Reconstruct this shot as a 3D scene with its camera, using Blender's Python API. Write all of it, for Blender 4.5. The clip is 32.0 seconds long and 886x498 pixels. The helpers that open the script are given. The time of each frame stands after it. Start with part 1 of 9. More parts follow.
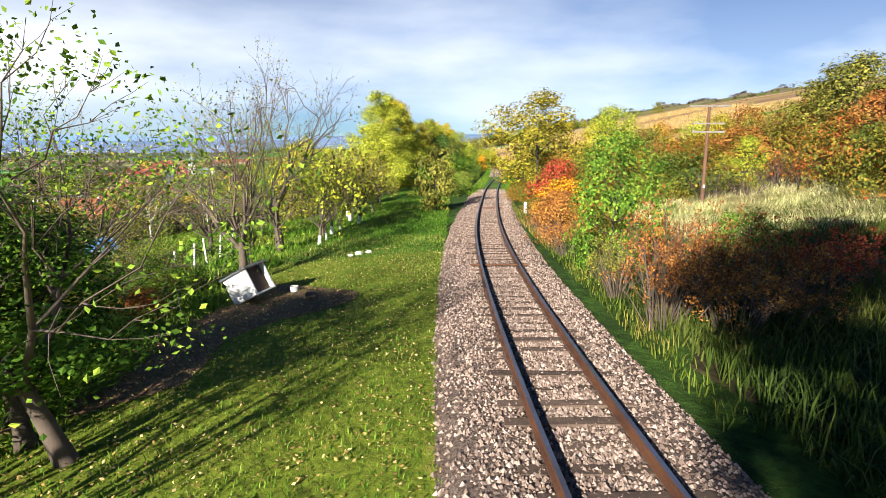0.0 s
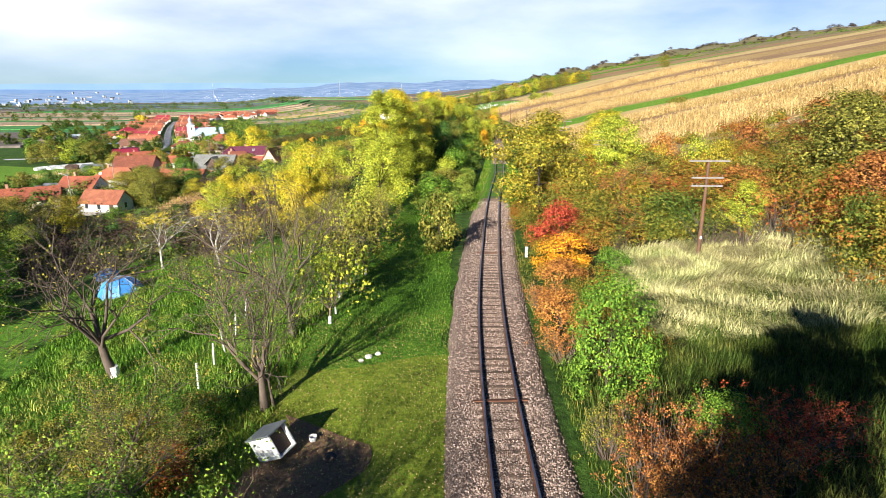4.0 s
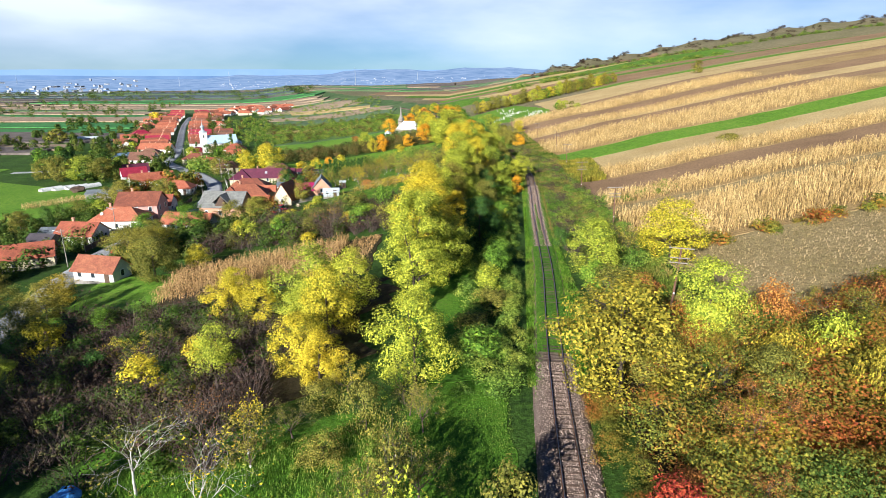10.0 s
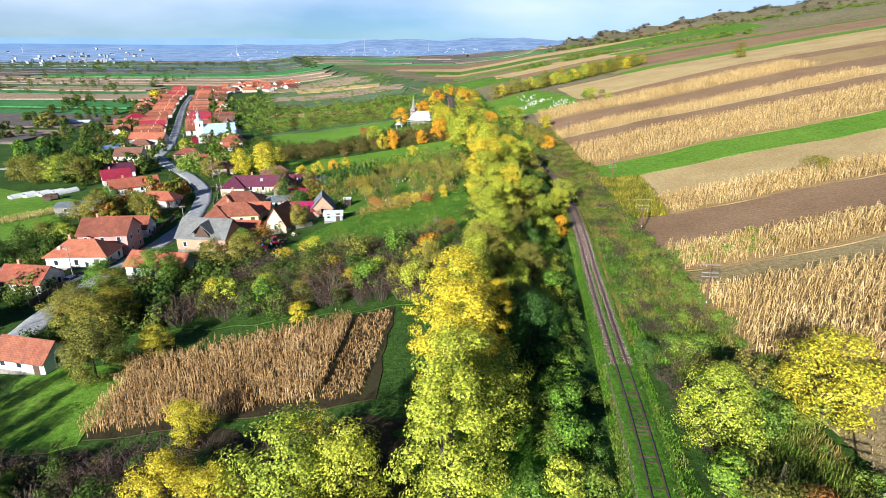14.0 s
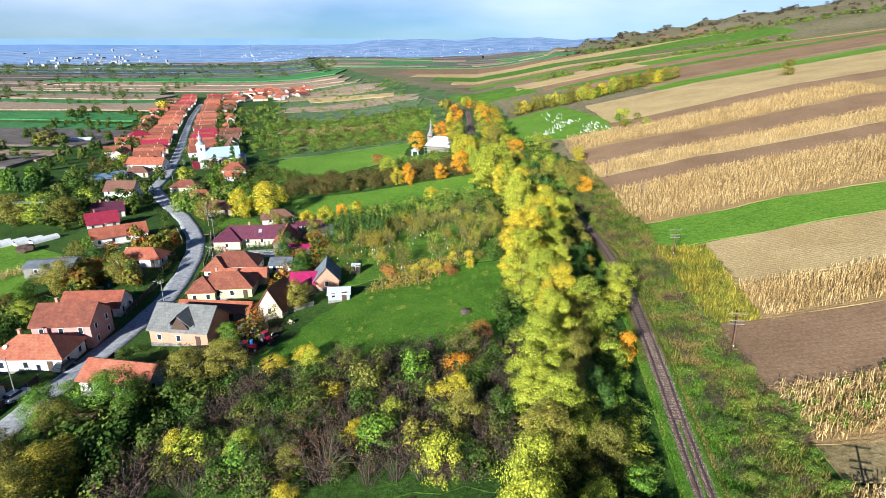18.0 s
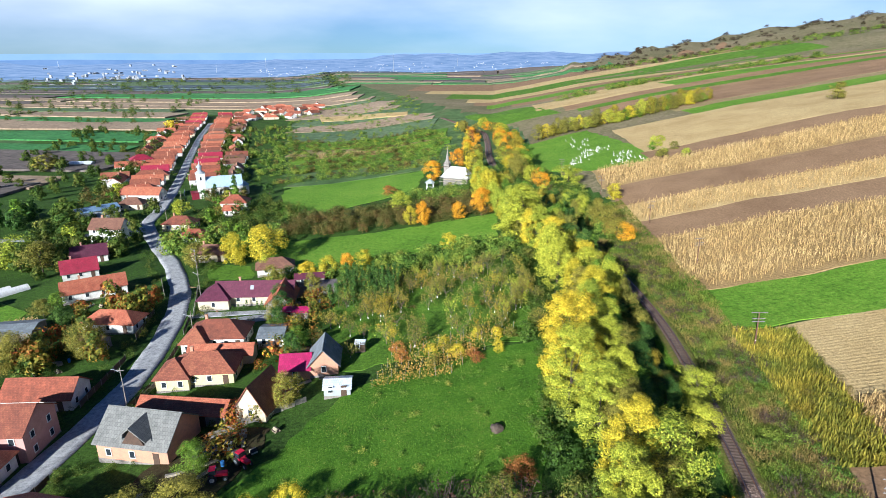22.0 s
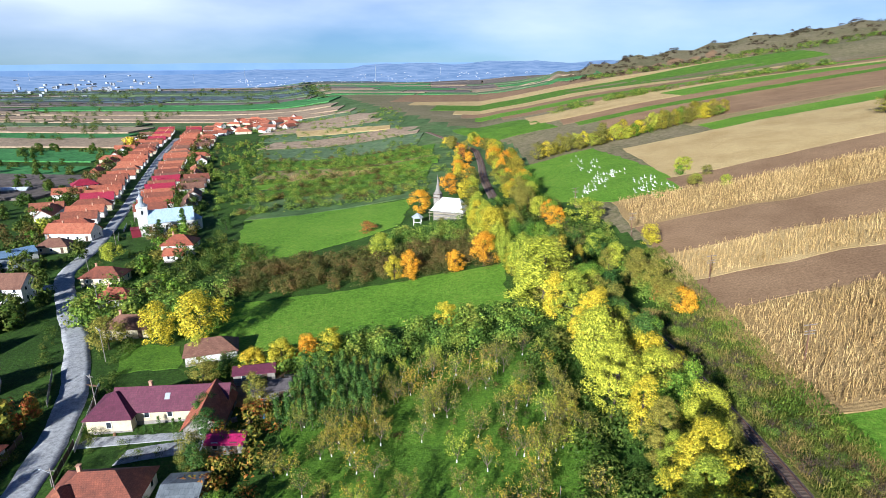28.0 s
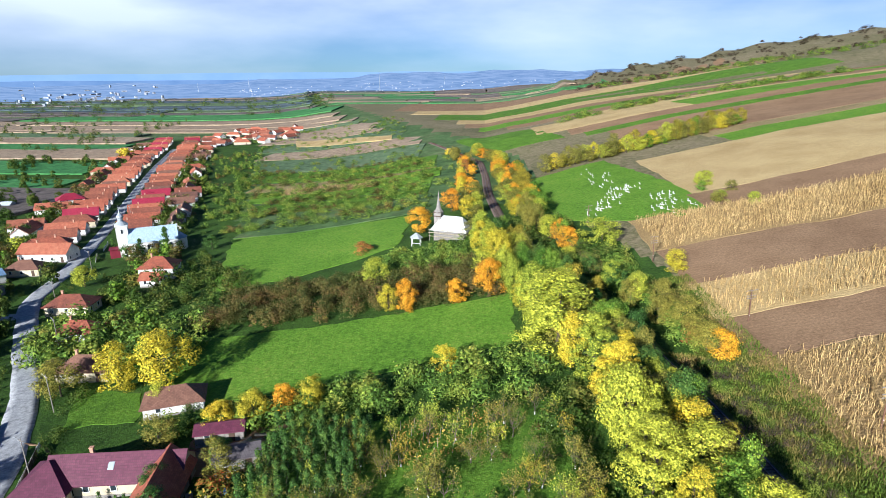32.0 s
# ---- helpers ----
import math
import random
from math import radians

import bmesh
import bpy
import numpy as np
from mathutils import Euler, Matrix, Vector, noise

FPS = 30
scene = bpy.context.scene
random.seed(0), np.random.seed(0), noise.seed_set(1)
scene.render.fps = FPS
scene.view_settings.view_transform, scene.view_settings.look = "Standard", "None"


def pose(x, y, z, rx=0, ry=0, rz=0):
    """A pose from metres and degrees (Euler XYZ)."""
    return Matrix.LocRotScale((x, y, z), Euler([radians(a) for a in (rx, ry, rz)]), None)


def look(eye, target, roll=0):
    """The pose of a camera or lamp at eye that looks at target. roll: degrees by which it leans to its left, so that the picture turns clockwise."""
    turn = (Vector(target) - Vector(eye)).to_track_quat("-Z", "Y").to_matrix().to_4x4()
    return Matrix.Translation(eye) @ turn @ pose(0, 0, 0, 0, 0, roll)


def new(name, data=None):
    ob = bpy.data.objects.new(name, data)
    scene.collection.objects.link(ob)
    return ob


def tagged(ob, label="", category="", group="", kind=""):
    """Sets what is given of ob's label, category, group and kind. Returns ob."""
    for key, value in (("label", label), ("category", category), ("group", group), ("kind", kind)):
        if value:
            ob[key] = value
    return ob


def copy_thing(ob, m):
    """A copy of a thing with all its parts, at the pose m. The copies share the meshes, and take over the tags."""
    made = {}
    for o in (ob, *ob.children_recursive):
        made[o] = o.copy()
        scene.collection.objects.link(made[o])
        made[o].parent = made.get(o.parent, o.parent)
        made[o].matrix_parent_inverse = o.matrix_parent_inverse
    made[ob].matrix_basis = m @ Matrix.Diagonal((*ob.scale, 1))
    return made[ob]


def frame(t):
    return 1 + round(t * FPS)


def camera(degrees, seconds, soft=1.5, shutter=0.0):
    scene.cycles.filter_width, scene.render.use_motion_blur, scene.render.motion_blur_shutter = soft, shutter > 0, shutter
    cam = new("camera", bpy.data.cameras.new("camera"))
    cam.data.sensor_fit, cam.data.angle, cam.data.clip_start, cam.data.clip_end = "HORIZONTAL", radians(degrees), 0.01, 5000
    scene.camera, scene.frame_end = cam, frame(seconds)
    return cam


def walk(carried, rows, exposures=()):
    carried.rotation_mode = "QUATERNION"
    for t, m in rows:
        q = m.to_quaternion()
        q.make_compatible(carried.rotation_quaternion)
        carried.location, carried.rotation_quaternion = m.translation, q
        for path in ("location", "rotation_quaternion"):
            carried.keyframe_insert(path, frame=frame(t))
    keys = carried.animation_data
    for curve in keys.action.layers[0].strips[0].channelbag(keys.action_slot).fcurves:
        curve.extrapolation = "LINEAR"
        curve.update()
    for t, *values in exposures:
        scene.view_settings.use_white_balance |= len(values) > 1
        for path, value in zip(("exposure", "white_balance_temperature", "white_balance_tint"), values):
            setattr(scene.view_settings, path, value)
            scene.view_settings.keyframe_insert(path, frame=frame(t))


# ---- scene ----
cam = camera(75.9, 32.0, soft=0.6)
# seconds, eye x y z, yaw to the left, pitch, roll in degrees
ROWS = [
    (0, 0.00, -0.00, 4.03, -0.20, -10.12, 0.15),
    (0.5, -0.05, 0.07, 4.81, -0.29, -10.84, 0.27),
    (1, -0.11, 0.15, 5.56, -0.42, -12.35, 0.34),
    (1.5, -0.09, 0.13, 6.36, -0.33, -14.13, 0.34),
    (2, -0.12, 0.20, 7.26, -0.32, -15.24, 0.17),
    (2.5, -0.10, 0.26, 8.17, -0.25, -15.35, -0.01),
    (3, -0.07, 0.23, 9.14, -0.11, -15.32, -0.15),
    (3.5, -0.09, 0.27, 10.12, -0.05, -15.29, -0.26),
    (5.5, -0.31, 0.62, 14.96, 0.24, -15.58, -0.10),
    (6, -0.44, 1.08, 16.03, 0.42, -15.44, -0.15),
    (6.5, -0.63, 1.95, 17.08, 0.53, -15.45, -0.13),
    (7, -0.82, 3.18, 17.95, 0.66, -15.38, -0.12),
    (7.5, -1.08, 4.72, 18.85, 0.80, -15.25, -0.18),
    (8, -1.46, 6.64, 19.79, 0.85, -15.23, -0.20),
    (8.5, -1.91, 8.85, 20.78, 0.87, -15.33, -0.11),
    (9, -2.34, 11.41, 21.94, 1.08, -15.81, 0.00),
    (9.5, -2.85, 14.31, 23.00, 1.22, -16.02, 0.02),
    (10, -3.39, 17.43, 23.95, 1.44, -16.66, 0.01),
    (10.5, -3.93, 20.74, 24.87, 1.55, -16.96, -0.01),
    (11, -4.45, 24.18, 25.80, 1.61, -17.21, -0.03),
    (11.5, -4.95, 27.72, 26.77, 1.73, -17.70, -0.01),
    (12, -5.48, 31.43, 27.76, 1.87, -18.16, 0.05),
    (12.5, -5.99, 35.25, 28.72, 2.01, -18.56, 0.14),
    (13, -6.51, 39.12, 29.69, 2.09, -18.85, 0.21),
    (13.5, -6.98, 43.06, 30.81, 2.20, -19.15, 0.27),
    (14, -7.47, 47.03, 31.98, 2.38, -19.48, 0.31),
    (14.5, -7.97, 50.95, 33.20, 2.57, -19.69, 0.33),
    (16.5, -10.30, 65.93, 38.11, 3.19, -19.91, 0.36),
    (17, -10.80, 69.39, 39.32, 3.39, -19.73, 0.27),
    (17.5, -11.30, 72.77, 40.50, 3.58, -19.69, 0.20),
    (18, -11.77, 76.05, 41.67, 3.78, -19.65, 0.15),
    (18.5, -12.21, 79.20, 42.76, 3.92, -19.60, 0.12),
    (19, -12.62, 82.26, 43.71, 4.06, -19.42, 0.13),
    (19.5, -13.06, 85.39, 44.42, 4.25, -19.19, 0.13),
    (20, -13.49, 88.57, 44.91, 4.45, -19.05, 0.16),
    (20.5, -13.90, 91.83, 45.29, 4.66, -18.87, 0.15),
    (21, -14.37, 95.22, 45.51, 4.84, -18.77, 0.11),
    (21.5, -14.89, 98.75, 45.61, 4.99, -18.56, 0.11),
    (22, -15.50, 102.38, 45.53, 5.15, -18.41, 0.04),
    (22.5, -16.15, 106.08, 45.37, 5.34, -18.19, -0.04),
    (23, -16.77, 109.81, 45.22, 5.53, -18.00, -0.10),
    (23.5, -17.33, 113.56, 45.13, 5.68, -17.87, -0.12),
    (24, -17.87, 117.30, 45.10, 5.89, -17.76, -0.15),
    (24.5, -18.41, 121.05, 45.11, 6.10, -17.63, -0.19),
    (25, -18.94, 124.80, 45.14, 6.25, -17.65, -0.23),
    (27.5, -21.35, 143.66, 45.70, 3.89, -17.60, -0.21),
    (28, -21.63, 147.28, 45.78, 3.54, -17.56, -0.20),
    (28.5, -21.84, 150.83, 45.83, 3.38, -17.53, -0.16),
    (29, -21.98, 154.20, 45.87, 3.38, -17.46, -0.14),
    (29.5, -22.06, 157.21, 45.88, 3.49, -17.35, -0.15),
    (30, -22.07, 159.72, 45.87, 3.64, -17.27, -0.17),
    (30.5, -22.02, 161.58, 45.81, 3.68, -17.15, -0.21),
    (31, -21.90, 162.91, 45.72, 3.73, -16.99, -0.25),
    (31.5, -21.74, 163.90, 45.61, 3.87, -16.84, -0.31),
    (32, -21.55, 164.73, 45.47, 4.01, -16.72, -0.38),
]


def aimed(x, y, z, yaw, pitch, roll):
    a, b = radians(yaw), radians(pitch)
    way = Vector((-math.sin(a) * math.cos(b), math.cos(a) * math.cos(b), math.sin(b)))
    return look((x, y, z), Vector((x, y, z)) + way, roll)


# the picture starts warm and grows cooler and a little darker as the camera climbs
EXPOSURES = ((0, 1.16, 6900, 10), (4, 1.16, 6800, 10), (8, 0.97, 6450, 10), (12, 1.0, 6250, 10), (20, 0.98, 5950, 10), (32, 0.86, 5850, 11))
walk(cam, [(t, aimed(*row)) for t, *row in ROWS], EXPOSURES)

# ---- sky and sun ----
SUN_EL, SUN_AZ = radians(21.5), radians(205)   # azimuth from +y towards +x
world = bpy.data.worlds.new("sky")
scene.world = world
world.use_nodes = True
wn, wl = world.node_tree.nodes, world.node_tree.links
wn.clear()
w_out, w_bg = wn.new("ShaderNodeOutputWorld"), wn.new("ShaderNodeBackground")
w_sky = wn.new("ShaderNodeTexSky")
w_sky.sky_type, w_sky.sun_disc = "NISHITA", False
w_sky.sun_elevation, w_sky.sun_rotation = SUN_EL, SUN_AZ
w_sky.air_density, w_sky.dust_density, w_sky.ozone_density = 0.8, 0.0, 2.2
w_co, w_map, w_noise = wn.new("ShaderNodeTexCoord"), wn.new("ShaderNodeMapping"), wn.new("ShaderNodeTexNoise")
w_map.inputs["Scale"].default_value = (1.1, 1.1, 4.2)
w_map.inputs["Location"].default_value = (0.35, 0.2, 0.1)
w_noise.inputs["Scale"].default_value, w_noise.inputs["Detail"].default_value = 1.6, 6
w_noise.inputs["Roughness"].default_value = 0.5
w_ramp = wn.new("ShaderNodeValToRGB")
w_ramp.color_ramp.elements[0].position, w_ramp.color_ramp.elements[1].position = 0.36, 0.68
w_ramp.color_ramp.elements[0].color, w_ramp.color_ramp.elements[1].color = (0.24, 0.24, 0.24, 1), (0.92, 0.92, 0.92, 1)
w_mix = wn.new("ShaderNodeMix")
w_mix.data_type = "RGBA"
w_mix.inputs["B"].default_value = (27.5, 29.8, 33.4, 1)
wl.new(w_co.outputs["Generated"], w_map.inputs["Vector"])
wl.new(w_map.outputs["Vector"], w_noise.inputs["Vector"])
wl.new(w_noise.outputs["Fac"], w_ramp.inputs["Fac"])
# cloud and haze lie low round the horizon and thin out overhead
w_sep, w_low = wn.new("ShaderNodeSeparateXYZ"), wn.new("ShaderNodeValToRGB")
wl.new(w_co.outputs["Generated"], w_sep.inputs["Vector"])
w_low.color_ramp.elements.new(0.14)
for w_e, w_spot, w_tone in zip(w_low.color_ramp.elements, (0.0, 0.13, 0.34), (0.5, 1.0, 0.0)):
    w_e.position, w_e.color = w_spot, (w_tone, w_tone, w_tone, 1)
wl.new(w_sep.outputs["Z"], w_low.inputs["Fac"])
w_mul = wn.new("ShaderNodeMath")
w_mul.operation = "MULTIPLY"
wl.new(w_ramp.outputs["Color"], w_mul.inputs[0])
wl.new(w_low.outputs["Color"], w_mul.inputs[1])
wl.new(w_mul.outputs[0], w_mix.inputs["Factor"])
w_tint = wn.new("ShaderNodeMix")
w_tint.data_type, w_tint.blend_type = "RGBA", "MULTIPLY"
w_tint.inputs["Factor"].default_value, w_tint.inputs["B"].default_value = 1.0, (0.68, 1.30, 2.05, 1)
wl.new(w_sky.outputs["Color"], w_tint.inputs["A"])
wl.new(w_tint.outputs["Result"], w_mix.inputs["A"])
wl.new(w_mix.outputs["Result"], w_bg.inputs["Color"])
wl.new(w_bg.outputs["Background"], w_out.inputs["Surface"])
w_bg.inputs["Strength"].default_value = 0.021

sun = new("sun", bpy.data.lights.new("sun", "SUN"))
sun.data.energy, sun.data.angle, sun.data.color = 5.0, radians(0.55), (1.0, 0.98, 0.92)
sun_from = Vector((math.sin(SUN_AZ) * math.cos(SUN_EL), math.cos(SUN_AZ) * math.cos(SUN_EL), math.sin(SUN_EL)))
sun.rotation_euler = sun_from.to_track_quat("Z", "Y").to_euler()

# ---- materials ----
def nodes_of(name):
    m = bpy.data.materials.new(name)
    m.use_nodes = True
    nt = m.node_tree
    return m, nt.nodes, nt.links, nt.nodes["Principled BSDF"]


def rgba(c):
    return (c[0], c[1], c[2], 1.0)


def ramp_of(n, cols, spots):
    r = n.new("ShaderNodeValToRGB")
    e = r.color_ramp.elements
    while len(e) < len(cols):
        e.new(0.5)
    for k, (c, s) in enumerate(zip(cols, spots)):
        e[k].position, e[k].color = s, rgba(c)
    return r


def noise_of(n, l, vec, scale, detail=5, rough=0.6):
    t = n.new("ShaderNodeTexNoise")
    t.inputs["Scale"].default_value, t.inputs["Detail"].default_value = scale, detail
    t.inputs["Roughness"].default_value = rough
    l.new(vec, t.inputs["Vector"])
    return t


def mixed(n, l, a, b, fac, how="MIX"):
    x = n.new("ShaderNodeMix")
    x.data_type, x.blend_type = "RGBA", how
    for k, v in (("A", a), ("B", b), ("Factor", fac)):
        if isinstance(v, (int, float)):
            x.inputs[k].default_value = v
        elif isinstance(v, tuple):
            x.inputs[k].default_value = rgba(v)
        else:
            l.new(v, x.inputs[k])
    return x.outputs["Result"]


def ground_mat(name, cols, spots, big=0.05, fine=1.5, rough=0.95, bump=0.4, grain=0.62, dist=0.1):
    """Earth, grass and crops: colours by two scales of noise in world metres, with fine relief."""
    m, n, l, b = nodes_of(name)
    pos = n.new("ShaderNodeNewGeometry").outputs["Position"]
    a, c = noise_of(n, l, pos, big, 4), noise_of(n, l, pos, fine, 8, 0.7)
    mixv = n.new("ShaderNodeMath")
    mixv.operation = "MULTIPLY_ADD"
    mixv.inputs[1].default_value = grain
    sub = n.new("ShaderNodeMath")
    sub.operation = "MULTIPLY"
    sub.inputs[1].default_value = 1 - grain
    l.new(a.outputs["Fac"], sub.inputs[0])
    l.new(c.outputs["Fac"], mixv.inputs[0])
    l.new(sub.outputs[0], mixv.inputs[2])
    r = ramp_of(n, cols, spots)
    l.new(mixv.outputs[0], r.inputs["Fac"])
    tuft = noise_of(n, l, pos, fine * 2.3, 5, 0.8)
    r2 = ramp_of(n, ((0.42, 0.42, 0.42), (1.5, 1.5, 1.5)), (0.34, 0.66))
    l.new(tuft.outputs["Fac"], r2.inputs["Fac"])
    l.new(mixed(n, l, r.outputs["Color"], r2.outputs["Color"], 0.7, "MULTIPLY"), b.inputs["Base Color"])
    b.inputs["Roughness"].default_value = rough
    b.inputs["Specular IOR Level"].default_value = 0.15
    bp = n.new("ShaderNodeBump")
    bp.inputs["Strength"].default_value, bp.inputs["Distance"].default_value = bump, dist
    l.new(c.outputs["Fac"], bp.inputs["Height"])
    l.new(bp.outputs["Normal"], b.inputs["Normal"])
    return m


def row_mat(name, ca, cb, spacing, angle, bump=0.6, dist=0.15, cols=None):
    """A tilled or drilled field: rows as a wave across the given angle, broken by noise."""
    m, n, l, b = nodes_of(name)
    pos = n.new("ShaderNodeNewGeometry").outputs["Position"]
    mp = n.new("ShaderNodeMapping")
    mp.inputs["Rotation"].default_value = (0, 0, radians(angle))
    l.new(pos, mp.inputs["Vector"])
    wv = n.new("ShaderNodeTexWave")
    wv.inputs["Scale"].default_value = 0.314 / spacing
    wv.inputs["Distortion"].default_value, wv.inputs["Detail"].default_value = 3.0, 3
    wv.inputs["Detail Scale"].default_value = 1.2
    l.new(mp.outputs["Vector"], wv.inputs["Vector"])
    a, c = noise_of(n, l, pos, 0.06, 5), noise_of(n, l, pos, 2.2, 6, 0.75)
    base = mixed(n, l, ca, cb, wv.outputs["Fac"])
    if cols:
        r = ramp_of(n, cols, (0.35, 0.6))
        l.new(a.outputs["Fac"], r.inputs["Fac"])
        base = mixed(n, l, base, r.outputs["Color"], 0.45)
    r2 = ramp_of(n, ((0.45, 0.45, 0.45), (1.5, 1.5, 1.5)), (0.3, 0.7))
    l.new(c.outputs["Fac"], r2.inputs["Fac"])
    base = mixed(n, l, base, r2.outputs["Color"], 0.75, "MULTIPLY")
    l.new(base, b.inputs["Base Color"])
    b.inputs["Roughness"].default_value = 0.95
    b.inputs["Specular IOR Level"].default_value = 0.1
    add = n.new("ShaderNodeMath")
    ease = n.new("ShaderNodeMath")
    ease.operation = "MULTIPLY"
    ease.inputs[1].default_value = 0.2
    l.new(wv.outputs["Fac"], ease.inputs[0])
    l.new(ease.outputs[0], add.inputs[0])
    l.new(c.outputs["Fac"], add.inputs[1])
    bp = n.new("ShaderNodeBump")
    bp.inputs["Strength"].default_value, bp.inputs["Distance"].default_value = bump, dist
    l.new(add.outputs[0], bp.inputs["Height"])
    l.new(bp.outputs["Normal"], b.inputs["Normal"])
    return m


def leaf_mat(name, cols, spots, patch=0.0, glow=0.06, vary=0.45):
    """Leaves: each leaf its own tone, each plant its own shade; patch: metres over which a thicket changes its colour."""
    m, n, l, b = nodes_of(name)
    geo = n.new("ShaderNodeNewGeometry")
    isl = geo.outputs["Random Per Island"]
    r = ramp_of(n, cols, spots)
    if patch:
        t = noise_of(n, l, geo.outputs["Position"], 1.0 / patch, 3, 0.5)
        mt = n.new("ShaderNodeMath")
        mt.operation = "MULTIPLY_ADD"
        mt.inputs[1].default_value = 0.3
        l.new(isl, mt.inputs[0])
        sc = n.new("ShaderNodeMath")
        sc.operation = "MULTIPLY_ADD"
        sc.inputs[1].default_value, sc.inputs[2].default_value = 1.7, -0.5
        l.new(t.outputs["Fac"], sc.inputs[0])
        l.new(sc.outputs[0], mt.inputs[2])
        l.new(mt.outputs[0], r.inputs["Fac"])
    else:
        oi = n.new("ShaderNodeObjectInfo")
        mt = n.new("ShaderNodeMath")
        mt.operation = "MULTIPLY_ADD"
        mt.inputs[1].default_value = 0.6
        l.new(isl, mt.inputs[0])
        sc = n.new("ShaderNodeMath")
        sc.operation = "MULTIPLY"
        sc.inputs[1].default_value = 0.4
        l.new(oi.outputs["Random"], sc.inputs[0])
        l.new(sc.outputs[0], mt.inputs[2])
        l.new(mt.outputs[0], r.inputs["Fac"])
    tone = ramp_of(n, ((1 - vary,) * 3, (1 + vary,) * 3), (0, 1))
    l.new(isl, tone.inputs["Fac"])
    col = mixed(n, l, r.outputs["Color"], tone.outputs["Color"], 1.0, "MULTIPLY")
    l.new(col, b.inputs["Base Color"])
    b.inputs["Roughness"].default_value = 0.6
    b.inputs["Specular IOR Level"].default_value = 0.08
    tr = n.new("ShaderNodeBsdfTranslucent")
    l.new(col, tr.inputs["Color"])
    ms = n.new("ShaderNodeMixShader")
    ms.inputs["Fac"].default_value = glow
    l.new(b.outputs[0], ms.inputs[1])
    l.new(tr.outputs[0], ms.inputs[2])
    l.new(ms.outputs[0], n["Material Output"].inputs["Surface"])
    return m


def plain_mat(name, c, c2=None, scale=3.0, rough=0.7, metal=0.0, bump=0.15, dist=0.01, fine=30.0, spec=0.4, shade=0.0):
    """Paint, metal, wood, plaster: two scales of variation in the thing's own metres, a shade of its own for each thing."""
    m, n, l, b = nodes_of(name)
    co = n.new("ShaderNodeTexCoord").outputs["Object"]
    a, f = noise_of(n, l, co, scale, 6, 0.65), noise_of(n, l, co, fine, 4, 0.7)
    c2 = c2 or tuple(v * 0.6 for v in c)
    r = ramp_of(n, (c2, c), (0.32, 0.58))
    l.new(a.outputs["Fac"], r.inputs["Fac"])
    r2 = ramp_of(n, ((0.75,) * 3, (1.2,) * 3), (0.3, 0.7))
    l.new(f.outputs["Fac"], r2.inputs["Fac"])
    col = mixed(n, l, r.outputs["Color"], r2.outputs["Color"], 0.6, "MULTIPLY")
    if shade:
        oi = n.new("ShaderNodeObjectInfo")
        r3 = ramp_of(n, ((1 - shade,) * 3, (1 + shade * 0.6,) * 3), (0, 1))
        l.new(oi.outputs["Random"], r3.inputs["Fac"])
        col = mixed(n, l, col, r3.outputs["Color"], 1.0, "MULTIPLY")
    l.new(col, b.inputs["Base Color"])
    b.inputs["Roughness"].default_value, b.inputs["Metallic"].default_value = rough, metal
    b.inputs["Specular IOR Level"].default_value = spec
    bp = n.new("ShaderNodeBump")
    bp.inputs["Strength"].default_value, bp.inputs["Distance"].default_value = bump, dist
    l.new(f.outputs["Fac"], bp.inputs["Height"])
    l.new(bp.outputs["Normal"], b.inputs["Normal"])
    return m


def tile_mat(name, cols, rough=0.8, course=0.3):
    """Roof tiles: courses across the slope and single tiles, mottled by age."""
    m, n, l, b = nodes_of(name)
    tc = n.new("ShaderNodeTexCoord")
    mp = n.new("ShaderNodeMapping")
    l.new(tc.outputs["UV"], mp.inputs["Vector"])
    br = n.new("ShaderNodeTexBrick")
    br.inputs["Scale"].default_value = 1.0
    br.inputs["Brick Width"].default_value, br.inputs["Row Height"].default_value = course * 0.75, course
    br.inputs["Mortar Size"].default_value = 0.02
    br.inputs["Color1"].default_value, br.inputs["Color2"].default_value = (0.75, 0.75, 0.75, 1), (1.15, 1.15, 1.15, 1)
    br.inputs["Mortar"].default_value = (0.45, 0.45, 0.45, 1)
    l.new(mp.outputs["Vector"], br.inputs["Vector"])
    oi = n.new("ShaderNodeObjectInfo")
    a = noise_of(n, l, tc.outputs["Object"], 0.7, 7, 0.7)
    ad = n.new("ShaderNodeMath")
    ad.operation = "MULTIPLY_ADD"
    ad.inputs[1].default_value = 0.5
    l.new(oi.outputs["Random"], ad.inputs[0])
    sb = n.new("ShaderNodeMath")
    sb.operation = "MULTIPLY_ADD"
    sb.inputs[1].default_value, sb.inputs[2].default_value = 1.7, -0.6
    l.new(a.outputs["Fac"], sb.inputs[0])
    l.new(sb.outputs[0], ad.inputs[2])
    r = ramp_of(n, cols, [k / (len(cols) - 1) for k in range(len(cols))])
    l.new(ad.outputs[0], r.inputs["Fac"])
    col = mixed(n, l, r.outputs["Color"], br.outputs["Color"], 0.8, "MULTIPLY")
    l.new(col, b.inputs["Base Color"])
    b.inputs["Roughness"].default_value = rough
    bp = n.new("ShaderNodeBump")
    bp.inputs["Strength"].default_value, bp.inputs["Distance"].default_value = 0.6, 0.03
    l.new(br.outputs["Fac"], bp.inputs["Height"])
    bp.invert = True
    l.new(bp.outputs["Normal"], b.inputs["Normal"])
    return m


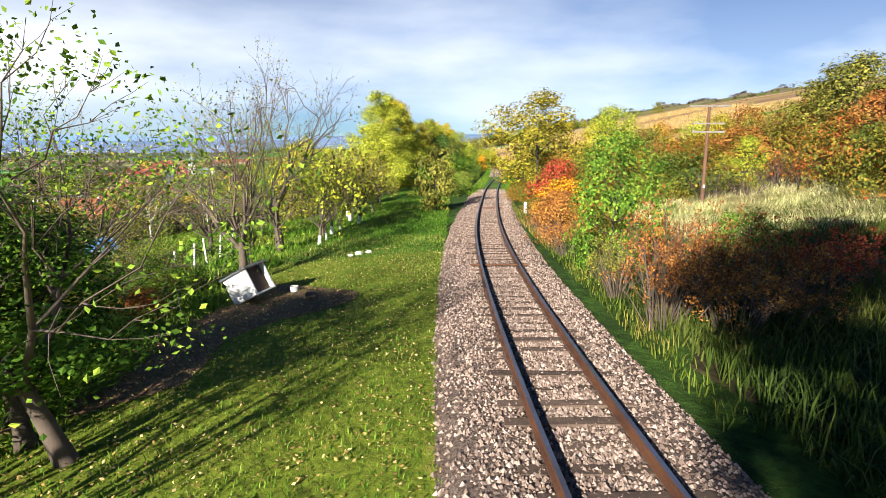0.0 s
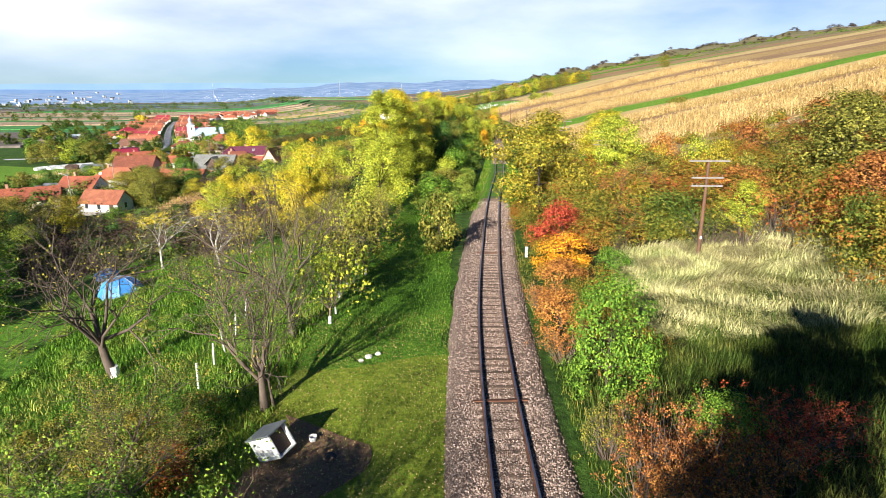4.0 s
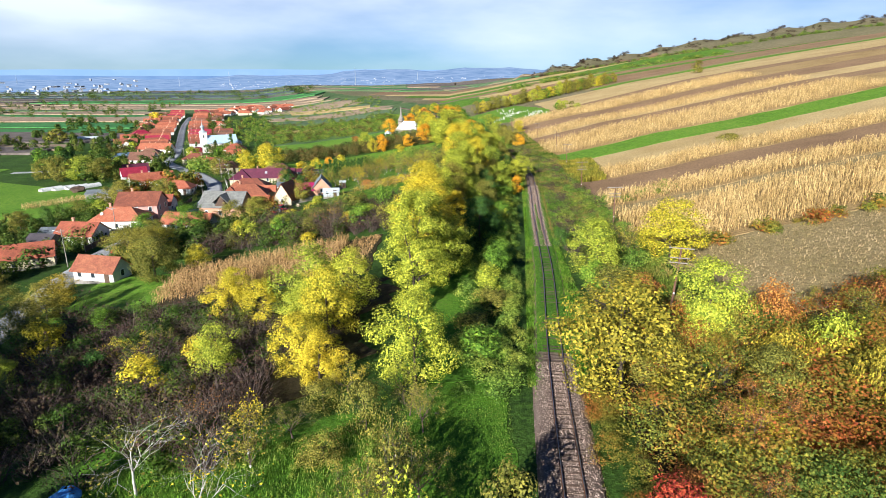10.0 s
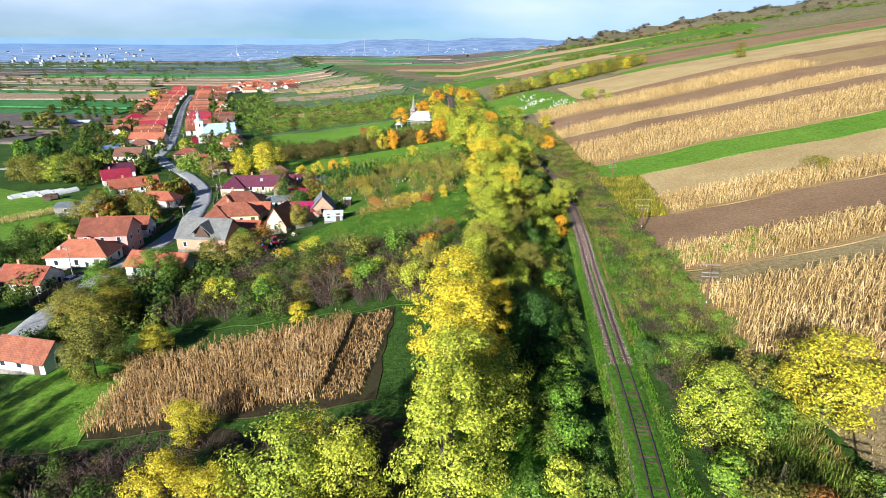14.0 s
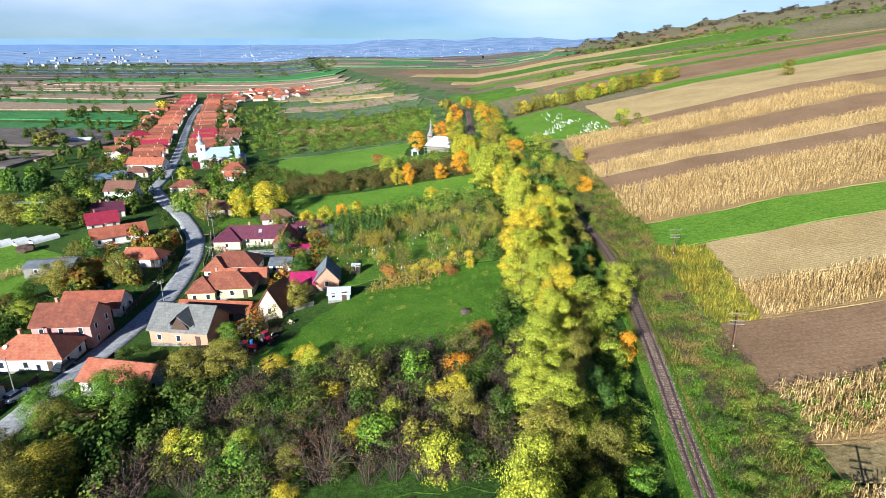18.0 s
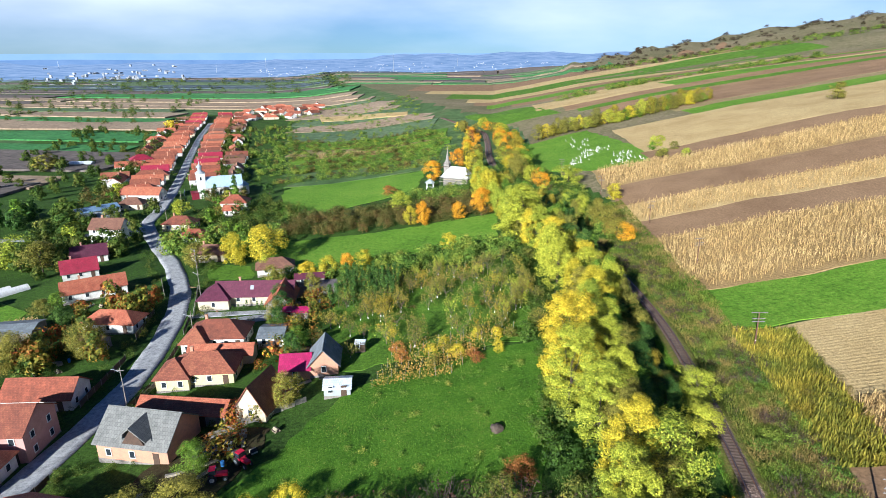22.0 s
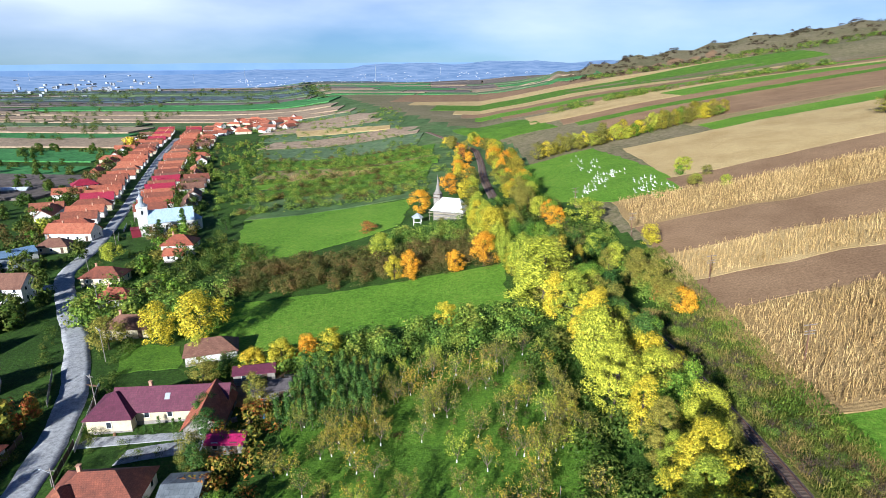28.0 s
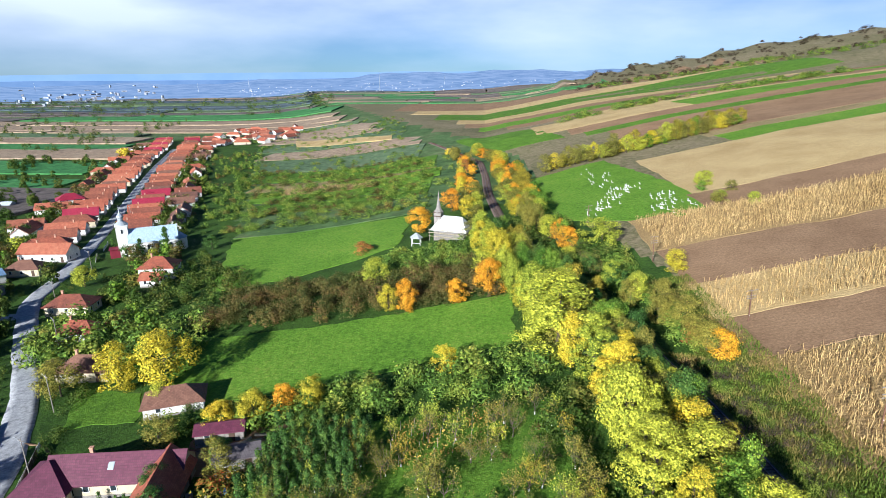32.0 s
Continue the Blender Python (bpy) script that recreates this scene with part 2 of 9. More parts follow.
GRASS = ground_mat("meadow_grass", ((0.015, 0.032, 0.007), (0.032, 0.07, 0.011), (0.06, 0.125, 0.017), (0.10, 0.105, 0.034)), (0.32, 0.45, 0.58, 0.72), 0.09, 1.4, bump=0.9, dist=0.3)
LAWN = ground_mat("track_side_grass", ((0.07, 0.085, 0.015), (0.15, 0.20, 0.019), (0.21, 0.26, 0.028), (0.30, 0.20, 0.07)), (0.34, 0.45, 0.56, 0.67), 0.25, 3.0, bump=0.7)
GREENLAWN = ground_mat("lush_grass", ((0.028, 0.07, 0.008), (0.06, 0.15, 0.012), (0.10, 0.215, 0.018), (0.17, 0.17, 0.045)), (0.33, 0.45, 0.57, 0.72), 0.16, 2.2, bump=0.9, dist=0.2)
BRIGHT = ground_mat("bright_meadow", ((0.055, 0.125, 0.012), (0.11, 0.235, 0.02), (0.16, 0.285, 0.03), (0.23, 0.27, 0.055)), (0.33, 0.46, 0.58, 0.72), 0.05, 0.8, bump=0.8, dist=0.35)
ORCHARD = ground_mat("orchard_grass", ((0.04, 0.075, 0.011), (0.075, 0.16, 0.016), (0.12, 0.235, 0.022), (0.18, 0.20, 0.045)), (0.33, 0.45, 0.57, 0.68), 0.12, 1.3, bump=0.9, dist=0.3)
SOIL = row_mat("ploughed_soil", (0.255, 0.155, 0.085), (0.29, 0.18, 0.10), 1.3, 90, 0.4, 0.12, ((0.19, 0.115, 0.065), (0.325, 0.21, 0.12)))
STUBBLE = row_mat("maize_stubble", (0.46, 0.325, 0.14), (0.52, 0.38, 0.175), 0.9, 90, 0.6, 0.25, ((0.36, 0.245, 0.105), (0.56, 0.42, 0.21)))
DRYGRASS = ground_mat("dry_grass", ((0.12, 0.12, 0.04), (0.25, 0.19, 0.085), (0.34, 0.26, 0.13), (0.24, 0.155, 0.08)), (0.3, 0.45, 0.6, 0.75), 0.05, 1.0, bump=0.8, dist=0.2)
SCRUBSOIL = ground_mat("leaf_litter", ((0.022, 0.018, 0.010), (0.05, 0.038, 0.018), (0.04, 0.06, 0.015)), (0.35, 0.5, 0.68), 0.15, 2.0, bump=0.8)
DIRT = ground_mat("bare_earth", ((0.15, 0.085, 0.05), (0.25, 0.145, 0.085), (0.24, 0.18, 0.10)), (0.35, 0.5, 0.7), 0.8, 5.0)
HILLSIDE = ground_mat("hill_pasture", ((0.08, 0.08, 0.035), (0.155, 0.14, 0.065), (0.24, 0.195, 0.115), (0.30, 0.25, 0.165)), (0.32, 0.45, 0.58, 0.72), 0.012, 0.3)
# woods and far ground with blue distance haze mixed into the base colour
FARWOOD_HAZE = ground_mat("distant_woods_haze", ((0.05, 0.075, 0.09), (0.085, 0.115, 0.13), (0.14, 0.165, 0.17)), (0.35, 0.5, 0.65), 0.004, 0.02)
FARFIELD = ground_mat("olive_plain", ((0.05, 0.10, 0.032), (0.085, 0.145, 0.048), (0.15, 0.175, 0.075)), (0.35, 0.5, 0.66), 0.006, 0.05)
ASPHALT = ground_mat("worn_asphalt", ((0.29, 0.295, 0.305), (0.36, 0.365, 0.37), (0.42, 0.42, 0.415)), (0.3, 0.5, 0.7), 0.06, 0.5, 0.85, 0.1, 0.4)
BALLAST = ground_mat("ballast_bed", ((0.07, 0.048, 0.038), (0.18, 0.13, 0.105), (0.30, 0.235, 0.195)), (0.36, 0.5, 0.64), 0.6, 16.0, 0.9, 1.0, 0.8, 0.06)
STONE = leaf_mat("ballast_stone", ((0.11, 0.070, 0.053), (0.215, 0.150, 0.120), (0.30, 0.225, 0.185), (0.43, 0.35, 0.30)), (0.05, 0.4, 0.75, 1.0), 0.0, 0.0, 0.35)
RAIL = plain_mat("rusty_rail", (0.17, 0.075, 0.04), (0.09, 0.04, 0.025), 1.5, 0.6, 0.3)
RAILTOP = plain_mat("worn_rail_head", (0.30, 0.31, 0.36), (0.22, 0.17, 0.16), 0.8, 0.38, 0.85)
SLEEPER = plain_mat("weathered_sleeper", (0.15, 0.10, 0.072), (0.07, 0.046, 0.034), 2.0, 0.85, 0, 0.5, 0.02, 12, shade=0.35)
BARK = plain_mat("bark", (0.10, 0.075, 0.055), (0.045, 0.033, 0.025), 2.0, 0.95, 0, 0.8, 0.03, 9)
TWIG = plain_mat("twigs", (0.17, 0.125, 0.095), (0.09, 0.066, 0.05), 0.6, 0.9, shade=0.35)
BRUSH = plain_mat("brushwood", (0.12, 0.082, 0.068), (0.06, 0.044, 0.04), 0.6, 0.9)
BIRCH = plain_mat("pale_bark", (0.55, 0.52, 0.47), (0.25, 0.22, 0.19), 3.0, 0.8)
POLEWOOD = plain_mat("pole_wood", (0.17, 0.085, 0.05), (0.09, 0.05, 0.035), 1.2, 0.85, 0, 0.4, 0.01, 14)
WOODGREY = plain_mat("grey_wood", (0.30, 0.27, 0.24), (0.17, 0.15, 0.13), 2.0, 0.85)
LINEWHITE = plain_mat("white_paint", (0.80, 0.80, 0.78), (0.66, 0.64, 0.60), 1.5, 0.55)
PLASTER = plain_mat("white_plaster", (0.76, 0.74, 0.69), (0.55, 0.52, 0.47), 0.6, 0.9, shade=0.12)
CREAM = plain_mat("cream_plaster", (0.68, 0.58, 0.40), (0.52, 0.44, 0.30), 0.6, 0.9, shade=0.15)
YELLOWISH = plain_mat("pale_yellow_plaster", (0.70, 0.62, 0.33), (0.55, 0.47, 0.26), 0.6, 0.9)
PINK = plain_mat("pink_plaster", (0.55, 0.30, 0.26), (0.42, 0.22, 0.19), 0.6, 0.9)
BRICKWALL = plain_mat("orange_block_wall", (0.58, 0.30, 0.19), (0.45, 0.25, 0.17), 1.5, 0.9)
GLASS = plain_mat("window_glass", (0.03, 0.04, 0.05), (0.02, 0.025, 0.03), 1.0, 0.12, 0, 0.02, 0.005, 3, spec=0.6)
DARKWOOD = plain_mat("dark_wood", (0.10, 0.06, 0.04), (0.06, 0.04, 0.03), 2.0, 0.8)
TILE_RED = tile_mat("red_roof_tiles", ((0.13, 0.045, 0.03), (0.27, 0.08, 0.045), (0.40, 0.14, 0.07)))
TILE_ORANGE = tile_mat("orange_roof_tiles", ((0.22, 0.062, 0.035), (0.42, 0.112, 0.058), (0.54, 0.20, 0.105)))
TILE_BROWN = tile_mat("old_brown_tiles", ((0.09, 0.045, 0.035), (0.19, 0.085, 0.055), (0.28, 0.135, 0.085)))
TILE_GREY = tile_mat("grey_slab_roof", ((0.125, 0.13, 0.12), (0.20, 0.20, 0.185), (0.25, 0.245, 0.225)), 0.85, 0.6)
METAL_PURPLE = tile_mat("purple_sheet_roof", ((0.085, 0.015, 0.035), (0.125, 0.024, 0.052), (0.155, 0.038, 0.065)), 0.6, 0.4)
METAL_RED = tile_mat("crimson_sheet_roof", ((0.25, 0.015, 0.035), (0.36, 0.024, 0.055), (0.42, 0.04, 0.075)), 0.55, 0.4)
METAL_MAGENTA = tile_mat("magenta_sheet_roof", ((0.34, 0.01, 0.08), (0.42, 0.014, 0.105), (0.46, 0.03, 0.12)), 0.55, 0.5)
METAL_BLUE = tile_mat("blue_sheet_roof", ((0.16, 0.27, 0.40), (0.22, 0.34, 0.50), (0.30, 0.42, 0.56)), 0.4, 0.5)
METAL_PALE = tile_mat("pale_sheet_roof", ((0.55, 0.62, 0.68), (0.66, 0.72, 0.77), (0.74, 0.78, 0.81)), 0.4, 0.5)
METAL_DARK = tile_mat("dark_sheet_roof", ((0.06, 0.05, 0.06), (0.10, 0.085, 0.09), (0.14, 0.12, 0.12)), 0.5, 0.5)
SLABROOF = tile_mat("weathered_slab_roof", ((0.11, 0.125, 0.14), (0.175, 0.20, 0.215), (0.22, 0.245, 0.26)), 0.8, 0.9)

LEAF_YELLOW = leaf_mat("yellow_leaves", ((0.30, 0.30, 0.03), (0.56, 0.46, 0.035), (0.72, 0.52, 0.04)), (0.1, 0.5, 0.95))
LEAF_LIME = leaf_mat("lime_leaves", ((0.16, 0.24, 0.03), (0.34, 0.38, 0.04), (0.52, 0.50, 0.05)), (0.1, 0.5, 0.95))
LEAF_GREEN = leaf_mat("green_leaves", ((0.05, 0.12, 0.015), (0.11, 0.22, 0.025), (0.24, 0.32, 0.035)), (0.1, 0.5, 0.95))
LEAF_OLIVE = leaf_mat("olive_leaves", ((0.10, 0.11, 0.022), (0.20, 0.19, 0.035), (0.32, 0.27, 0.045)), (0.1, 0.5, 0.95))
LEAF_GOLD = leaf_mat("golden_leaves", ((0.15, 0.15, 0.02), (0.30, 0.25, 0.03), (0.48, 0.34, 0.035)), (0.1, 0.5, 0.95))
LEAF_ORANGE = leaf_mat("orange_leaves", ((0.55, 0.22, 0.02), (0.75, 0.34, 0.025), (0.80, 0.44, 0.03)), (0.1, 0.5, 0.95))
LEAF_RED = leaf_mat("red_leaves", ((0.28, 0.035, 0.03), (0.45, 0.07, 0.035), (0.50, 0.16, 0.05)), (0.1, 0.5, 0.95))
LEAF_RUST = leaf_mat("rust_leaves", ((0.20, 0.07, 0.03), (0.36, 0.14, 0.04), (0.48, 0.23, 0.05)), (0.1, 0.5, 0.95))
LEAF_DARK = leaf_mat("dark_green_leaves", ((0.025, 0.065, 0.015), (0.055, 0.125, 0.025), (0.12, 0.19, 0.035)), (0.1, 0.5, 0.95))
SCRUB = leaf_mat("autumn_scrub_leaves", ((0.05, 0.10, 0.017), (0.12, 0.145, 0.024), (0.22, 0.19, 0.026), (0.27, 0.12, 0.024), (0.29, 0.06, 0.024), (0.44, 0.30, 0.022)), (0.08, 0.32, 0.5, 0.66, 0.8, 1.0), 5.0)
# dark foliage with some of the garden shade put into the leaf colour
SCRUB_DARK = leaf_mat("dark_shaded_leaves", ((0.03, 0.068, 0.012), (0.06, 0.11, 0.017), (0.11, 0.135, 0.024), (0.18, 0.15, 0.03)), (0.1, 0.4, 0.7, 1.0), 7.0)
SCRUB_BROWN = leaf_mat("brown_scrub_leaves", ((0.035, 0.045, 0.014), (0.065, 0.055, 0.024), (0.08, 0.046, 0.03), (0.055, 0.034, 0.028), (0.15, 0.12, 0.03)), (0.1, 0.35, 0.55, 0.8, 1.0), 6.0)
SCRUB_OLIVE = leaf_mat("olive_brown_leaves", ((0.04, 0.07, 0.016), (0.08, 0.095, 0.024), (0.14, 0.115, 0.03), (0.15, 0.075, 0.035), (0.25, 0.23, 0.035)), (0.1, 0.35, 0.6, 0.8, 1.0), 5.0)
SCRUB_GREEN = leaf_mat("green_scrub_leaves", ((0.05, 0.10, 0.02), (0.11, 0.20, 0.03), (0.22, 0.28, 0.04), (0.30, 0.26, 0.05)), (0.1, 0.4, 0.7, 1.0), 5.0)
BLADE = leaf_mat("grass_blades", ((0.045, 0.11, 0.01), (0.095, 0.20, 0.017), (0.21, 0.22, 0.045)), (0.05, 0.5, 0.95), 3.0)
STRAW = leaf_mat("dry_grass_blades", ((0.15, 0.20, 0.05), (0.40, 0.38, 0.16), (0.58, 0.51, 0.27)), (0.05, 0.45, 0.95), 3.0)
# blade colour darkened to carry the shade lying beside the line
TALLGRASS = leaf_mat("tall_grass_shade_blades", ((0.026, 0.048, 0.01), (0.058, 0.092, 0.015), (0.15, 0.145, 0.034)), (0.05, 0.5, 0.95), 2.5)
MAIZE = leaf_mat("dry_maize", ((0.22, 0.13, 0.05), (0.42, 0.26, 0.11), (0.58, 0.40, 0.19)), (0.05, 0.5, 0.95), 4.0, 0.2)
MAIZE_PALE = leaf_mat("bleached_maize", ((0.36, 0.235, 0.09), (0.52, 0.36, 0.15), (0.64, 0.475, 0.22)), (0.05, 0.5, 0.95), 6.0, 0.2)
LITTER = leaf_mat("fallen_leaves", ((0.20, 0.12, 0.035), (0.42, 0.29, 0.09), (0.62, 0.50, 0.27)), (0.05, 0.5, 0.95), 0.0, 0.1)

VERGE = ground_mat("weedy_verge", ((0.04, 0.055, 0.01), (0.095, 0.125, 0.017), (0.17, 0.15, 0.04), (0.22, 0.15, 0.065)), (0.32, 0.45, 0.57, 0.70), 0.12, 1.3, bump=1.0, dist=0.3)
PLAIN_TAN = ground_mat("plain_stubble", ((0.25, 0.18, 0.12), (0.34, 0.25, 0.165), (0.41, 0.315, 0.215)), (0.35, 0.5, 0.65), 0.01, 0.12)
# browns and greens of the plain shifted bluish, distance haze in the colour
PLAIN_BROWN = ground_mat("plain_ploughland", ((0.10, 0.085, 0.075), (0.15, 0.125, 0.11), (0.19, 0.16, 0.14)), (0.35, 0.5, 0.65), 0.01, 0.12)
PLAIN_GREEN = ground_mat("plain_crop", ((0.04, 0.15, 0.045), (0.065, 0.22, 0.065), (0.11, 0.26, 0.085)), (0.35, 0.5, 0.65), 0.01, 0.12)
PLAIN_OLIVE = ground_mat("plain_pasture", ((0.07, 0.12, 0.06), (0.12, 0.18, 0.085), (0.18, 0.21, 0.12)), (0.35, 0.5, 0.65), 0.01, 0.12)
FALLOW = leaf_mat("fallow_blades", ((0.17, 0.14, 0.055), (0.28, 0.205, 0.10), (0.36, 0.27, 0.15)), (0.05, 0.5, 0.95), 8.0)
VERGE_BLADE = leaf_mat("verge_blades", ((0.055, 0.10, 0.012), (0.11, 0.15, 0.02), (0.21, 0.175, 0.045), (0.26, 0.17, 0.07)), (0.1, 0.42, 0.62, 0.95), 6.0)
MAIZEFLOOR = row_mat("maize_floor", (0.31, 0.205, 0.085), (0.38, 0.26, 0.115), 0.8, 90, 0.7, 0.3, ((0.25, 0.16, 0.065), (0.43, 0.30, 0.14)))

# ---- building helpers ----
rng = np.random.default_rng(7)


def mesh_np(name, verts, faces, mats=(), index=None, smooth=False):
    """A mesh from arrays: verts n x 3, faces m x 3 or m x 4 (or a list of both)."""
    sets = [np.asarray(f, np.int32) for f in (faces if isinstance(faces, list) else [faces]) if len(f)]
    me = bpy.data.meshes.new(name)
    v = np.asarray(verts, np.float32)
    me.vertices.add(len(v))
    me.vertices.foreach_set("co", v.ravel())
    loops = np.concatenate([f.ravel() for f in sets])
    sizes = np.concatenate([np.full(len(f), f.shape[1], np.int32) for f in sets])
    me.loops.add(len(loops))
    me.loops.foreach_set("vertex_index", loops)
    me.polygons.add(len(sizes))
    me.polygons.foreach_set("loop_start", np.r_[0, np.cumsum(sizes)[:-1]].astype(np.int32))
    me.polygons.foreach_set("loop_total", sizes)
    if index is not None:
        me.polygons.foreach_set("material_index", np.asarray(index, np.int32))
    me.polygons.foreach_set("use_smooth", np.full(len(sizes), bool(smooth)))
    for m in mats:
        me.materials.append(m)
    me.update(calc_edges=True)
    me.validate()
    return me


def thing(name, x, y, z, label, category, group="", turn=0.0, kind=""):
    ob = new(name)
    ob.matrix_basis = pose(x, y, z, 0, 0, turn)
    ob.empty_display_size = 0.3
    return tagged(ob, label, category, group, kind)


def part_mesh(name, me, parent, label="", at=None):
    ob = new(name, me)
    ob.parent = parent
    if at is not None:
        ob.matrix_basis = at
    return tagged(ob, label) if label else ob


def part(name, bm, material, parent, label="", at=None):
    me = bpy.data.meshes.new(name)
    bm.to_mesh(me)
    bm.free()
    for m in material if isinstance(material, (list, tuple)) else (material,):
        me.materials.append(m)
    return part_mesh(name, me, parent, label, at)


def box(bm, x0, x1, y0, y1, z0, z1, bevel=0.0):
    r = bmesh.ops.create_cube(bm, size=1.0)
    bmesh.ops.scale(bm, vec=(x1 - x0, y1 - y0, z1 - z0), verts=r["verts"])
    bmesh.ops.translate(bm, vec=((x0 + x1) / 2, (y0 + y1) / 2, (z0 + z1) / 2), verts=r["verts"])
    if bevel:
        ed = list({e for v in r["verts"] for e in v.link_edges})
        bmesh.ops.bevel(bm, geom=ed, offset=bevel, segments=1, affect="EDGES")
    return bm


def box_bm(*a, **k):
    return box(bmesh.new(), *a, **k)


def rod(bm, a, b, r0, r1=None, sides=8):
    a, b = Vector(a), Vector(b)
    d = b - a
    r = bmesh.ops.create_cone(bm, cap_ends=True, segments=sides, radius1=r0, radius2=r1 if r1 is not None else r0, depth=d.length)
    m = Matrix.Translation((a + b) / 2) @ d.to_track_quat("Z", "Y").to_matrix().to_4x4()
    bmesh.ops.transform(bm, matrix=m, verts=r["verts"])
    return bm


def tube(pts, radii, sides=5):
    """A tapered tube along points, as arrays."""
    pts = np.asarray(pts, float)
    d = np.gradient(pts, axis=0)
    d /= np.linalg.norm(d, axis=1)[:, None] + 1e-9
    ref = np.where(np.abs(d[:, 2:3]) < 0.9, [[0, 0, 1.0]], [[1.0, 0, 0]])
    a = np.cross(d, ref)
    a /= np.linalg.norm(a, axis=1)[:, None] + 1e-9
    b = np.cross(d, a)
    ang = np.arange(sides) * 2 * np.pi / sides
    ring = a[:, None] * np.cos(ang)[None, :, None] + b[:, None] * np.sin(ang)[None, :, None]
    v = (pts[:, None] + ring * np.asarray(radii)[:, None, None]).reshape(-1, 3)
    i = np.arange(len(pts) - 1)[:, None] * sides
    k = np.arange(sides)[None]
    k2 = (k + 1) % sides
    f = np.stack([i + k, i + k2, i + sides + k2, i + sides + k], -1).reshape(-1, 4)
    return v, f


def joined(parts):
    vs, fs, o = [], [], 0
    for v, f in parts:
        vs.append(v)
        fs.append(np.asarray(f) + o)
        o += len(v)
    return np.concatenate(vs), np.concatenate(fs)


# ---- the lie of the land ----
LINE_Y = (-400, -200, 5, 20, 33, 40, 55, 69, 90, 109, 132, 150, 180, 205, 240, 278, 320, 367, 423, 474, 530, 580, 636, 721, 870, 1400, 6000)
LINE_X = (40, 14, 1.9, 1.9, 2.6, 3.35, 4.7, 6.2, 9, 10.6, 12.7, 14.7, 17.2, 17.8, 14.5, 8, -3.5, -14, -18.6, -19.7, -23, -42, -63, -104, -167, -380, -1800)
SIDE = (-6000, -700, -300, -180, -120, -85, -60, -45, -30, -20, -12, -7, -4, 4, 7, 12, 18, 30, 50, 75, 140, 300, 600, 900, 1500, 6000)
RISE = (-16, -17, -16.5, -16, -14, -12, -9, -6.5, -4, -2.6, -1.3, -0.6, -0.35, -0.35, -0.5, -0.2, 0.6, 3.2, 8, 12.5, 27, 55, 106, 133, 136, 118)


def softened(xs, ys, lo, hi, sigma):
    grid = np.arange(lo, hi + 1.0)
    v = np.interp(grid, xs, ys)
    k = np.exp(-0.5 * (np.arange(-3 * sigma, 3 * sigma + 1) / sigma) ** 2)
    pad = len(k) // 2
    return grid, np.convolve(np.pad(v, pad, mode="edge"), k / k.sum(), "valid")


LINE_G, LINE_V = softened(LINE_Y, LINE_X, -400, 6000, 7)
SIDE_G, SIDE_V = softened(SIDE, RISE, -6000, 6000, 2)
HILL_Y, HILL_S = (-400, 450, 700, 1000, 1500, 2500, 4000, 6000), (1.0, 1.0, 0.92, 0.78, 0.52, 0.2, 0.06, 0.03)

RIDGE_A, RIDGE_Z = (4, 7.5, 10, 14, 19, 23.5, 28, 33.5, 45, 90), (34, 42, 56, 80, 96, 120, 133, 150, 165, 165)


def line_x(y):
    return np.interp(y, LINE_G, LINE_V)


def line_z(y):
    return 0.2 - 0.0125 * np.clip(y, -100, 450)


def gz(x, y):
    x, y = np.asarray(x, float), np.asarray(y, float)
    u = x - line_x(y)
    s = np.interp(u, SIDE_G, SIDE_V)
    toe = np.maximum(30, x - line_x(np.minimum(y, 600)))
    s = np.where(u > 30, 3.2 + (np.interp(toe, SIDE_G, SIDE_V) - 3.2) * np.interp(y, HILL_Y, HILL_S), s)
    roll = 0.5 * np.sin(x * 0.031 + 1.3 * np.sin(y * 0.017)) * np.sin(y * 0.027 + 0.7)
    far = np.clip((u - 250) / 400, 0, 1)
    hump = far * (9 * np.sin(y * 0.0062 + 1.0) + 6 * np.sin(y * 0.013 + x * 0.004) + 2.5 * np.sin(y * 0.031 + x * 0.012))
    z = line_z(y) + s + roll * np.clip((np.abs(u) - 12) / 40, 0, 1) + hump
    # the scrubby ridge that closes the slope behind the fields
    east, north = x + 20, y - 150
    out, a = np.hypot(east, north), np.degrees(np.arctan2(east, north))
    crest = np.interp(a, RIDGE_A, RIDGE_Z) + 5 * np.sin(a * 1.9) + 3 * np.sin(a * 4.3 + 1) - 8
    up = np.clip((out - 930) / 620, 0, 1)
    up = up * up * (3 - 2 * up) * np.clip((3000 - out) / 1000, 0, 1) * np.clip((a - 4) / 4, 0, 1) * np.clip((80 - a) / 20, 0, 1)
    return z + up * np.maximum(0, crest - z)


def gz1(x, y):
    return float(gz(x, y))


def spread(stops):
    out = [stops[0][0]]
    for (a, _), (b, step) in zip(stops[:-1], stops[1:]):
        k = max(1, round((b - a) / step))
        out += list(np.linspace(a, b, k + 1)[1:])
    return np.array(out)


xs = spread(((-4900, 0), (-1500, 170), (-500, 50), (-220, 14), (-60, 5), (-20, 2.5), (40, 2), (130, 5), (420, 14), (1000, 40), (1700, 50), (2600, 160), (4900, 380)))
ys = spread(((-300, 0), (-20, 20), (60, 2.5), (340, 4), (620, 10), (2000, 40), (4900, 170)))
X, Y = np.meshgrid(xs, ys)
Z = gz(X, Y)
nx, ny = len(xs), len(ys)
i, j = np.meshgrid(np.arange(nx - 1), np.arange(ny - 1))
q = (j * nx + i).ravel()
fx, fy = xs[:-1][i].ravel(), ys[:-1][j].ravel()
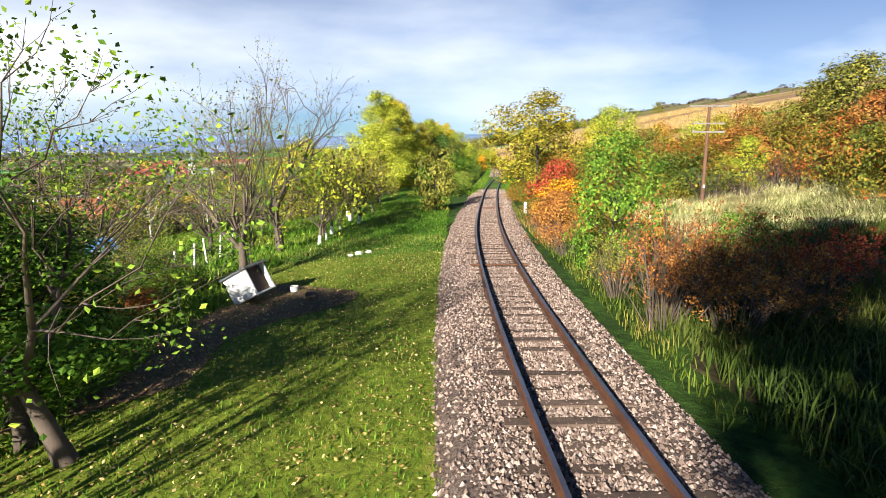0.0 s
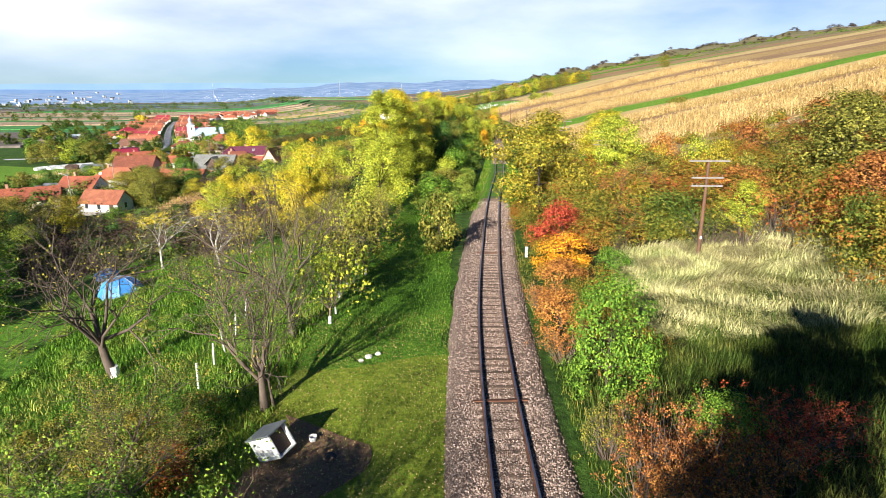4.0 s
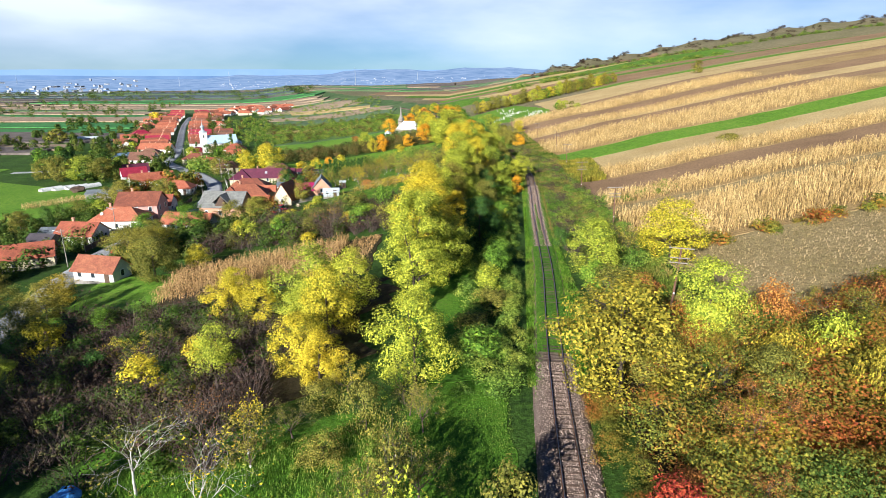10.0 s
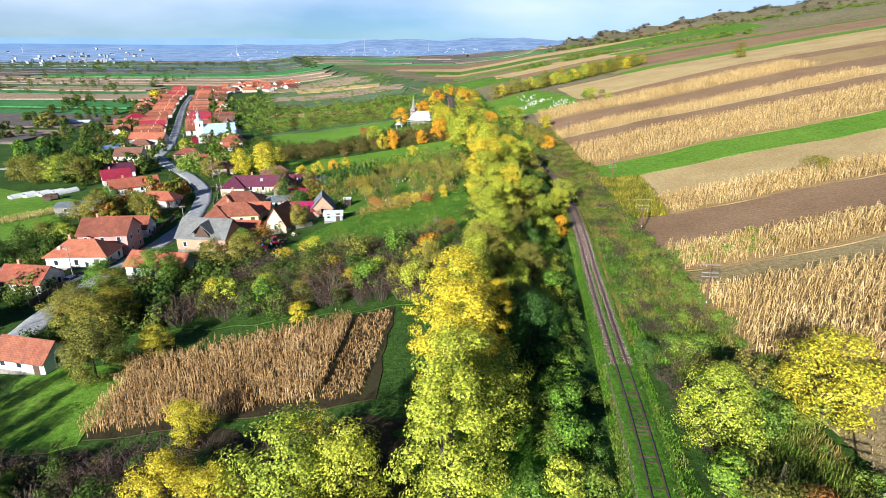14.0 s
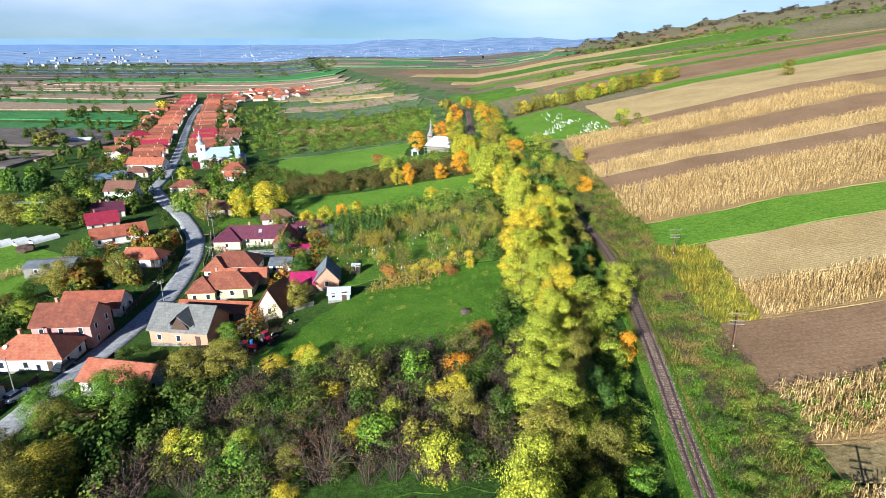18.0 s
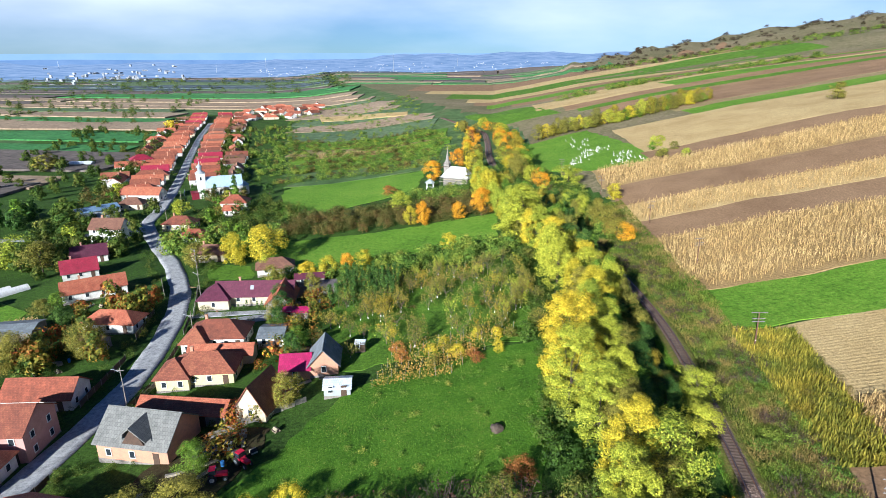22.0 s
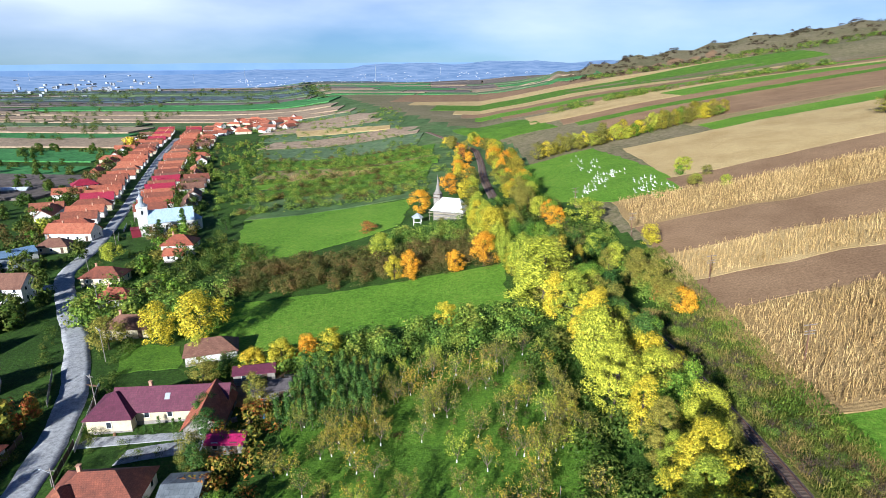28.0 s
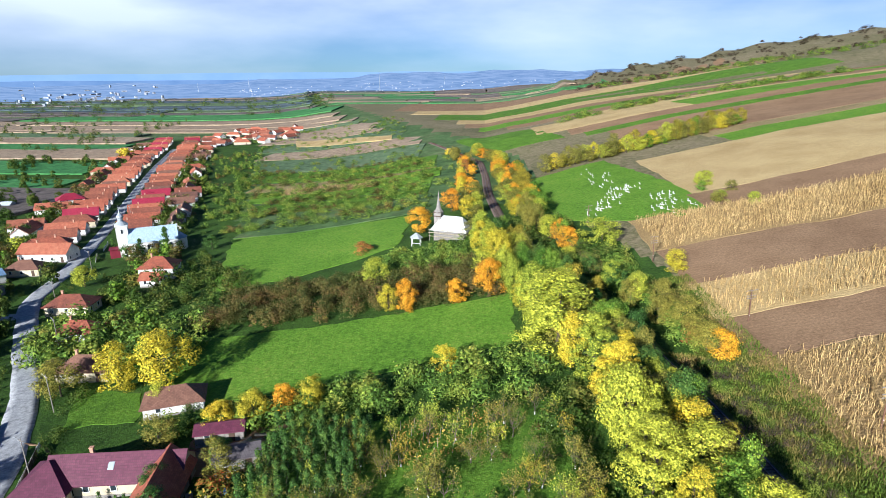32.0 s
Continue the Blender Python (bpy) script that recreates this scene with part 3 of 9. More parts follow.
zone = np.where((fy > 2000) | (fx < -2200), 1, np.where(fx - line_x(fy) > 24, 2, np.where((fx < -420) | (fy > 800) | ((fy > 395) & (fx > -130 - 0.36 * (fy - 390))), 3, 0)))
ground = new("ground", mesh_np("ground", np.stack([X, Y, Z], -1).reshape(-1, 3), np.stack([q, q + 1, q + nx + 1, q + nx], -1), (GRASS, FARWOOD_HAZE, HILLSIDE, FARFIELD), zone, smooth=True))
tagged(ground, "grassy valley side falling to a broad plain", "ground", kind="structure")


def patch(name, corners, mat, label, step=4.0, lift=0.1, category="field", ragged=0.0):
    """A field, meadow or path lying on the ground between four corners (in turn)."""
    c = np.array(corners, float)
    n = max(2, int(max(np.linalg.norm(c[1] - c[0]), np.linalg.norm(c[2] - c[3])) / step) + 1)
    m = max(2, int(max(np.linalg.norm(c[3] - c[0]), np.linalg.norm(c[2] - c[1])) / step) + 1)
    e1, e2 = 0.12 / (step * n), 0.12 / (step * m)
    s, t = np.meshgrid(np.r_[0, np.linspace(e1, 1 - e1, n), 1], np.r_[0, np.linspace(e2, 1 - e2, m), 1])
    n, m = n + 2, m + 2
    p = ((1 - s) * (1 - t))[..., None] * c[0] + (s * (1 - t))[..., None] * c[1] + (s * t)[..., None] * c[2] + ((1 - s) * t)[..., None] * c[3]
    if ragged:
        w = np.stack([np.sin(p[..., 1] * 0.9 + p[..., 0] * 0.31) + np.sin(p[..., 1] * 0.37 + 1), np.sin(p[..., 0] * 0.8 + 2 + p[..., 1] * 0.27) + np.sin(p[..., 0] * 0.33)], -1)
        p = p + ragged * w
    z = gz(p[..., 0], p[..., 1]) + lift
    edge = (s == 0) | (s == 1) | (t == 0) | (t == 1)
    z = np.where(edge, z - lift - 0.15, z)
    ii, jj = np.meshgrid(np.arange(n - 1), np.arange(m - 1))
    q = (jj * n + ii).ravel()
    ob = new(name, mesh_np(name, np.concatenate([p, z[..., None]], -1).reshape(-1, 3), np.stack([q, q + 1, q + n + 1, q + n], -1), (mat,)))
    return tagged(ob, label, category, kind="structure")


def ribbon(name, pts, width, mat, label, step=2.0, lift=0.12, category="road", widths=None):
    """A strip that follows a line over the ground, with edges let into it."""
    p = np.array(pts, float)
    d = np.r_[0, np.cumsum(np.linalg.norm(np.diff(p, axis=0), axis=1))]
    t = np.linspace(0, d[-1], max(3, int(d[-1] / step)))
    fine = np.stack([np.interp(t, d, p[:, k]) for k in (0, 1)], 1)
    for _ in range(6):
        fine[1:-1] = (fine[:-2] + fine[1:-1] * 2 + fine[2:]) / 4
    way = np.gradient(fine, axis=0)
    way /= np.linalg.norm(way, axis=1)[:, None]
    side = np.stack([way[:, 1], -way[:, 0]], 1)
    wob = 1 + 0.05 * np.sin(t * 0.35) + 0.03 * np.sin(t * 1.1)
    cols, offs = [], (-0.5, -0.48, -0.25, 0, 0.25, 0.48, 0.5)
    for o in offs:
        q = fine + side * (width * o * wob)[:, None]
        z = gz(q[:, 0], q[:, 1]) + (lift if abs(o) < 0.49 else -0.2) + (0.04 * (1 - (2 * o) ** 2))
        cols.append(np.c_[q, z])
    v = np.stack(cols, 1).reshape(-1, 3)
    k = len(offs)
    ii, jj = np.meshgrid(np.arange(k - 1), np.arange(len(t) - 1))
    q = (jj * k + ii).ravel()
    ob = new(name, mesh_np(name, v, np.stack([q, q + 1, q + k + 1, q + k], -1), (mat,), smooth=True))
    return tagged(ob, label, category, kind="structure")


# verge and lawn beside the line, worn path, scrub floor
patch("lawn", ((-7.5, 24), (0.4, 24), (0.6, 62), (-7, 62)), GREENLAWN, "lush green grass lane beside the ballast", 1.5, 0.055, "lawn", 0.3)
patch("lawn", ((-13, -25), (0.6, -25), (0.4, 25.5), (-8.5, 25.5)), LAWN, "mown autumn grass beside the ballast", 1.5, 0.05, "lawn", 0.25)
patch("lawn", ((-9, 62), (-1.0, 62), (2.5, 112), (-7, 112)), GREENLAWN, "bright grass path between the trees", 2.0, 0.06, "lawn", 0.3)
patch("orchard_floor", ((-30, -20), (-13, -20), (-8, 58), (-34, 58)), GREENLAWN, "rough orchard grass on the slope", 2.0, 0.06, "meadow", 0.4)
patch("bare_patch", ((-8.0, 9.5), (-5.0, 10.5), (-3.2, 18.4), (-6.8, 20)), DIRT, "trodden reddish earth round the kennel", 0.5, 0.075, "earth", 0.55)
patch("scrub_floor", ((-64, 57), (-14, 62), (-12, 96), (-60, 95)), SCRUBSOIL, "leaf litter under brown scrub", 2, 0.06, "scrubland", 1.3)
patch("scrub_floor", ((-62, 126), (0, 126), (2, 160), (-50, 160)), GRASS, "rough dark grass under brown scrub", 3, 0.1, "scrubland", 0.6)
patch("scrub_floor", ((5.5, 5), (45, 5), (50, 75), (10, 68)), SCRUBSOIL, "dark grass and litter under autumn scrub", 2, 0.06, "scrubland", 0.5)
patch("verge", ((22, 214), (32, 214), (29, 300), (16, 300)), VERGE, "rough verge of weeds and straw grass", 3, 0.08, "verge", 0.5)
patch("dry_clearing", ((9.5, 27), (24, 25), (27, 44), (12.5, 42)), DRYGRASS, "flattened pale dry grass round the pole", 1.5, 0.1, "grassland", 0.5)
patch("verge", ((13, 62), (24, 60), (25, 128), (16.5, 128)), VERGE, "green weedy verge beside the rails", 2, 0.08, "verge", 0.4)
patch("verge", ((18.5, 128), (26, 128), (31, 215), (23.5, 215)), VERGE, "weedy verge of green and straw grass", 2, 0.08, "verge", 0.4)

# fields on the slope above the line, as strips that run uphill
def strip(y0, y1, mat, label, x0, x1=430.0, tilt=0.05):
    patch("field", ((x0, y0), (x1, y0 + tilt * (x1 - x0) * 0.4), (x1, y1 + tilt * (x1 - x0) * 0.4), (x0, y1)), mat, label, 6.0, 0.16, "field", 0.35)


strip(71, 99, DRYGRASS, "fallow field of brown dry grass", 26)
strip(99, 126, MAIZEFLOOR, "field of standing dry maize", 24)
strip(126, 132, DRYGRASS, "grassy strip between maize fields", 27)
strip(132, 145, MAIZEFLOOR, "field of standing dry maize", 26)
strip(145, 164, SOIL, "freshly ploughed brown field", 25)
strip(164, 179, MAIZEFLOOR, "field of standing dry maize", 35)
strip(179, 203, STUBBLE, "pale cut maize stubble field", 37)
strip(203, 222, BRIGHT, "green strip of young winter crop", 29)
strip(222, 260, MAIZEFLOOR, "field of standing dry maize", 28)
strip(260, 276, SOIL, "ploughed brown strip", 27)
strip(276, 294, STUBBLE, "pale cut maize stubble field", 27)
strip(294, 318, SOIL, "ploughed brown strip", 27)
strip(318, 348, MAIZEFLOOR, "field of standing dry maize", 26)
strip(348, 367, SOIL, "brown harrowed strip", 50)
strip(367, 446, STUBBLE, "pale cut maize stubble field", 52)
strip(446, 472, BRIGHT, "green strip of young winter crop", 98)
strip(472, 488, DRYGRASS, "straw-coloured fallow strip", 95)
strip(488, 556, SOIL, "ploughed brown field", 62)
strip(556, 570, ORCHARD, "light green grassy strip", 48)
strip(570, 592, SOIL, "ploughed brown field", 40)
strip(592, 650, STUBBLE, "pale stubble field", 18, 128)
strip(592, 648, BRIGHT, "green field of young winter crop", 128)
strip(648, 672, STUBBLE, "pale stubble strip", 70)
strip(672, 705, SOIL, "ploughed brown field", 0)
strip(705, 748, BRIGHT, "green field of young winter crop", -25)
strip(748, 792, SOIL, "purplish ploughed field", -40)
strip(792, 850, STUBBLE, "pale stubble field", -50, 330)
strip(850, 960, ORCHARD, "rough green pasture", -80, 380)
strip(960, 1050, STUBBLE, "pale stubble field", -120, 380)
strip(1050, 1300, SOIL, "ploughed brown field", -160, 420)
patch("meadow", ((-16, 560), (36, 566), (16, 640), (-46, 640)), ORCHARD, "open green pasture beside the line", 6, 0.16, "meadow", 0.4)
patch("field", ((430, 60), (640, 80), (640, 190), (430, 170)), DRYGRASS, "dry grassland high on the slope", 16, 0.3)
patch("field", ((430, 170), (640, 190), (640, 330), (430, 300)), STUBBLE, "pale stubble high on the slope", 16, 0.3)
patch("field", ((430, 330), (700, 360), (700, 420), (430, 400)), SOIL, "ploughed field high on the slope", 16, 0.3)
patch("field", ((430, 400), (700, 420), (700, 520), (430, 480)), BRIGHT, "green field high on the slope", 16, 0.3)
patch("field", ((430, 640), (600, 660), (600, 760), (430, 730)), DRYGRASS, "dry grassland high on the slope", 16, 0.3)

# meadows and plots between the line and the village
patch("meadow", ((-104, 322), (-80, 331), (-88, 391), (-126, 391)), BRIGHT, "bright green mown meadow", 4, 0.1, "meadow", 0.5)
patch("meadow", ((-84, 328), (-50, 350), (-50, 394), (-92, 391)), BRIGHT, "bright green mown meadow", 4, 0.18, "meadow", 0.5)
patch("meadow", ((-84, 256), (-14, 271), (-14, 297), (-94, 288)), BRIGHT, "smooth mown lawn meadow", 3, 0.1, "meadow", 0.4)
patch("meadow", ((-52, 160), (-8, 160), (-3, 203), (-40, 190)), GREENLAWN, "sunny green grass plot behind the houses", 3, 0.1, "meadow", 0.5)
patch("orchard_floor", ((-48, 195), (-2, 203), (-8, 250), (-58, 248)), ORCHARD, "orchard grass under bare fruit trees", 3, 0.1, "meadow", 0.5)
patch("meadow", ((-66, 94), (-50, 97), (-53, 116), (-70, 118)), BRIGHT, "green garden plot by the shed", 3, 0.1, "meadow", 0.4)
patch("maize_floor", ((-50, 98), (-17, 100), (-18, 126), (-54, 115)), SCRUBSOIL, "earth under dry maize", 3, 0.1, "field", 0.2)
patch("cemetery_lawn", ((-5, 372), (38, 340), (58, 352), (40, 462)), BRIGHT, "grass of a hillside cemetery", 4, 0.12, "lawn", 0.5)
patch("cemetery_lawn", ((-5, 372), (40, 462), (4, 452), (-6, 400)), BRIGHT, "grass of a hillside cemetery", 4, 0.13, "lawn", 0.5)
patch("meadow", ((-225, 178), (-126, 186), (-136, 228), (-225, 270)), BRIGHT, "green field beyond the gardens", 6, 0.1, "meadow")
patch("meadow", ((-330, 215), (-215, 215), (-230, 300), (-360, 300)), BRIGHT, "flat green field in the valley", 8, 0.15, "meadow")

# the patchwork of the plain and of the far valley side
FARMATS = (PLAIN_GREEN, PLAIN_GREEN, PLAIN_TAN, PLAIN_TAN, PLAIN_BROWN, PLAIN_BROWN, PLAIN_OLIVE)
hedge_lines = []
frng = random.Random(21)
yy = 300.0
while yy < 2600:
    deep = frng.uniform(24, 60) * (1 + yy / 1100)
    xx = -262.0 - 0.45 * max(0, yy - 430) if yy < 880 else float(line_x(yy)) - 14
    while xx > -2300:
        wide = frng.uniform(120, 330) * (1 + yy / 1500)
        # beyond 1250 m many fields take the haze-tinted woods colour
        m = frng.choice(FARMATS if yy < 1250 else (FARWOOD_HAZE, FARWOOD_HAZE, PLAIN_BROWN, PLAIN_OLIVE, PLAIN_TAN, PLAIN_BROWN))
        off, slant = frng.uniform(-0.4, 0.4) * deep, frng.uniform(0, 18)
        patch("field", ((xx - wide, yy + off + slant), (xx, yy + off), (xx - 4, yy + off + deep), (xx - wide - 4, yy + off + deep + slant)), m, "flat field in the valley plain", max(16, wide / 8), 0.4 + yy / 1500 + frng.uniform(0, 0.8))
        if frng.random() < 0.36:
            hedge_lines.append((xx - wide, xx, yy))
        xx -= wide + frng.uniform(4, 14)
    yy += deep + frng.uniform(3, 10)
yy = 390.0
while yy < 880:
    deep = frng.uniform(14, 40) * (1 + yy / 900)
    x1 = float(line_x(yy)) - (30 if yy < 600 else 12)
    x0 = -125 - 0.36 * (yy - 390)
    m = frng.choice((PLAIN_OLIVE, ORCHARD, ORCHARD, BRIGHT, PLAIN_OLIVE, DRYGRASS, PLAIN_TAN, FARFIELD))
    if frng.random() < 0.35:
        hedge_lines.append((x0 + frng.uniform(0, 0.5) * (x1 - x0), x1 - frng.uniform(0, 0.3) * (x1 - x0), yy - 1))
    if x1 - x0 > 20:
        patch("field", ((x0, yy - 4), (x1, yy + 8), (x1, yy + deep + 8), (x0, yy + deep - 4)), m, "narrow strip plot of orchard, grass or crop", max(8, (x1 - x0) / 10), 0.15 + yy / 3000)
    yy += deep + frng.uniform(2, 6)
patch("field", ((-137, 481), (-85, 492), (-89, 518), (-142, 500)), MAIZEFLOOR, "strip of standing dry maize among plots", 5, 0.6)
patch("field", ((-203, 715), (-104, 683), (-107, 706), (-220, 764)), STUBBLE, "pale stubble strip among the plots", 8, 0.8)
patch("field", ((-81, 487), (-46, 495), (-48, 524), (-87, 517)), BRIGHT, "bright green plot among the hedges", 5, 0.6)
yy = 1310.0
while yy < 2300:
    deep, xx = frng.uniform(40, 110), float(line_x(yy)) + 14
    while xx < 60:
        wide = frng.uniform(120, 260)
        patch("field", ((xx, yy), (xx + wide, yy + 8), (xx + wide, yy + deep + 8), (xx, yy + deep)), frng.choice(FARMATS), "field on the lower valley side", 24, 0.8 + frng.uniform(0, 0.8))
        xx += wide + 5
    yy += deep + 6

# yards and drives
patch("yard", ((-67, 158), (-52, 160), (-50, 178), (-66, 178)), SCRUBSOIL, "dark trodden farmyard earth", 2, 0.09, "yard", 0.5)
patch("yard", ((-72, 236), (-56, 238), (-54, 250), (-70, 250)), DIRT, "bare earth of a farmyard", 2, 0.09, "yard", 0.5)
patch("drive", ((-80, 221), (-60, 226), (-60, 230), (-80, 225)), ASPHALT, "pale concrete drive beside the house", 2, 0.11, "yard", 0.1)

# ---- street ----
STREET = ((-72, 95), (-79, 118), (-83, 140), (-84, 160), (-84, 177), (-85, 193), (-90, 213), (-95, 228), (-102, 243), (-117, 265), (-138, 290), (-158, 316), (-166, 340), (-178, 369), (-210, 441), (-248, 524), (-292, 624), (-330, 720))
ribbon("road", STREET, 5.6, ASPHALT, "pale worn asphalt village street", 2.5)
ribbon("road", ((-72.6, 97), (-68, 82), (-66, 60), (-68, 20), (-74, -60)), 5.4, ASPHALT, "pale worn asphalt village street", 2.5, 0.09)
ribbon("road", ((-150, 305), (-163, 304), (-185, 296), (-220, 288)), 4.5, ASPHALT, "side lane off the village street", 2.5, 0.13)
ribbon("road", ((-104, 246), (-97, 247), (-84, 228)), 0.5, DIRT, "narrow trodden path", 2.5, 0.1)

# ---- railway ----
def line_at(y):
    h = 0.5
    d = Vector((float(line_x(y + h) - line_x(y - h)), 2 * h, 0)).normalized()
    return float(line_x(y)), float(line_z(y)), d


TRACK_Y0, TRACK_Y1 = -30.0, 640.0
railway = thing("railway_track", *(float(line_x(0)), 0.0, float(line_z(0)) - 0.35), "single rusty railway track on timber sleepers and pale ballast", "railway")
base_inv = Matrix.Translation((-float(line_x(0)), 0, -float(line_z(0)) + 0.35))


def swept(profile, y0, y1, side, step, mat_index=None):
    yv = np.linspace(y0, y1, max(2, int((y1 - y0) / step) + 1))
    d = np.stack([line_x(yv + 0.5) - line_x(yv - 0.5), np.ones_like(yv)], 1)
    d /= np.linalg.norm(d, axis=1)[:, None]
    nrm = np.stack([d[:, 1], -d[:, 0]], 1)
    prof = np.array(profile, float)
    k = len(prof)
    v = np.zeros((len(yv), k, 3))
    off = side + prof[:, 0]
    v[..., 0] = line_x(yv)[:, None] + nrm[:, :1] * off[None]
    v[..., 1] = yv[:, None] + nrm[:, 1:] * off[None]
    v[..., 2] = line_z(yv)[:, None] + prof[None, :, 1]
    i = np.arange(len(yv) - 1)[:, None] * k
    a = np.arange(k)[None]
    b = (a + 1) % k
    f = np.stack([i + a, i + b, i + k + b, i + k + a], -1).reshape(-1, 4)
    idx = np.tile(np.arange(k), len(yv) - 1)
    return v.reshape(-1, 3), f, idx


# rail: foot, web and head, the running surface worn bright
RAILP = ((-0.065, 0.0), (0.065, 0.0), (0.065, 0.012), (0.01, 0.03), (0.01, 0.115), (0.036, 0.125), (0.034, 0.158), (-0.034, 0.158), (-0.036, 0.125), (-0.01, 0.115), (-0.01, 0.03), (-0.065, 0.012))
for side in (-0.65, 0.65):
    y = TRACK_Y0
    while y < TRACK_Y1:
        span = 25.0 if y < 220 else 70.0
        v, f, idx = swept(RAILP, y, min(y + span - 0.015, TRACK_Y1), side, 1.0 if y < 220 else 4.0)
        me = mesh_np("rail", v, f, (RAIL, RAILTOP), (idx == 6).astype(int))
        ob = part_mesh("rail", me, railway)
        ob.matrix_parent_inverse = base_inv
        y += span

# ballast bed
BED = ((-2.25, -0.42), (-1.75, -0.1), (-1.3, -0.03), (-0.8, -0.04), (0, -0.05), (0.8, -0.04), (1.3, -0.03), (1.75, -0.12), (2.15, -0.45), (0, -0.5))
v, f, idx = swept(BED, TRACK_Y0, TRACK_Y1, 0.0, 1.5)
ob = part_mesh("ballast_bed", mesh_np("ballast_bed", v, f, (BALLAST,), smooth=True), railway, "bed of crushed pale stone")
ob.matrix_parent_inverse = base_inv

# sleepers
def sleeper_mesh(seed):
    r = random.Random(seed)
    bm = box_bm(-1.1, 1.1, -0.12, 0.12, -0.14, 0.0, 0.015)
    for v in bm.verts:
        v.co += Vector((r.uniform(-0.03, 0.03), r.uniform(-0.012, 0.012), r.uniform(-0.008, 0.004)))
    me = bpy.data.meshes.new("sleeper")
    bm.to_mesh(me)
    bm.free()
    me.materials.append(SLEEPER)
    return me


SLEEPERS = [sleeper_mesh(k) for k in range(5)]
srng = random.Random(3)
y, count = 1.5, 0
while y < 160:
    x, z, d = line_at(y)
    ob = part_mesh("sleeper", SLEEPERS[count % 5], railway)
    ob.matrix_parent_inverse = base_inv
    ob.matrix_basis = pose(x + srng.uniform(-0.04, 0.04), y, z + srng.uniform(-0.03, 0.002), 0, srng.uniform(-0.4, 0.4), math.degrees(math.atan2(-d.x, d.y)) + srng.uniform(-1.2, 1.2))
    y += 0.62 + srng.uniform(-0.03, 0.03)
    count += 1
rest = []
while y < TRACK_Y1:
    x, z, d = line_at(y)
    a = math.atan2(-d.x, d.y)
    c, s = math.cos(a), math.sin(a)
    b = np.array([(u, w, h) for h in (-0.1, 0) for u, w in ((-1.1, -0.12), (1.1, -0.12), (1.1, 0.12), (-1.1, 0.12))])
    v = np.c_[b[:, 0] * c - b[:, 1] * s + x, b[:, 0] * s + b[:, 1] * c + y, b[:, 2] + z - 0.005]
    rest.append((v, [(4, 5, 6, 7), (0, 1, 5, 4), (1, 2, 6, 5), (2, 3, 7, 6), (3, 0, 4, 7)]))
    y += 0.64
v, f = joined(rest)
ob = tagged(part_mesh("sleeper_rest", mesh_np("sleeper_rest", v, f, (SLEEPER,)), railway, "timber sleepers farther down the line"), kind="stuff")
ob.matrix_parent_inverse = base_inv

# loose stones of the ballast
def stones(y0, y1, per_m, size, seed):
    r = np.random.default_rng(seed)
    n = int((y1 - y0) * per_m)
    yv = r.uniform(y0, y1, n)
    off = np.clip(r.normal(0, 1.15, n), -2.3, 2.2)
    h = np.interp(off, [p[0] for p in BED[:9]], [p[1] for p in BED[:9]])
    s = size * r.uniform(0.55, 1.35, n)
    near_rail = np.abs(np.abs(off) - 0.65) < 0.09
    yv, off, h, s = yv[~near_rail], off[~near_rail], h[~near_rail], s[~near_rail]
    n = len(yv)
    b = np.array([(1, 0.1, -0.3), (0.2, 1, -0.2), (-0.9, 0.3, -0.3), (-0.1, -1, -0.2), (0.15, 0.1, 0.75), (-0.2, 0.4, 0.5)])
    ang = r.uniform(0, 6.28, n)
    v = b[None] * (1 + r.uniform(-0.35, 0.35, (n, 6, 3))) * s[:, None, None]
    c, sn = np.cos(ang)[:, None], np.sin(ang)[:, None]
    vx, vy = v[..., 0] * c - v[..., 1] * sn, v[..., 0] * sn + v[..., 1] * c
    px = line_x(yv) + off
    v = np.stack([vx + px[:, None], vy + yv[:, None], v[..., 2] + (line_z(yv) + h + r.uniform(-0.01, 0.03, n))[:, None]], -1)
    f = np.array([(0, 1, 4), (1, 5, 4), (1, 2, 5), (2, 3, 5), (3, 4, 5), (3, 0, 4)])
    return v.reshape(-1, 3), (f[None] + (np.arange(n) * 6)[:, None, None]).reshape(-1, 3)


for y0, y1, per, size, seed in ((1, 20, 1500, 0.036, 1), (20, 40, 700, 0.046, 2), (40, 64, 320, 0.06, 5), (103, 160, 130, 0.08, 3)):
    v, f = stones(y0, y1, per, size, seed)
    ob = tagged(part_mesh("ballast", mesh_np("ballast", v, f, (STONE,)), railway, "loose angular ballast stones"), kind="stuff")
    ob.matrix_parent_inverse = base_inv

# grass has closed over the bed where the line is shaded
v, f, idx = swept(((-2.0, -0.5), (-1.6, -0.04), (-1.0, -0.008), (0, -0.016), (1.0, -0.008), (1.6, -0.04), (2.0, -0.5)), 66.0, 103.0, 0.0, 1.0)
ob = tagged(part_mesh("grown_over_bed", mesh_np("grown_over_bed", v, f, (GREENLAWN,), smooth=True), railway, "green grass grown over the ballast"))
ob.matrix_parent_inverse = base_inv

# farther on it creeps over the shoulders only
for side in (-1, 1):
    for y0, y1, mat in ((103.0, 150.0, GREENLAWN), (150.0, 300.0, VERGE)):
        v, f, idx = swept([(side * u, h) for u, h in ((0.98, -0.06), (1.25, 0.0), (1.8, -0.03), (2.5, -0.4), (2.5, -0.6), (0.98, -0.4))], y0, y1, 0.0, 1.5)
        ob = tagged(part_mesh("grassy_shoulder", mesh_np("grassy_shoulder", v, f, (mat,), smooth=True), railway, "grass grown over the ballast shoulder"))
        ob.matrix_parent_inverse = base_inv

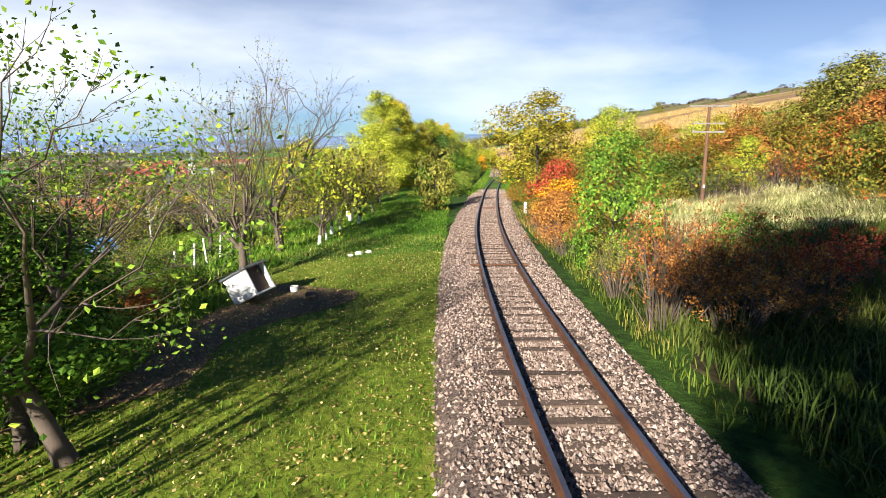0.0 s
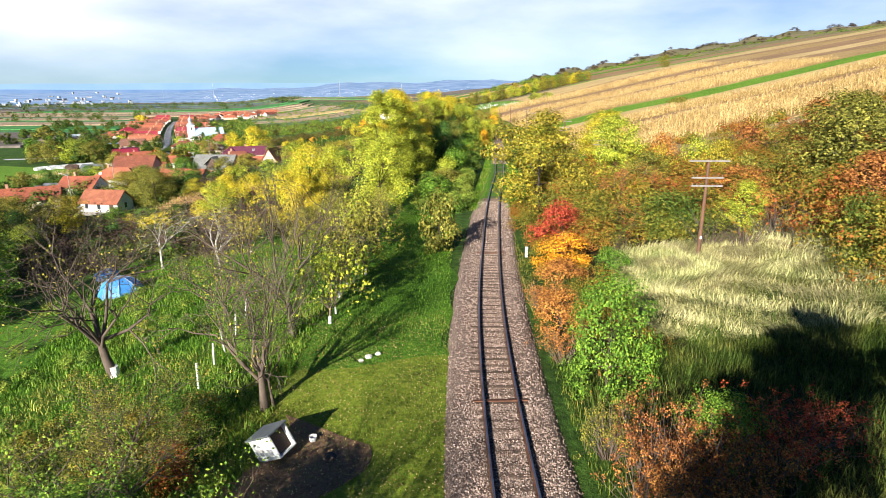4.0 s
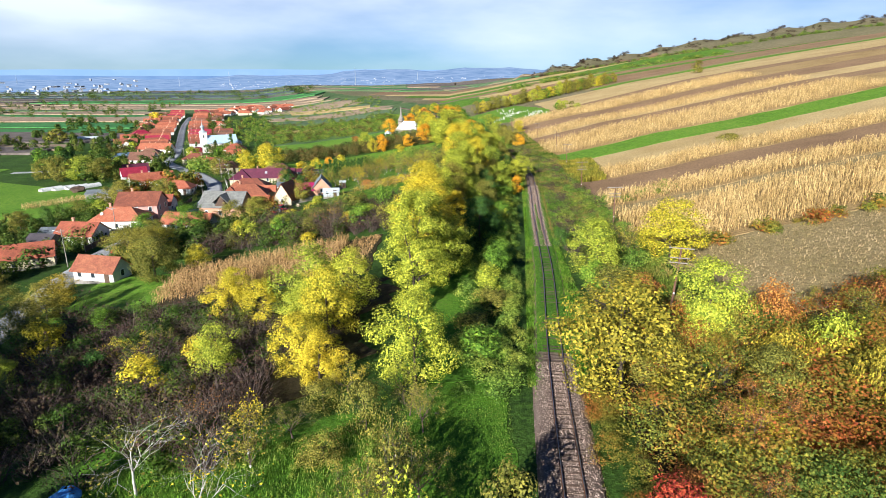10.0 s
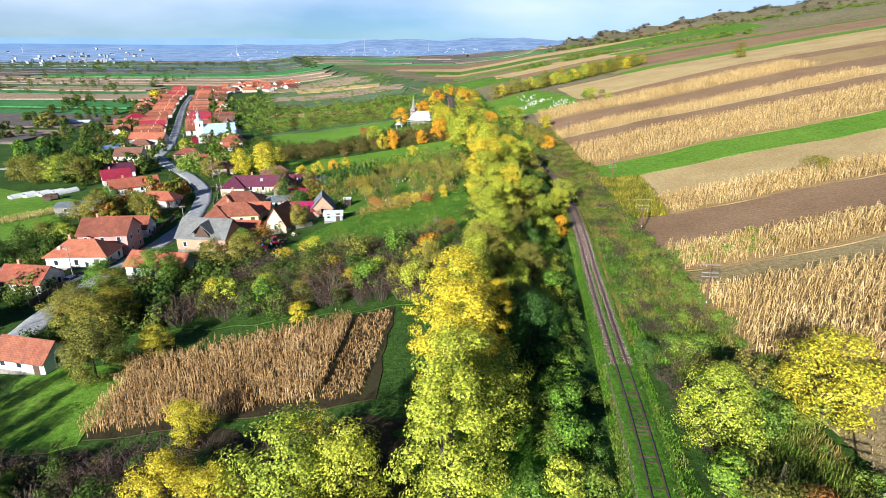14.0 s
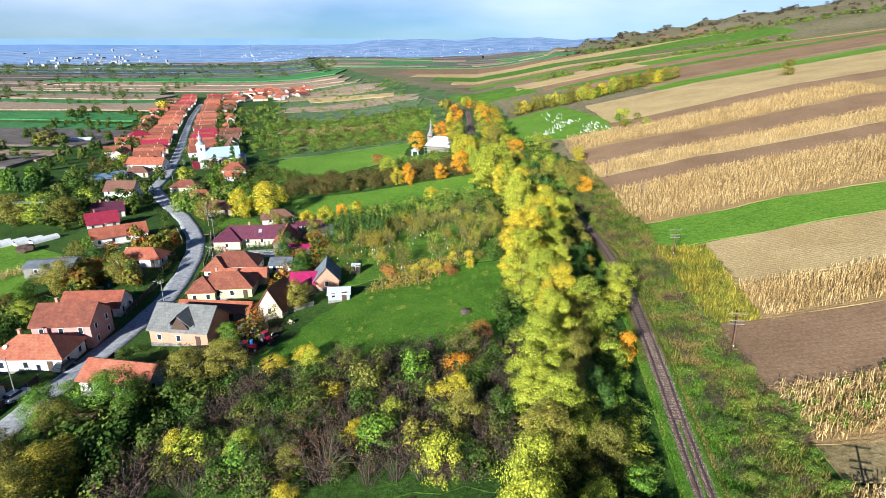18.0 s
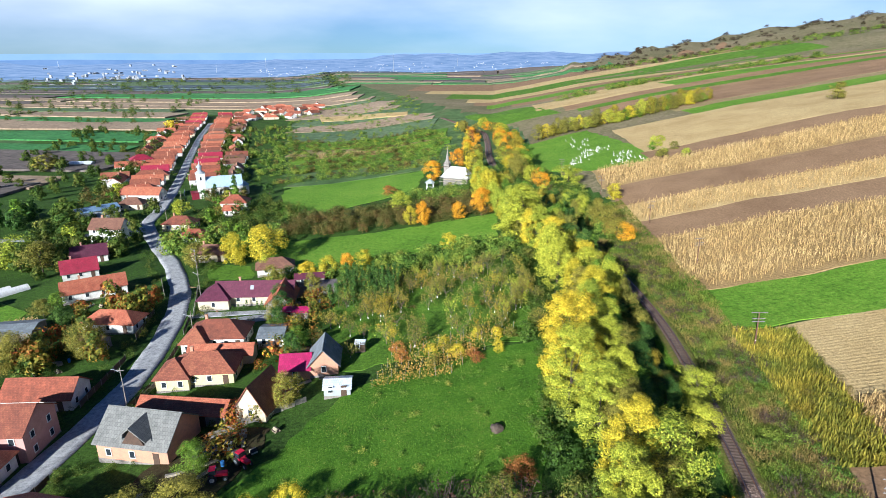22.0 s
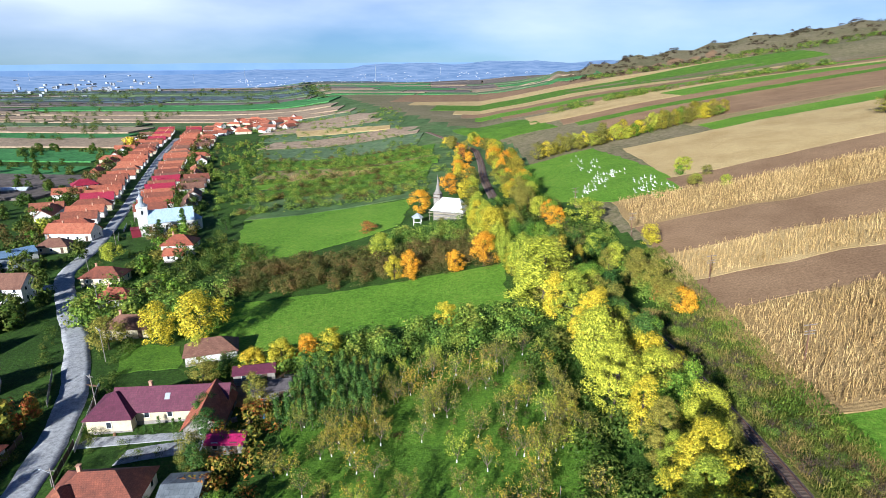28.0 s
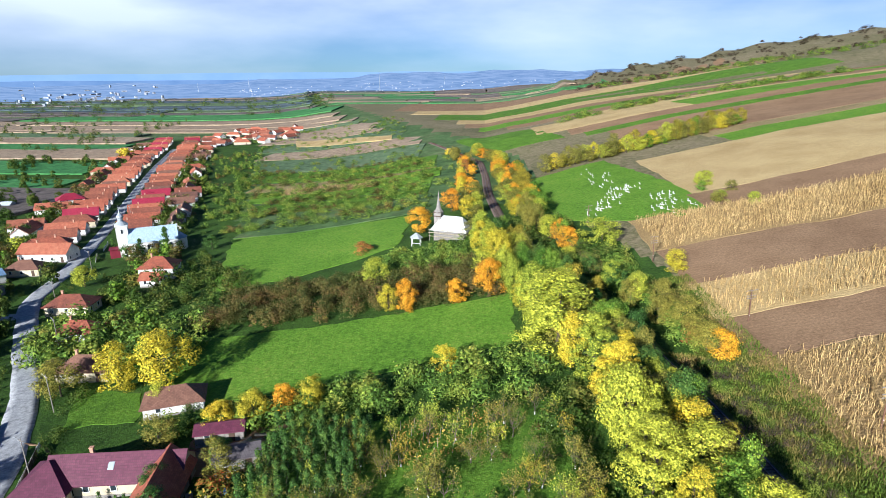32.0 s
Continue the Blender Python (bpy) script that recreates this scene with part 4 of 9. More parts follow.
for y0, y1, w in ((103.0, 112.0, 0.54), (112.0, 122.0, 0.42), (122.0, 136.0, 0.26)):
    v, f, idx = swept(((-w, -0.2), (-w + 0.08, -0.012), (0, 0.004), (w - 0.08, -0.012), (w, -0.2)), y0, y1, 0.0, 1.0)
    ob = tagged(part_mesh("grassy_middle", mesh_np("grassy_middle", v, f, (GREENLAWN,), smooth=True), railway, "grass thinning out between the rails"))
    ob.matrix_parent_inverse = base_inv

# cross bars over the track and a marker post
for y, rise in ((19.6, 0.03), (41.2, 0.05)):
    x, z, d = line_at(y)
    ob = part("tie_bar", box_bm(-1.05, 1.05, -0.06, 0.06, -0.02, rise, 0.008), RAIL, railway, "dark rusty steel tie bar")
    ob.matrix_parent_inverse = base_inv
    ob.matrix_basis = pose(x, y, z + 0.02, 0, 0, 1.5)

# ---- plants ----
def unit(v):
    return v / (np.linalg.norm(v, axis=-1, keepdims=True) + 1e-9)


def leaves_at(p, nrm, size, r, stretch=1.5, tri=False):
    """Leaf blades round the points p, facing nrm: folded quads, or for far plants pointed triangles."""
    n = len(p)
    nrm = unit(nrm)
    a = unit(np.cross(nrm, r.normal(size=(n, 3))))
    b = np.cross(nrm, a)
    s = (size * r.uniform(0.6, 1.35, n))[:, None]
    if tri:
        v = np.stack([p - a * s * 0.5 - b * s * 0.45, p + b * s * 0.75, p + a * s * 0.6 - b * s * 0.35], 1)
        return v.reshape(-1, 3), np.arange(n * 3).reshape(-1, 3)
    v = np.stack([p - a * s * stretch * 0.5, p + b * s * 0.5 - nrm * s * 0.16, p + a * s * stretch * 0.5, p - b * s * 0.5 - nrm * s * 0.16], 1)
    return v.reshape(-1, 3), np.arange(n * 4).reshape(-1, 4)


def crown_of(seed, n, leaf, width, height, low, clumps, shape="round", clump_r=0.0, tri=False):
    """A crown of leaf clumps in an uneven envelope, with gaps between them."""
    r = np.random.default_rng(seed)
    t = r.uniform(0, 1, clumps)
    if shape == "round":
        env = np.sqrt(np.clip(1 - (2 * t - 0.85) ** 2 / 1.35, 0.04, 1))
    elif shape == "column":
        env = np.clip(np.interp(t, (0, 0.15, 0.45, 0.8, 1), (0.45, 0.85, 1.0, 0.7, 0.22)), 0, 1)
    else:
        env = np.clip(1.02 - t, 0.05, 1) ** 0.9
    ang = r.uniform(0, 2 * np.pi, clumps)
    lobes = 1 + 0.22 * np.sin(3 * ang + seed) + 0.14 * np.sin(5 * ang + 2 * seed)
    rad = width / 2 * env * lobes * (0.35 + 0.65 * np.sqrt(r.uniform(0, 1, clumps))) * 0.9
    cz = low * height + t * (1 - low) * height * 0.97
    c = np.stack([rad * np.cos(ang), rad * np.sin(ang), cz], 1)
    clump_r = clump_r or 1.02 / clumps**0.5
    cr = width * clump_r * r.uniform(0.65, 1.4, clumps)
    pick = r.choice(clumps, n, p=cr**2 / (cr**2).sum())
    d = unit(r.normal(size=(n, 3)))
    p = c[pick] + d * (cr[pick] * (0.45 + 0.6 * r.uniform(0, 1, n) ** 0.5))[:, None] * [1, 1, 0.8]
    out = unit(p - [0, 0, (low + 0.4 * (1 - low)) * height])
    nrm = d * 0.9 + out * 0.8 + [0, 0, 0.25] + r.normal(size=(n, 3)) * 0.3
    v, f = leaves_at(p, nrm, leaf, r, tri=tri)
    return v, f, c


def limbs_of(seed, height, width, low, targets, thick, lean=0.05, sides=6):
    r = np.random.default_rng(seed + 50)
    top = height * (low + 0.55 * (1 - low))
    z = np.linspace(0, top, 7)
    sway = np.cumsum(r.normal(0, lean * height / 7, (7, 2)), 0)
    sway -= sway[0]
    trunk = np.c_[sway, z]
    rad = thick * np.interp(z / top, (0, 0.06, 1), (1.5, 1.0, 0.35))
    parts = [tube(trunk, rad, sides)]
    for c in targets:
        k = np.clip(int(7 * (0.35 + 0.5 * c[2] / height)), 2, 6)
        a = trunk[k]
        m = (a + c) / 2 + [0, 0, -0.04 * height] + r.normal(0, 0.03 * height, 3)
        q = np.array([a, a * 0.45 + m * 0.55, m * 0.45 + c * 0.55, c])
        parts.append(tube(q, thick * 0.5 * np.array([0.8, 0.55, 0.32, 0.1]), 4))
    return joined(parts)


def twigs_of(seed, height, width, low, thick, depth=4, spread_=0.55, first=7, sides=3):
    """A bare crown: limbs that fork again and again into fine twigs. Returns arrays and the twig ends."""
    r = np.random.default_rng(seed)
    parts, ends = [], []

    def grow(a, d, length, rad, level):
        b = a + d * length * 0.5 + r.normal(0, 0.05 * length, 3)
        c = b + unit(d + r.normal(0, 0.22, 3) + [0, 0, 0.12]) * length * 0.5
        parts.append(tube([a, b, c], [rad, rad * 0.75, rad * 0.5], 5 if level > depth - 2 else sides))
        if level == 0:
            ends.append(c)
            return
        for _ in range(3 if level > 1 else r.integers(2, 5)):
            nd = unit(d + r.normal(0, spread_, 3) + [0, 0, 0.1])
            grow(b if r.random() < 0.4 else c, nd, length * r.uniform(0.55, 0.8), rad * 0.5, level - 1)

    t0 = np.array([0, 0, 0.0])
    fork = np.array([r.normal(0, 0.03) * height, r.normal(0, 0.03) * height, low * height])
    parts.append(tube([t0, fork * 0.5 + r.normal(0, 0.02, 3), fork], [thick * 1.4, thick, thick * 0.8], 7))
    for k in range(first):
        ang = k * 6.283 / first + r.uniform(-0.4, 0.4)
        out = width / height * r.uniform(0.3, 0.95)
        grow(fork * r.uniform(0.75, 1.0), unit(np.array([math.cos(ang) * out, math.sin(ang) * out, r.uniform(0.5, 1.0)])), height * (1 - low) * r.uniform(0.32, 0.46), thick * 0.5, depth - 1)
    v, f = joined(parts)
    e = np.array(ends)
    v = v * [1, 1, height / max(v[:, 2].max(), 0.1)]
    e = e * [1, 1, height / max(e[:, 2].max(), 0.1)]
    return v, f, e


KINDS = {}


def kind(name, height, width, variants):
    KINDS[name] = (height, width, variants)


def leafy(name, n, leaf, width, height, low, clumps, shape="round", thick=0.16, seeds=(1, 2, 3), limbs=12, tri=False):
    out = []
    for s in seeds:
        v, f, c = crown_of(s * 13, n, leaf, width, height, low, clumps, shape, tri=tri)
        tv, tf = limbs_of(s, height, width, low, c[:limbs], thick)
        out.append((mesh_np("trunk", tv, tf, (BARK,), smooth=True), mesh_np("crown", v, f, (LEAF_LIME,)), (v, f), (tv, tf)))
    kind(name, height, width, out)


def bare(name, width, height, low, thick, n, leaf, seeds=(1, 2), depth=4, first=6, bark=None, limed=0.0):
    out = []
    for s in seeds:
        tv, tf, e = twigs_of(s * 7, height, width, low, thick, depth, first=first)
        r = np.random.default_rng(s)
        if n:
            p = e[r.integers(0, len(e), n)] + r.normal(0, 0.16, (n, 3))
            v, f = leaves_at(p, r.normal(size=(n, 3)) + [0, 0, 0.5], leaf, r)
        else:
            v, f = np.zeros((0, 3)), np.zeros((0, 4), int)
        foot = (tv[tf][:, :, 2].mean(1) < limed).astype(int)
        out.append((mesh_np("trunk", tv, tf, (bark or TWIG, LINEWHITE), foot, smooth=True), mesh_np("crown", v, f, (LEAF_OLIVE,)) if n else None, (v, f), (tv, tf)))
    kind(name, height, width, out)


leafy("near_tree", 14000, 0.072, 4.5, 6, 0.22, 90, thick=0.13, seeds=(1, 2))
leafy("broad", 11000, 0.155, 8, 10, 0.12, 80, seeds=(1, 2, 3, 4), tri=True)
leafy("broad_far", 5200, 0.225, 8, 10, 0.10, 60, seeds=(21, 22, 23, 24), limbs=6, tri=True)
leafy("tall", 20000, 0.16, 9, 18, 0.08, 130, "column", 0.22, (5, 6), tri=True)
leafy("tall_far", 9500, 0.23, 9, 18, 0.08, 100, "column", 0.22, (25, 26, 27), 8, tri=True)
leafy("stand_high", 5000, 0.28, 7, 25, 0.74, 50, "round", 0.3, (63,), 10, tri=True)
leafy("small", 2400, 0.19, 4, 5, 0.10, 34, thick=0.07, seeds=(8, 9, 10), limbs=8, tri=True)
leafy("far", 620, 0.75, 8, 9, 0.04, 34, seeds=(11, 12, 13), limbs=2, tri=True)
leafy("low", 360, 0.28, 3.6, 3.0, 0.0, 30, thick=0.05, seeds=(31, 32, 33, 34), limbs=2, tri=True)
leafy("fir", 3200, 0.24, 4.5, 10, 0.04, 80, "cone", 0.13, (14,), 6, tri=True)
leafy("young_fir", 900, 0.17, 2.4, 6, 0.02, 34, "cone", 0.06, (44, 45), 4, tri=True)
leafy("mid", 1100, 0.16, 3.6, 3.0, 0.0, 44, thick=0.05, seeds=(35, 36, 37), limbs=3, tri=True)
leafy("fine", 2400, 0.085, 3.6, 3.0, 0.0, 70, thick=0.05, seeds=(38, 39, 40), limbs=3, tri=True)
leafy("bush", 4200, 0.09, 3.6, 3.0, 0.0, 60, thick=0.05, seeds=(15, 16, 17), tri=True)
leafy("near_bush", 8500, 0.06, 3.6, 3.6, 0.0, 110, thick=0.05, seeds=(18, 19))
bare("bare_tree", 7, 9, 0.22, 0.19, 700, 0.075, (1, 2, 3), 5, 8)
bare("half_bare", 6.5, 8, 0.25, 0.14, 4600, 0.075, (4, 5), 5, 6)
bare("near_half", 6.5, 8, 0.22, 0.14, 7000, 0.05, (4, 5), 5, 6)
bare("fruit_tree", 4, 4.6, 0.22, 0.085, 620, 0.14, (6, 7, 8), 4, 6, limed=0.75)
bare("birch", 3, 7, 0.3, 0.06, 260, 0.1, (9,), 4, 5, BIRCH)


def wands(seed, n, width, height, leaves, leaf=0.14):
    """A bare shrub as a spray of bent flat stems with side twigs, and a few leaves."""
    r = np.random.default_rng(seed)
    a = r.uniform(0, 6.283, n)
    base = np.c_[np.cos(a), np.sin(a)] * (width * 0.18 * r.random(n))[:, None]
    out = np.c_[np.cos(a), np.sin(a)] * (width * 0.5 * r.random(n) ** 0.6)[:, None]
    h = height * r.uniform(0.45, 1.0, n)
    p0 = np.c_[base, np.zeros(n)]
    p1 = np.c_[base + out * 0.4, h * 0.55]
    p2 = np.c_[base + out, h] + r.normal(0, 0.08, (n, 3))
    s = np.c_[r.normal(size=(n, 2)), np.zeros(n)]
    s = unit(s) * (0.02 * r.uniform(0.6, 1.5, n))[:, None]
    v = np.stack([p0 - s, p0 + s, p1 + s * 0.7, p1 - s * 0.7, p2 + s * 0.3, p2 - s * 0.3], 1).reshape(-1, 3)
    o = np.arange(n) * 6
    f = np.concatenate([np.stack([o, o + 1, o + 2, o + 3], 1), np.stack([o + 3, o + 2, o + 4, o + 5], 1)])
    m = n * 2
    k = r.integers(0, n, m)
    q0 = p1[k] + (p2[k] - p1[k]) * r.random(m)[:, None]
    q1 = q0 + np.c_[r.normal(0, 0.28, (m, 2)), r.uniform(0.1, 0.6, m)] * (height / 2.6)
    s2 = unit(np.c_[r.normal(size=(m, 2)), np.zeros(m)]) * 0.011
    v2 = np.stack([q0 - s2, q0 + s2, q1 + s2 * 0.5, q1 - s2 * 0.5], 1).reshape(-1, 3)
    f2 = np.arange(m * 4).reshape(-1, 4) + len(v)
    lv, lf = leaves_at(q1[r.integers(0, m, leaves)] + r.normal(0, 0.08, (leaves, 3)), r.normal(size=(leaves, 3)) + [0, 0, 0.5], leaf, r)
    return (lv, lf), (np.concatenate([v, v2]), np.concatenate([f, f2]))


spray = []
for s in (41, 42, 43):
    lf_, st_ = wands(s, 42, 3.2, 2.6, 90)
    spray.append((mesh_np("stem", *st_, (TWIG,)), mesh_np("foliage", *lf_, (LEAF_OLIVE,)), lf_, st_))
kind("twiggy", 2.6, 3.2, spray)
spray = []
for s in (46, 47, 48):
    lf_, st_ = wands(s, 70, 3.2, 2.6, 2600, 0.05)
    spray.append((mesh_np("stem", *st_, (TWIG,)), mesh_np("foliage", *lf_, (LEAF_OLIVE,)), lf_, st_))
kind("near_shrub", 2.6, 3.2, spray)

plant_rng = random.Random(17)
COLOURS = {"yellow": LEAF_YELLOW, "lime": LEAF_LIME, "green": LEAF_GREEN, "olive": LEAF_OLIVE, "golden": LEAF_GOLD, "orange": LEAF_ORANGE, "red": LEAF_RED, "rust": LEAF_RUST, "dark": LEAF_DARK}
SAID = {"near_tree": "old fruit tree with thinning %s leaves", "broad": "round autumn tree with %s leaves", "tall": "tall slender tree with %s autumn leaves", "broad_far": "round autumn tree with %s leaves", "tall_far": "tall slender tree with %s autumn leaves", "mid": "leafy bush with %s leaves", "low": "low leafy bush with %s leaves", "small": "young tree with %s leaves",
        "far": "tree with %s autumn leaves among the houses", "fir": "dark conical evergreen tree", "young_fir": "young dark evergreen in a dense plantation", "bush": "leafy autumn bush with %s leaves", "near_bush": "dense leafy bush with %s leaves", "bare_tree": "almost bare tree with a few %s leaves",
        "half_bare": "half-bare tree with sparse %s leaves", "stand_high": "tall tree with a long bare trunk and %s crown", "near_half": "old fruit tree with sparse %s leaves", "fruit_tree": "small nearly bare fruit tree", "birch": "thin pale-trunked tree losing its leaves", "near_shrub": "wiry autumn shrub with small %s leaves", "twiggy": "bare brown twiggy shrub of thin stems"}


def plant(k, colour, x, y, h, w, turn=None, variant=None, lean=0.0):
    if y > 215 and k in ("broad", "tall"):
        k += "_far"
    height, width, variants = KINDS[k]
    tm, cm, _, _ = variants[plant_rng.randrange(len(variants)) if variant is None else variant]
    name = {"bush": "bush", "near_bush": "bush", "twiggy": "shrub", "near_shrub": "shrub", "fruit_tree": "fruit_tree", "fir": "evergreen_tree", "young_fir": "evergreen_tree", "tall": "tall_tree", "stand_high": "tall_tree", "tall_far": "tall_tree", "small": "young_tree", "far": "garden_tree", "broad_far": "leafy_tree", "bare_tree": "bare_tree", "half_bare": "thin_tree", "near_half": "thin_tree"}.get(k, "tree")
    said = SAID[k]
    ob = thing(name, x, y, gz1(x, y) - 0.05, said % colour if "%s" in said else said, "tree" if "tree" in name else "bush", turn=plant_rng.uniform(0, 360) if turn is None else turn)
    ob.matrix_basis = ob.matrix_basis @ pose(0, 0, 0, lean, 0, 0) @ Matrix.Diagonal((w / width, w / width, h / height, 1))
    part_mesh("trunk" if "tree" in name else "stem", tm, ob)
    if cm:
        c = part_mesh("crown" if "tree" in name else "foliage", cm, ob)
        c.material_slots[0].link = "OBJECT"
        c.material_slots[0].material = COLOURS[colour]
    return ob


def in_quad(p, c):
    c = np.array(c, float)
    ok = np.ones(len(p), bool)
    area = sum(c[k][0] * c[(k + 1) % 4][1] - c[(k + 1) % 4][0] * c[k][1] for k in range(4))
    for k in range(4):
        a, b = c[k], c[(k + 1) % 4]
        ok &= ((b[0] - a[0]) * (p[:, 1] - a[1]) - (b[1] - a[1]) * (p[:, 0] - a[0])) * np.sign(area) > 0
    return ok


def scatter(corners, n, seed):
    r = np.random.default_rng(seed)
    c = np.array(corners, float)
    out = np.zeros((0, 2))
    while len(out) < n:
        p = r.uniform(c.min(0), c.max(0), (n * 2, 2))
        out = np.concatenate([out, p[in_quad(p, c)]])
    return out[:n], r


def thicket(name, corners, n, k, hs, mat, label, seed, wide=1.0, thin=1.0, category="scrub", stems=True):
    """Scrub that nobody could count: plants of one kind merged over a stretch of ground."""
    height, width, variants = KINDS[k]
    if k in ("low", "mid") and sum(c[1] for c in corners) > 680:
        thin = thin * 0.65
    pts, r = scatter(corners, n, seed)
    lv, lf, tv, tf, lo, to = [], [], [], [], 0, 0
    for x, y in pts:
        _, _, (v, f), (bv, bf) = variants[r.integers(0, len(variants))]
        h = r.uniform(*hs)
        s = h / height
        w = s * wide * r.uniform(0.8, 1.3) * (height / width if wide < 0 else 1)
        a = r.uniform(0, 6.28)
        c, sn = math.cos(a), math.sin(a)
        base = np.array([x, y, gz1(x, y) - 0.05])
        if len(v):
            if thin < 1:
                keep = r.random(len(f)) < thin
                f = f[keep]
                v, f = v[f.ravel()], np.arange(f.size).reshape(-1, f.shape[1])
            lv.append(np.c_[(v[:, 0] * c - v[:, 1] * sn) * w, (v[:, 0] * sn + v[:, 1] * c) * w, v[:, 2] * s] + base)
            lf.append(f + lo)
            lo += len(v)
        if not stems or k in ("low", "far", "mid", "fine"):
            continue
        tv.append(np.c_[(bv[:, 0] * c - bv[:, 1] * sn) * w, (bv[:, 0] * sn + bv[:, 1] * c) * w, bv[:, 2] * s] + base)
        tf.append(bf + to)
        to += len(bv)
    v = np.concatenate(lv + tv)
    leaf_f = np.concatenate(lf)
    sets = [leaf_f] + ([np.concatenate(tf) + lo] if tf else [])
    idx = np.concatenate([np.full(len(q), k) for k, q in enumerate(sets)])
    return tagged(new(name, mesh_np(name, v, sets, (mat, BRUSH), idx)), label, category, kind="stuff")


def blades(name, corners, n, length, mat, label, seed, lay=0.5, width=0.02, category="grass", swirl=0.0):
    """Grass: bent blades in one sheet of tufts."""
    pts, r = scatter(corners, n, seed)
    z = gz(pts[:, 0], pts[:, 1]) + 0.03
    ln = length * r.uniform(0.5, 1.3, n)
    a = r.uniform(0, 6.28, n)
    if swirl:
        px, py = pts[:, 0], pts[:, 1]
        a = 2.2 * np.sin(px * 0.9 / swirl + np.sin(py * 0.7 / swirl)) + 1.7 * np.sin(py * 1.1 / swirl + 0.5 * px) + r.normal(0, 0.3, n)
    d = np.stack([np.cos(a), np.sin(a)], 1)
    s = np.stack([-np.sin(a), np.cos(a)], 1) * (width * r.uniform(0.7, 1.5, n))[:, None]
    ly = np.clip(lay * r.uniform(0.4, 1.6, n), 0.05, 0.97)
    p0 = np.c_[pts, z]
    m2 = np.c_[pts + d * (ln * ly * 0.35)[:, None], z + ln * 0.6 * np.sqrt(1 - ly**2 * 0.6)]
    t2 = np.c_[pts + d * (ln * ly)[:, None], z + ln * np.sqrt(1 - ly**2 * 0.95)]
    s3 = np.c_[s, np.zeros(n)]
    v = np.stack([p0 - s3, p0 + s3, m2 + s3 * 0.8, m2 - s3 * 0.8, t2], 1).reshape(-1, 3)
    o = np.arange(n) * 5
    q = np.stack([o, o + 1, o + 2, o + 3], 1)
    t = np.stack([o + 3, o + 2, o + 4], 1)
    return tagged(new(name, mesh_np(name, v, [q, t], (mat,))), label, category, kind="stuff")


def maize(name, corners, rows_gap, plant_gap, height, mat, label, seed, simple=False, along=(1, 0)):
    """Standing dry maize in rows: stems with drooping leaves."""
    r = np.random.default_rng(seed)
    c = np.array(corners, float)
    lo, hi = c.min(0), c.max(0)
    if along[0]:
        gx, gy = np.meshgrid(np.arange(lo[0], hi[0], plant_gap), np.arange(lo[1], hi[1], rows_gap))
    else:
        gx, gy = np.meshgrid(np.arange(lo[0], hi[0], rows_gap), np.arange(lo[1], hi[1], plant_gap))
    p = np.c_[gx.ravel(), gy.ravel()] + r.normal(0, 0.09, (gx.size, 2)) * (1 if not simple else 5.0)
    p = p[in_quad(p, c)]
    p = p[r.random(len(p)) > 0.1]
    n = len(p)
    z = gz(p[:, 0], p[:, 1]) + 0.05
    h = height * r.uniform(0.6, 1.15, n)
    base = np.c_[p, z]
    lean = np.c_[r.normal(0, 0.12, (n, 2)), np.ones(n)] * h[:, None]
    sides, faces, o = [], [], 0
    w = 0.025 if not simple else 0.045
    st = np.stack([base + [-w, 0, 0], base + [w, 0, 0], base + lean + [w * 0.5, 0, 0], base + lean - [w * 0.5, 0, 0]], 1)
    sides.append(st.reshape(-1, 3))
    faces.append(np.arange(n * 4).reshape(-1, 4))
    o = n * 4
    for k in range(3 if simple else 6):
        a = r.uniform(0, 6.28, n)
        d = np.stack([np.cos(a), np.sin(a), np.zeros(n)], 1)
        s = np.stack([-np.sin(a), np.cos(a), np.zeros(n)], 1)
        at = base + lean * r.uniform(0.25, 0.95, n)[:, None]
        ln = (r.uniform(0.35, 0.7, n) * (1.25 if simple else 1))[:, None]
        ww = 0.05 if not simple else 0.075
        mid = at + d * ln * 0.55 + [0, 0, 0.12]
        tip = at + d * ln - np.c_[np.zeros((n, 2)), r.uniform(0.1, 0.5, n)]
        v = np.stack([at - s * ww * 0.5, at + s * ww * 0.5, mid + s * ww, mid - s * ww, tip + s * ww * 0.3, tip - s * ww * 0.3], 1)
        sides.append(v.reshape(-1, 3))
        i = np.arange(n) * 6 + o
        faces.append(np.stack([i, i + 1, i + 2, i + 3], 1))
        faces.append(np.stack([i + 3, i + 2, i + 4, i + 5], 1))
        o += n * 6
    return tagged(new(name, mesh_np(name, np.concatenate(sides), np.concatenate(faces), (mat,))), label, "maize", kind="stuff")

# ---- trees and bushes beside the line ----
plant("near_half", "green", -5.5, 7.75, 6.6, 6.0, 90, 0, -12)
plant("near_tree", "green", -6.6, 8.4, 4.2, 4.8, 90, 1, -8)
plant("near_tree", "green", -8.9, 11.0, 3.4, 5.2, 130, 1)
plant("near_half", "olive", -10.8, 14.5, 4.4, 5.4, 60, 0)
plant("near_tree", "green", -7.6, 9.4, 3.4, 3.8, 250, 0)
plant("near_half", "olive", -9.6, 15.2, 3.4, 4.2, 70, 1)
plant("bare_tree", "olive", -7.3, 20.6, 8.6, 5.6, 40, 0)
plant("near_half", "green", -7.0, 20.8, 6.0, 3.2, 10, 0)
plant("near_bush", "green", -9.6, 19.2, 1.8, 2.6)
plant("half_bare", "olive", -10.8, 17.5, 4.2, 4.0)
plant("bare_tree", "olive", -8.2, 28.6, 10.6, 7.0, 200, 1)
plant("near_half", "green", -8.0, 28.0, 6.0, 3.6, 60, 1)
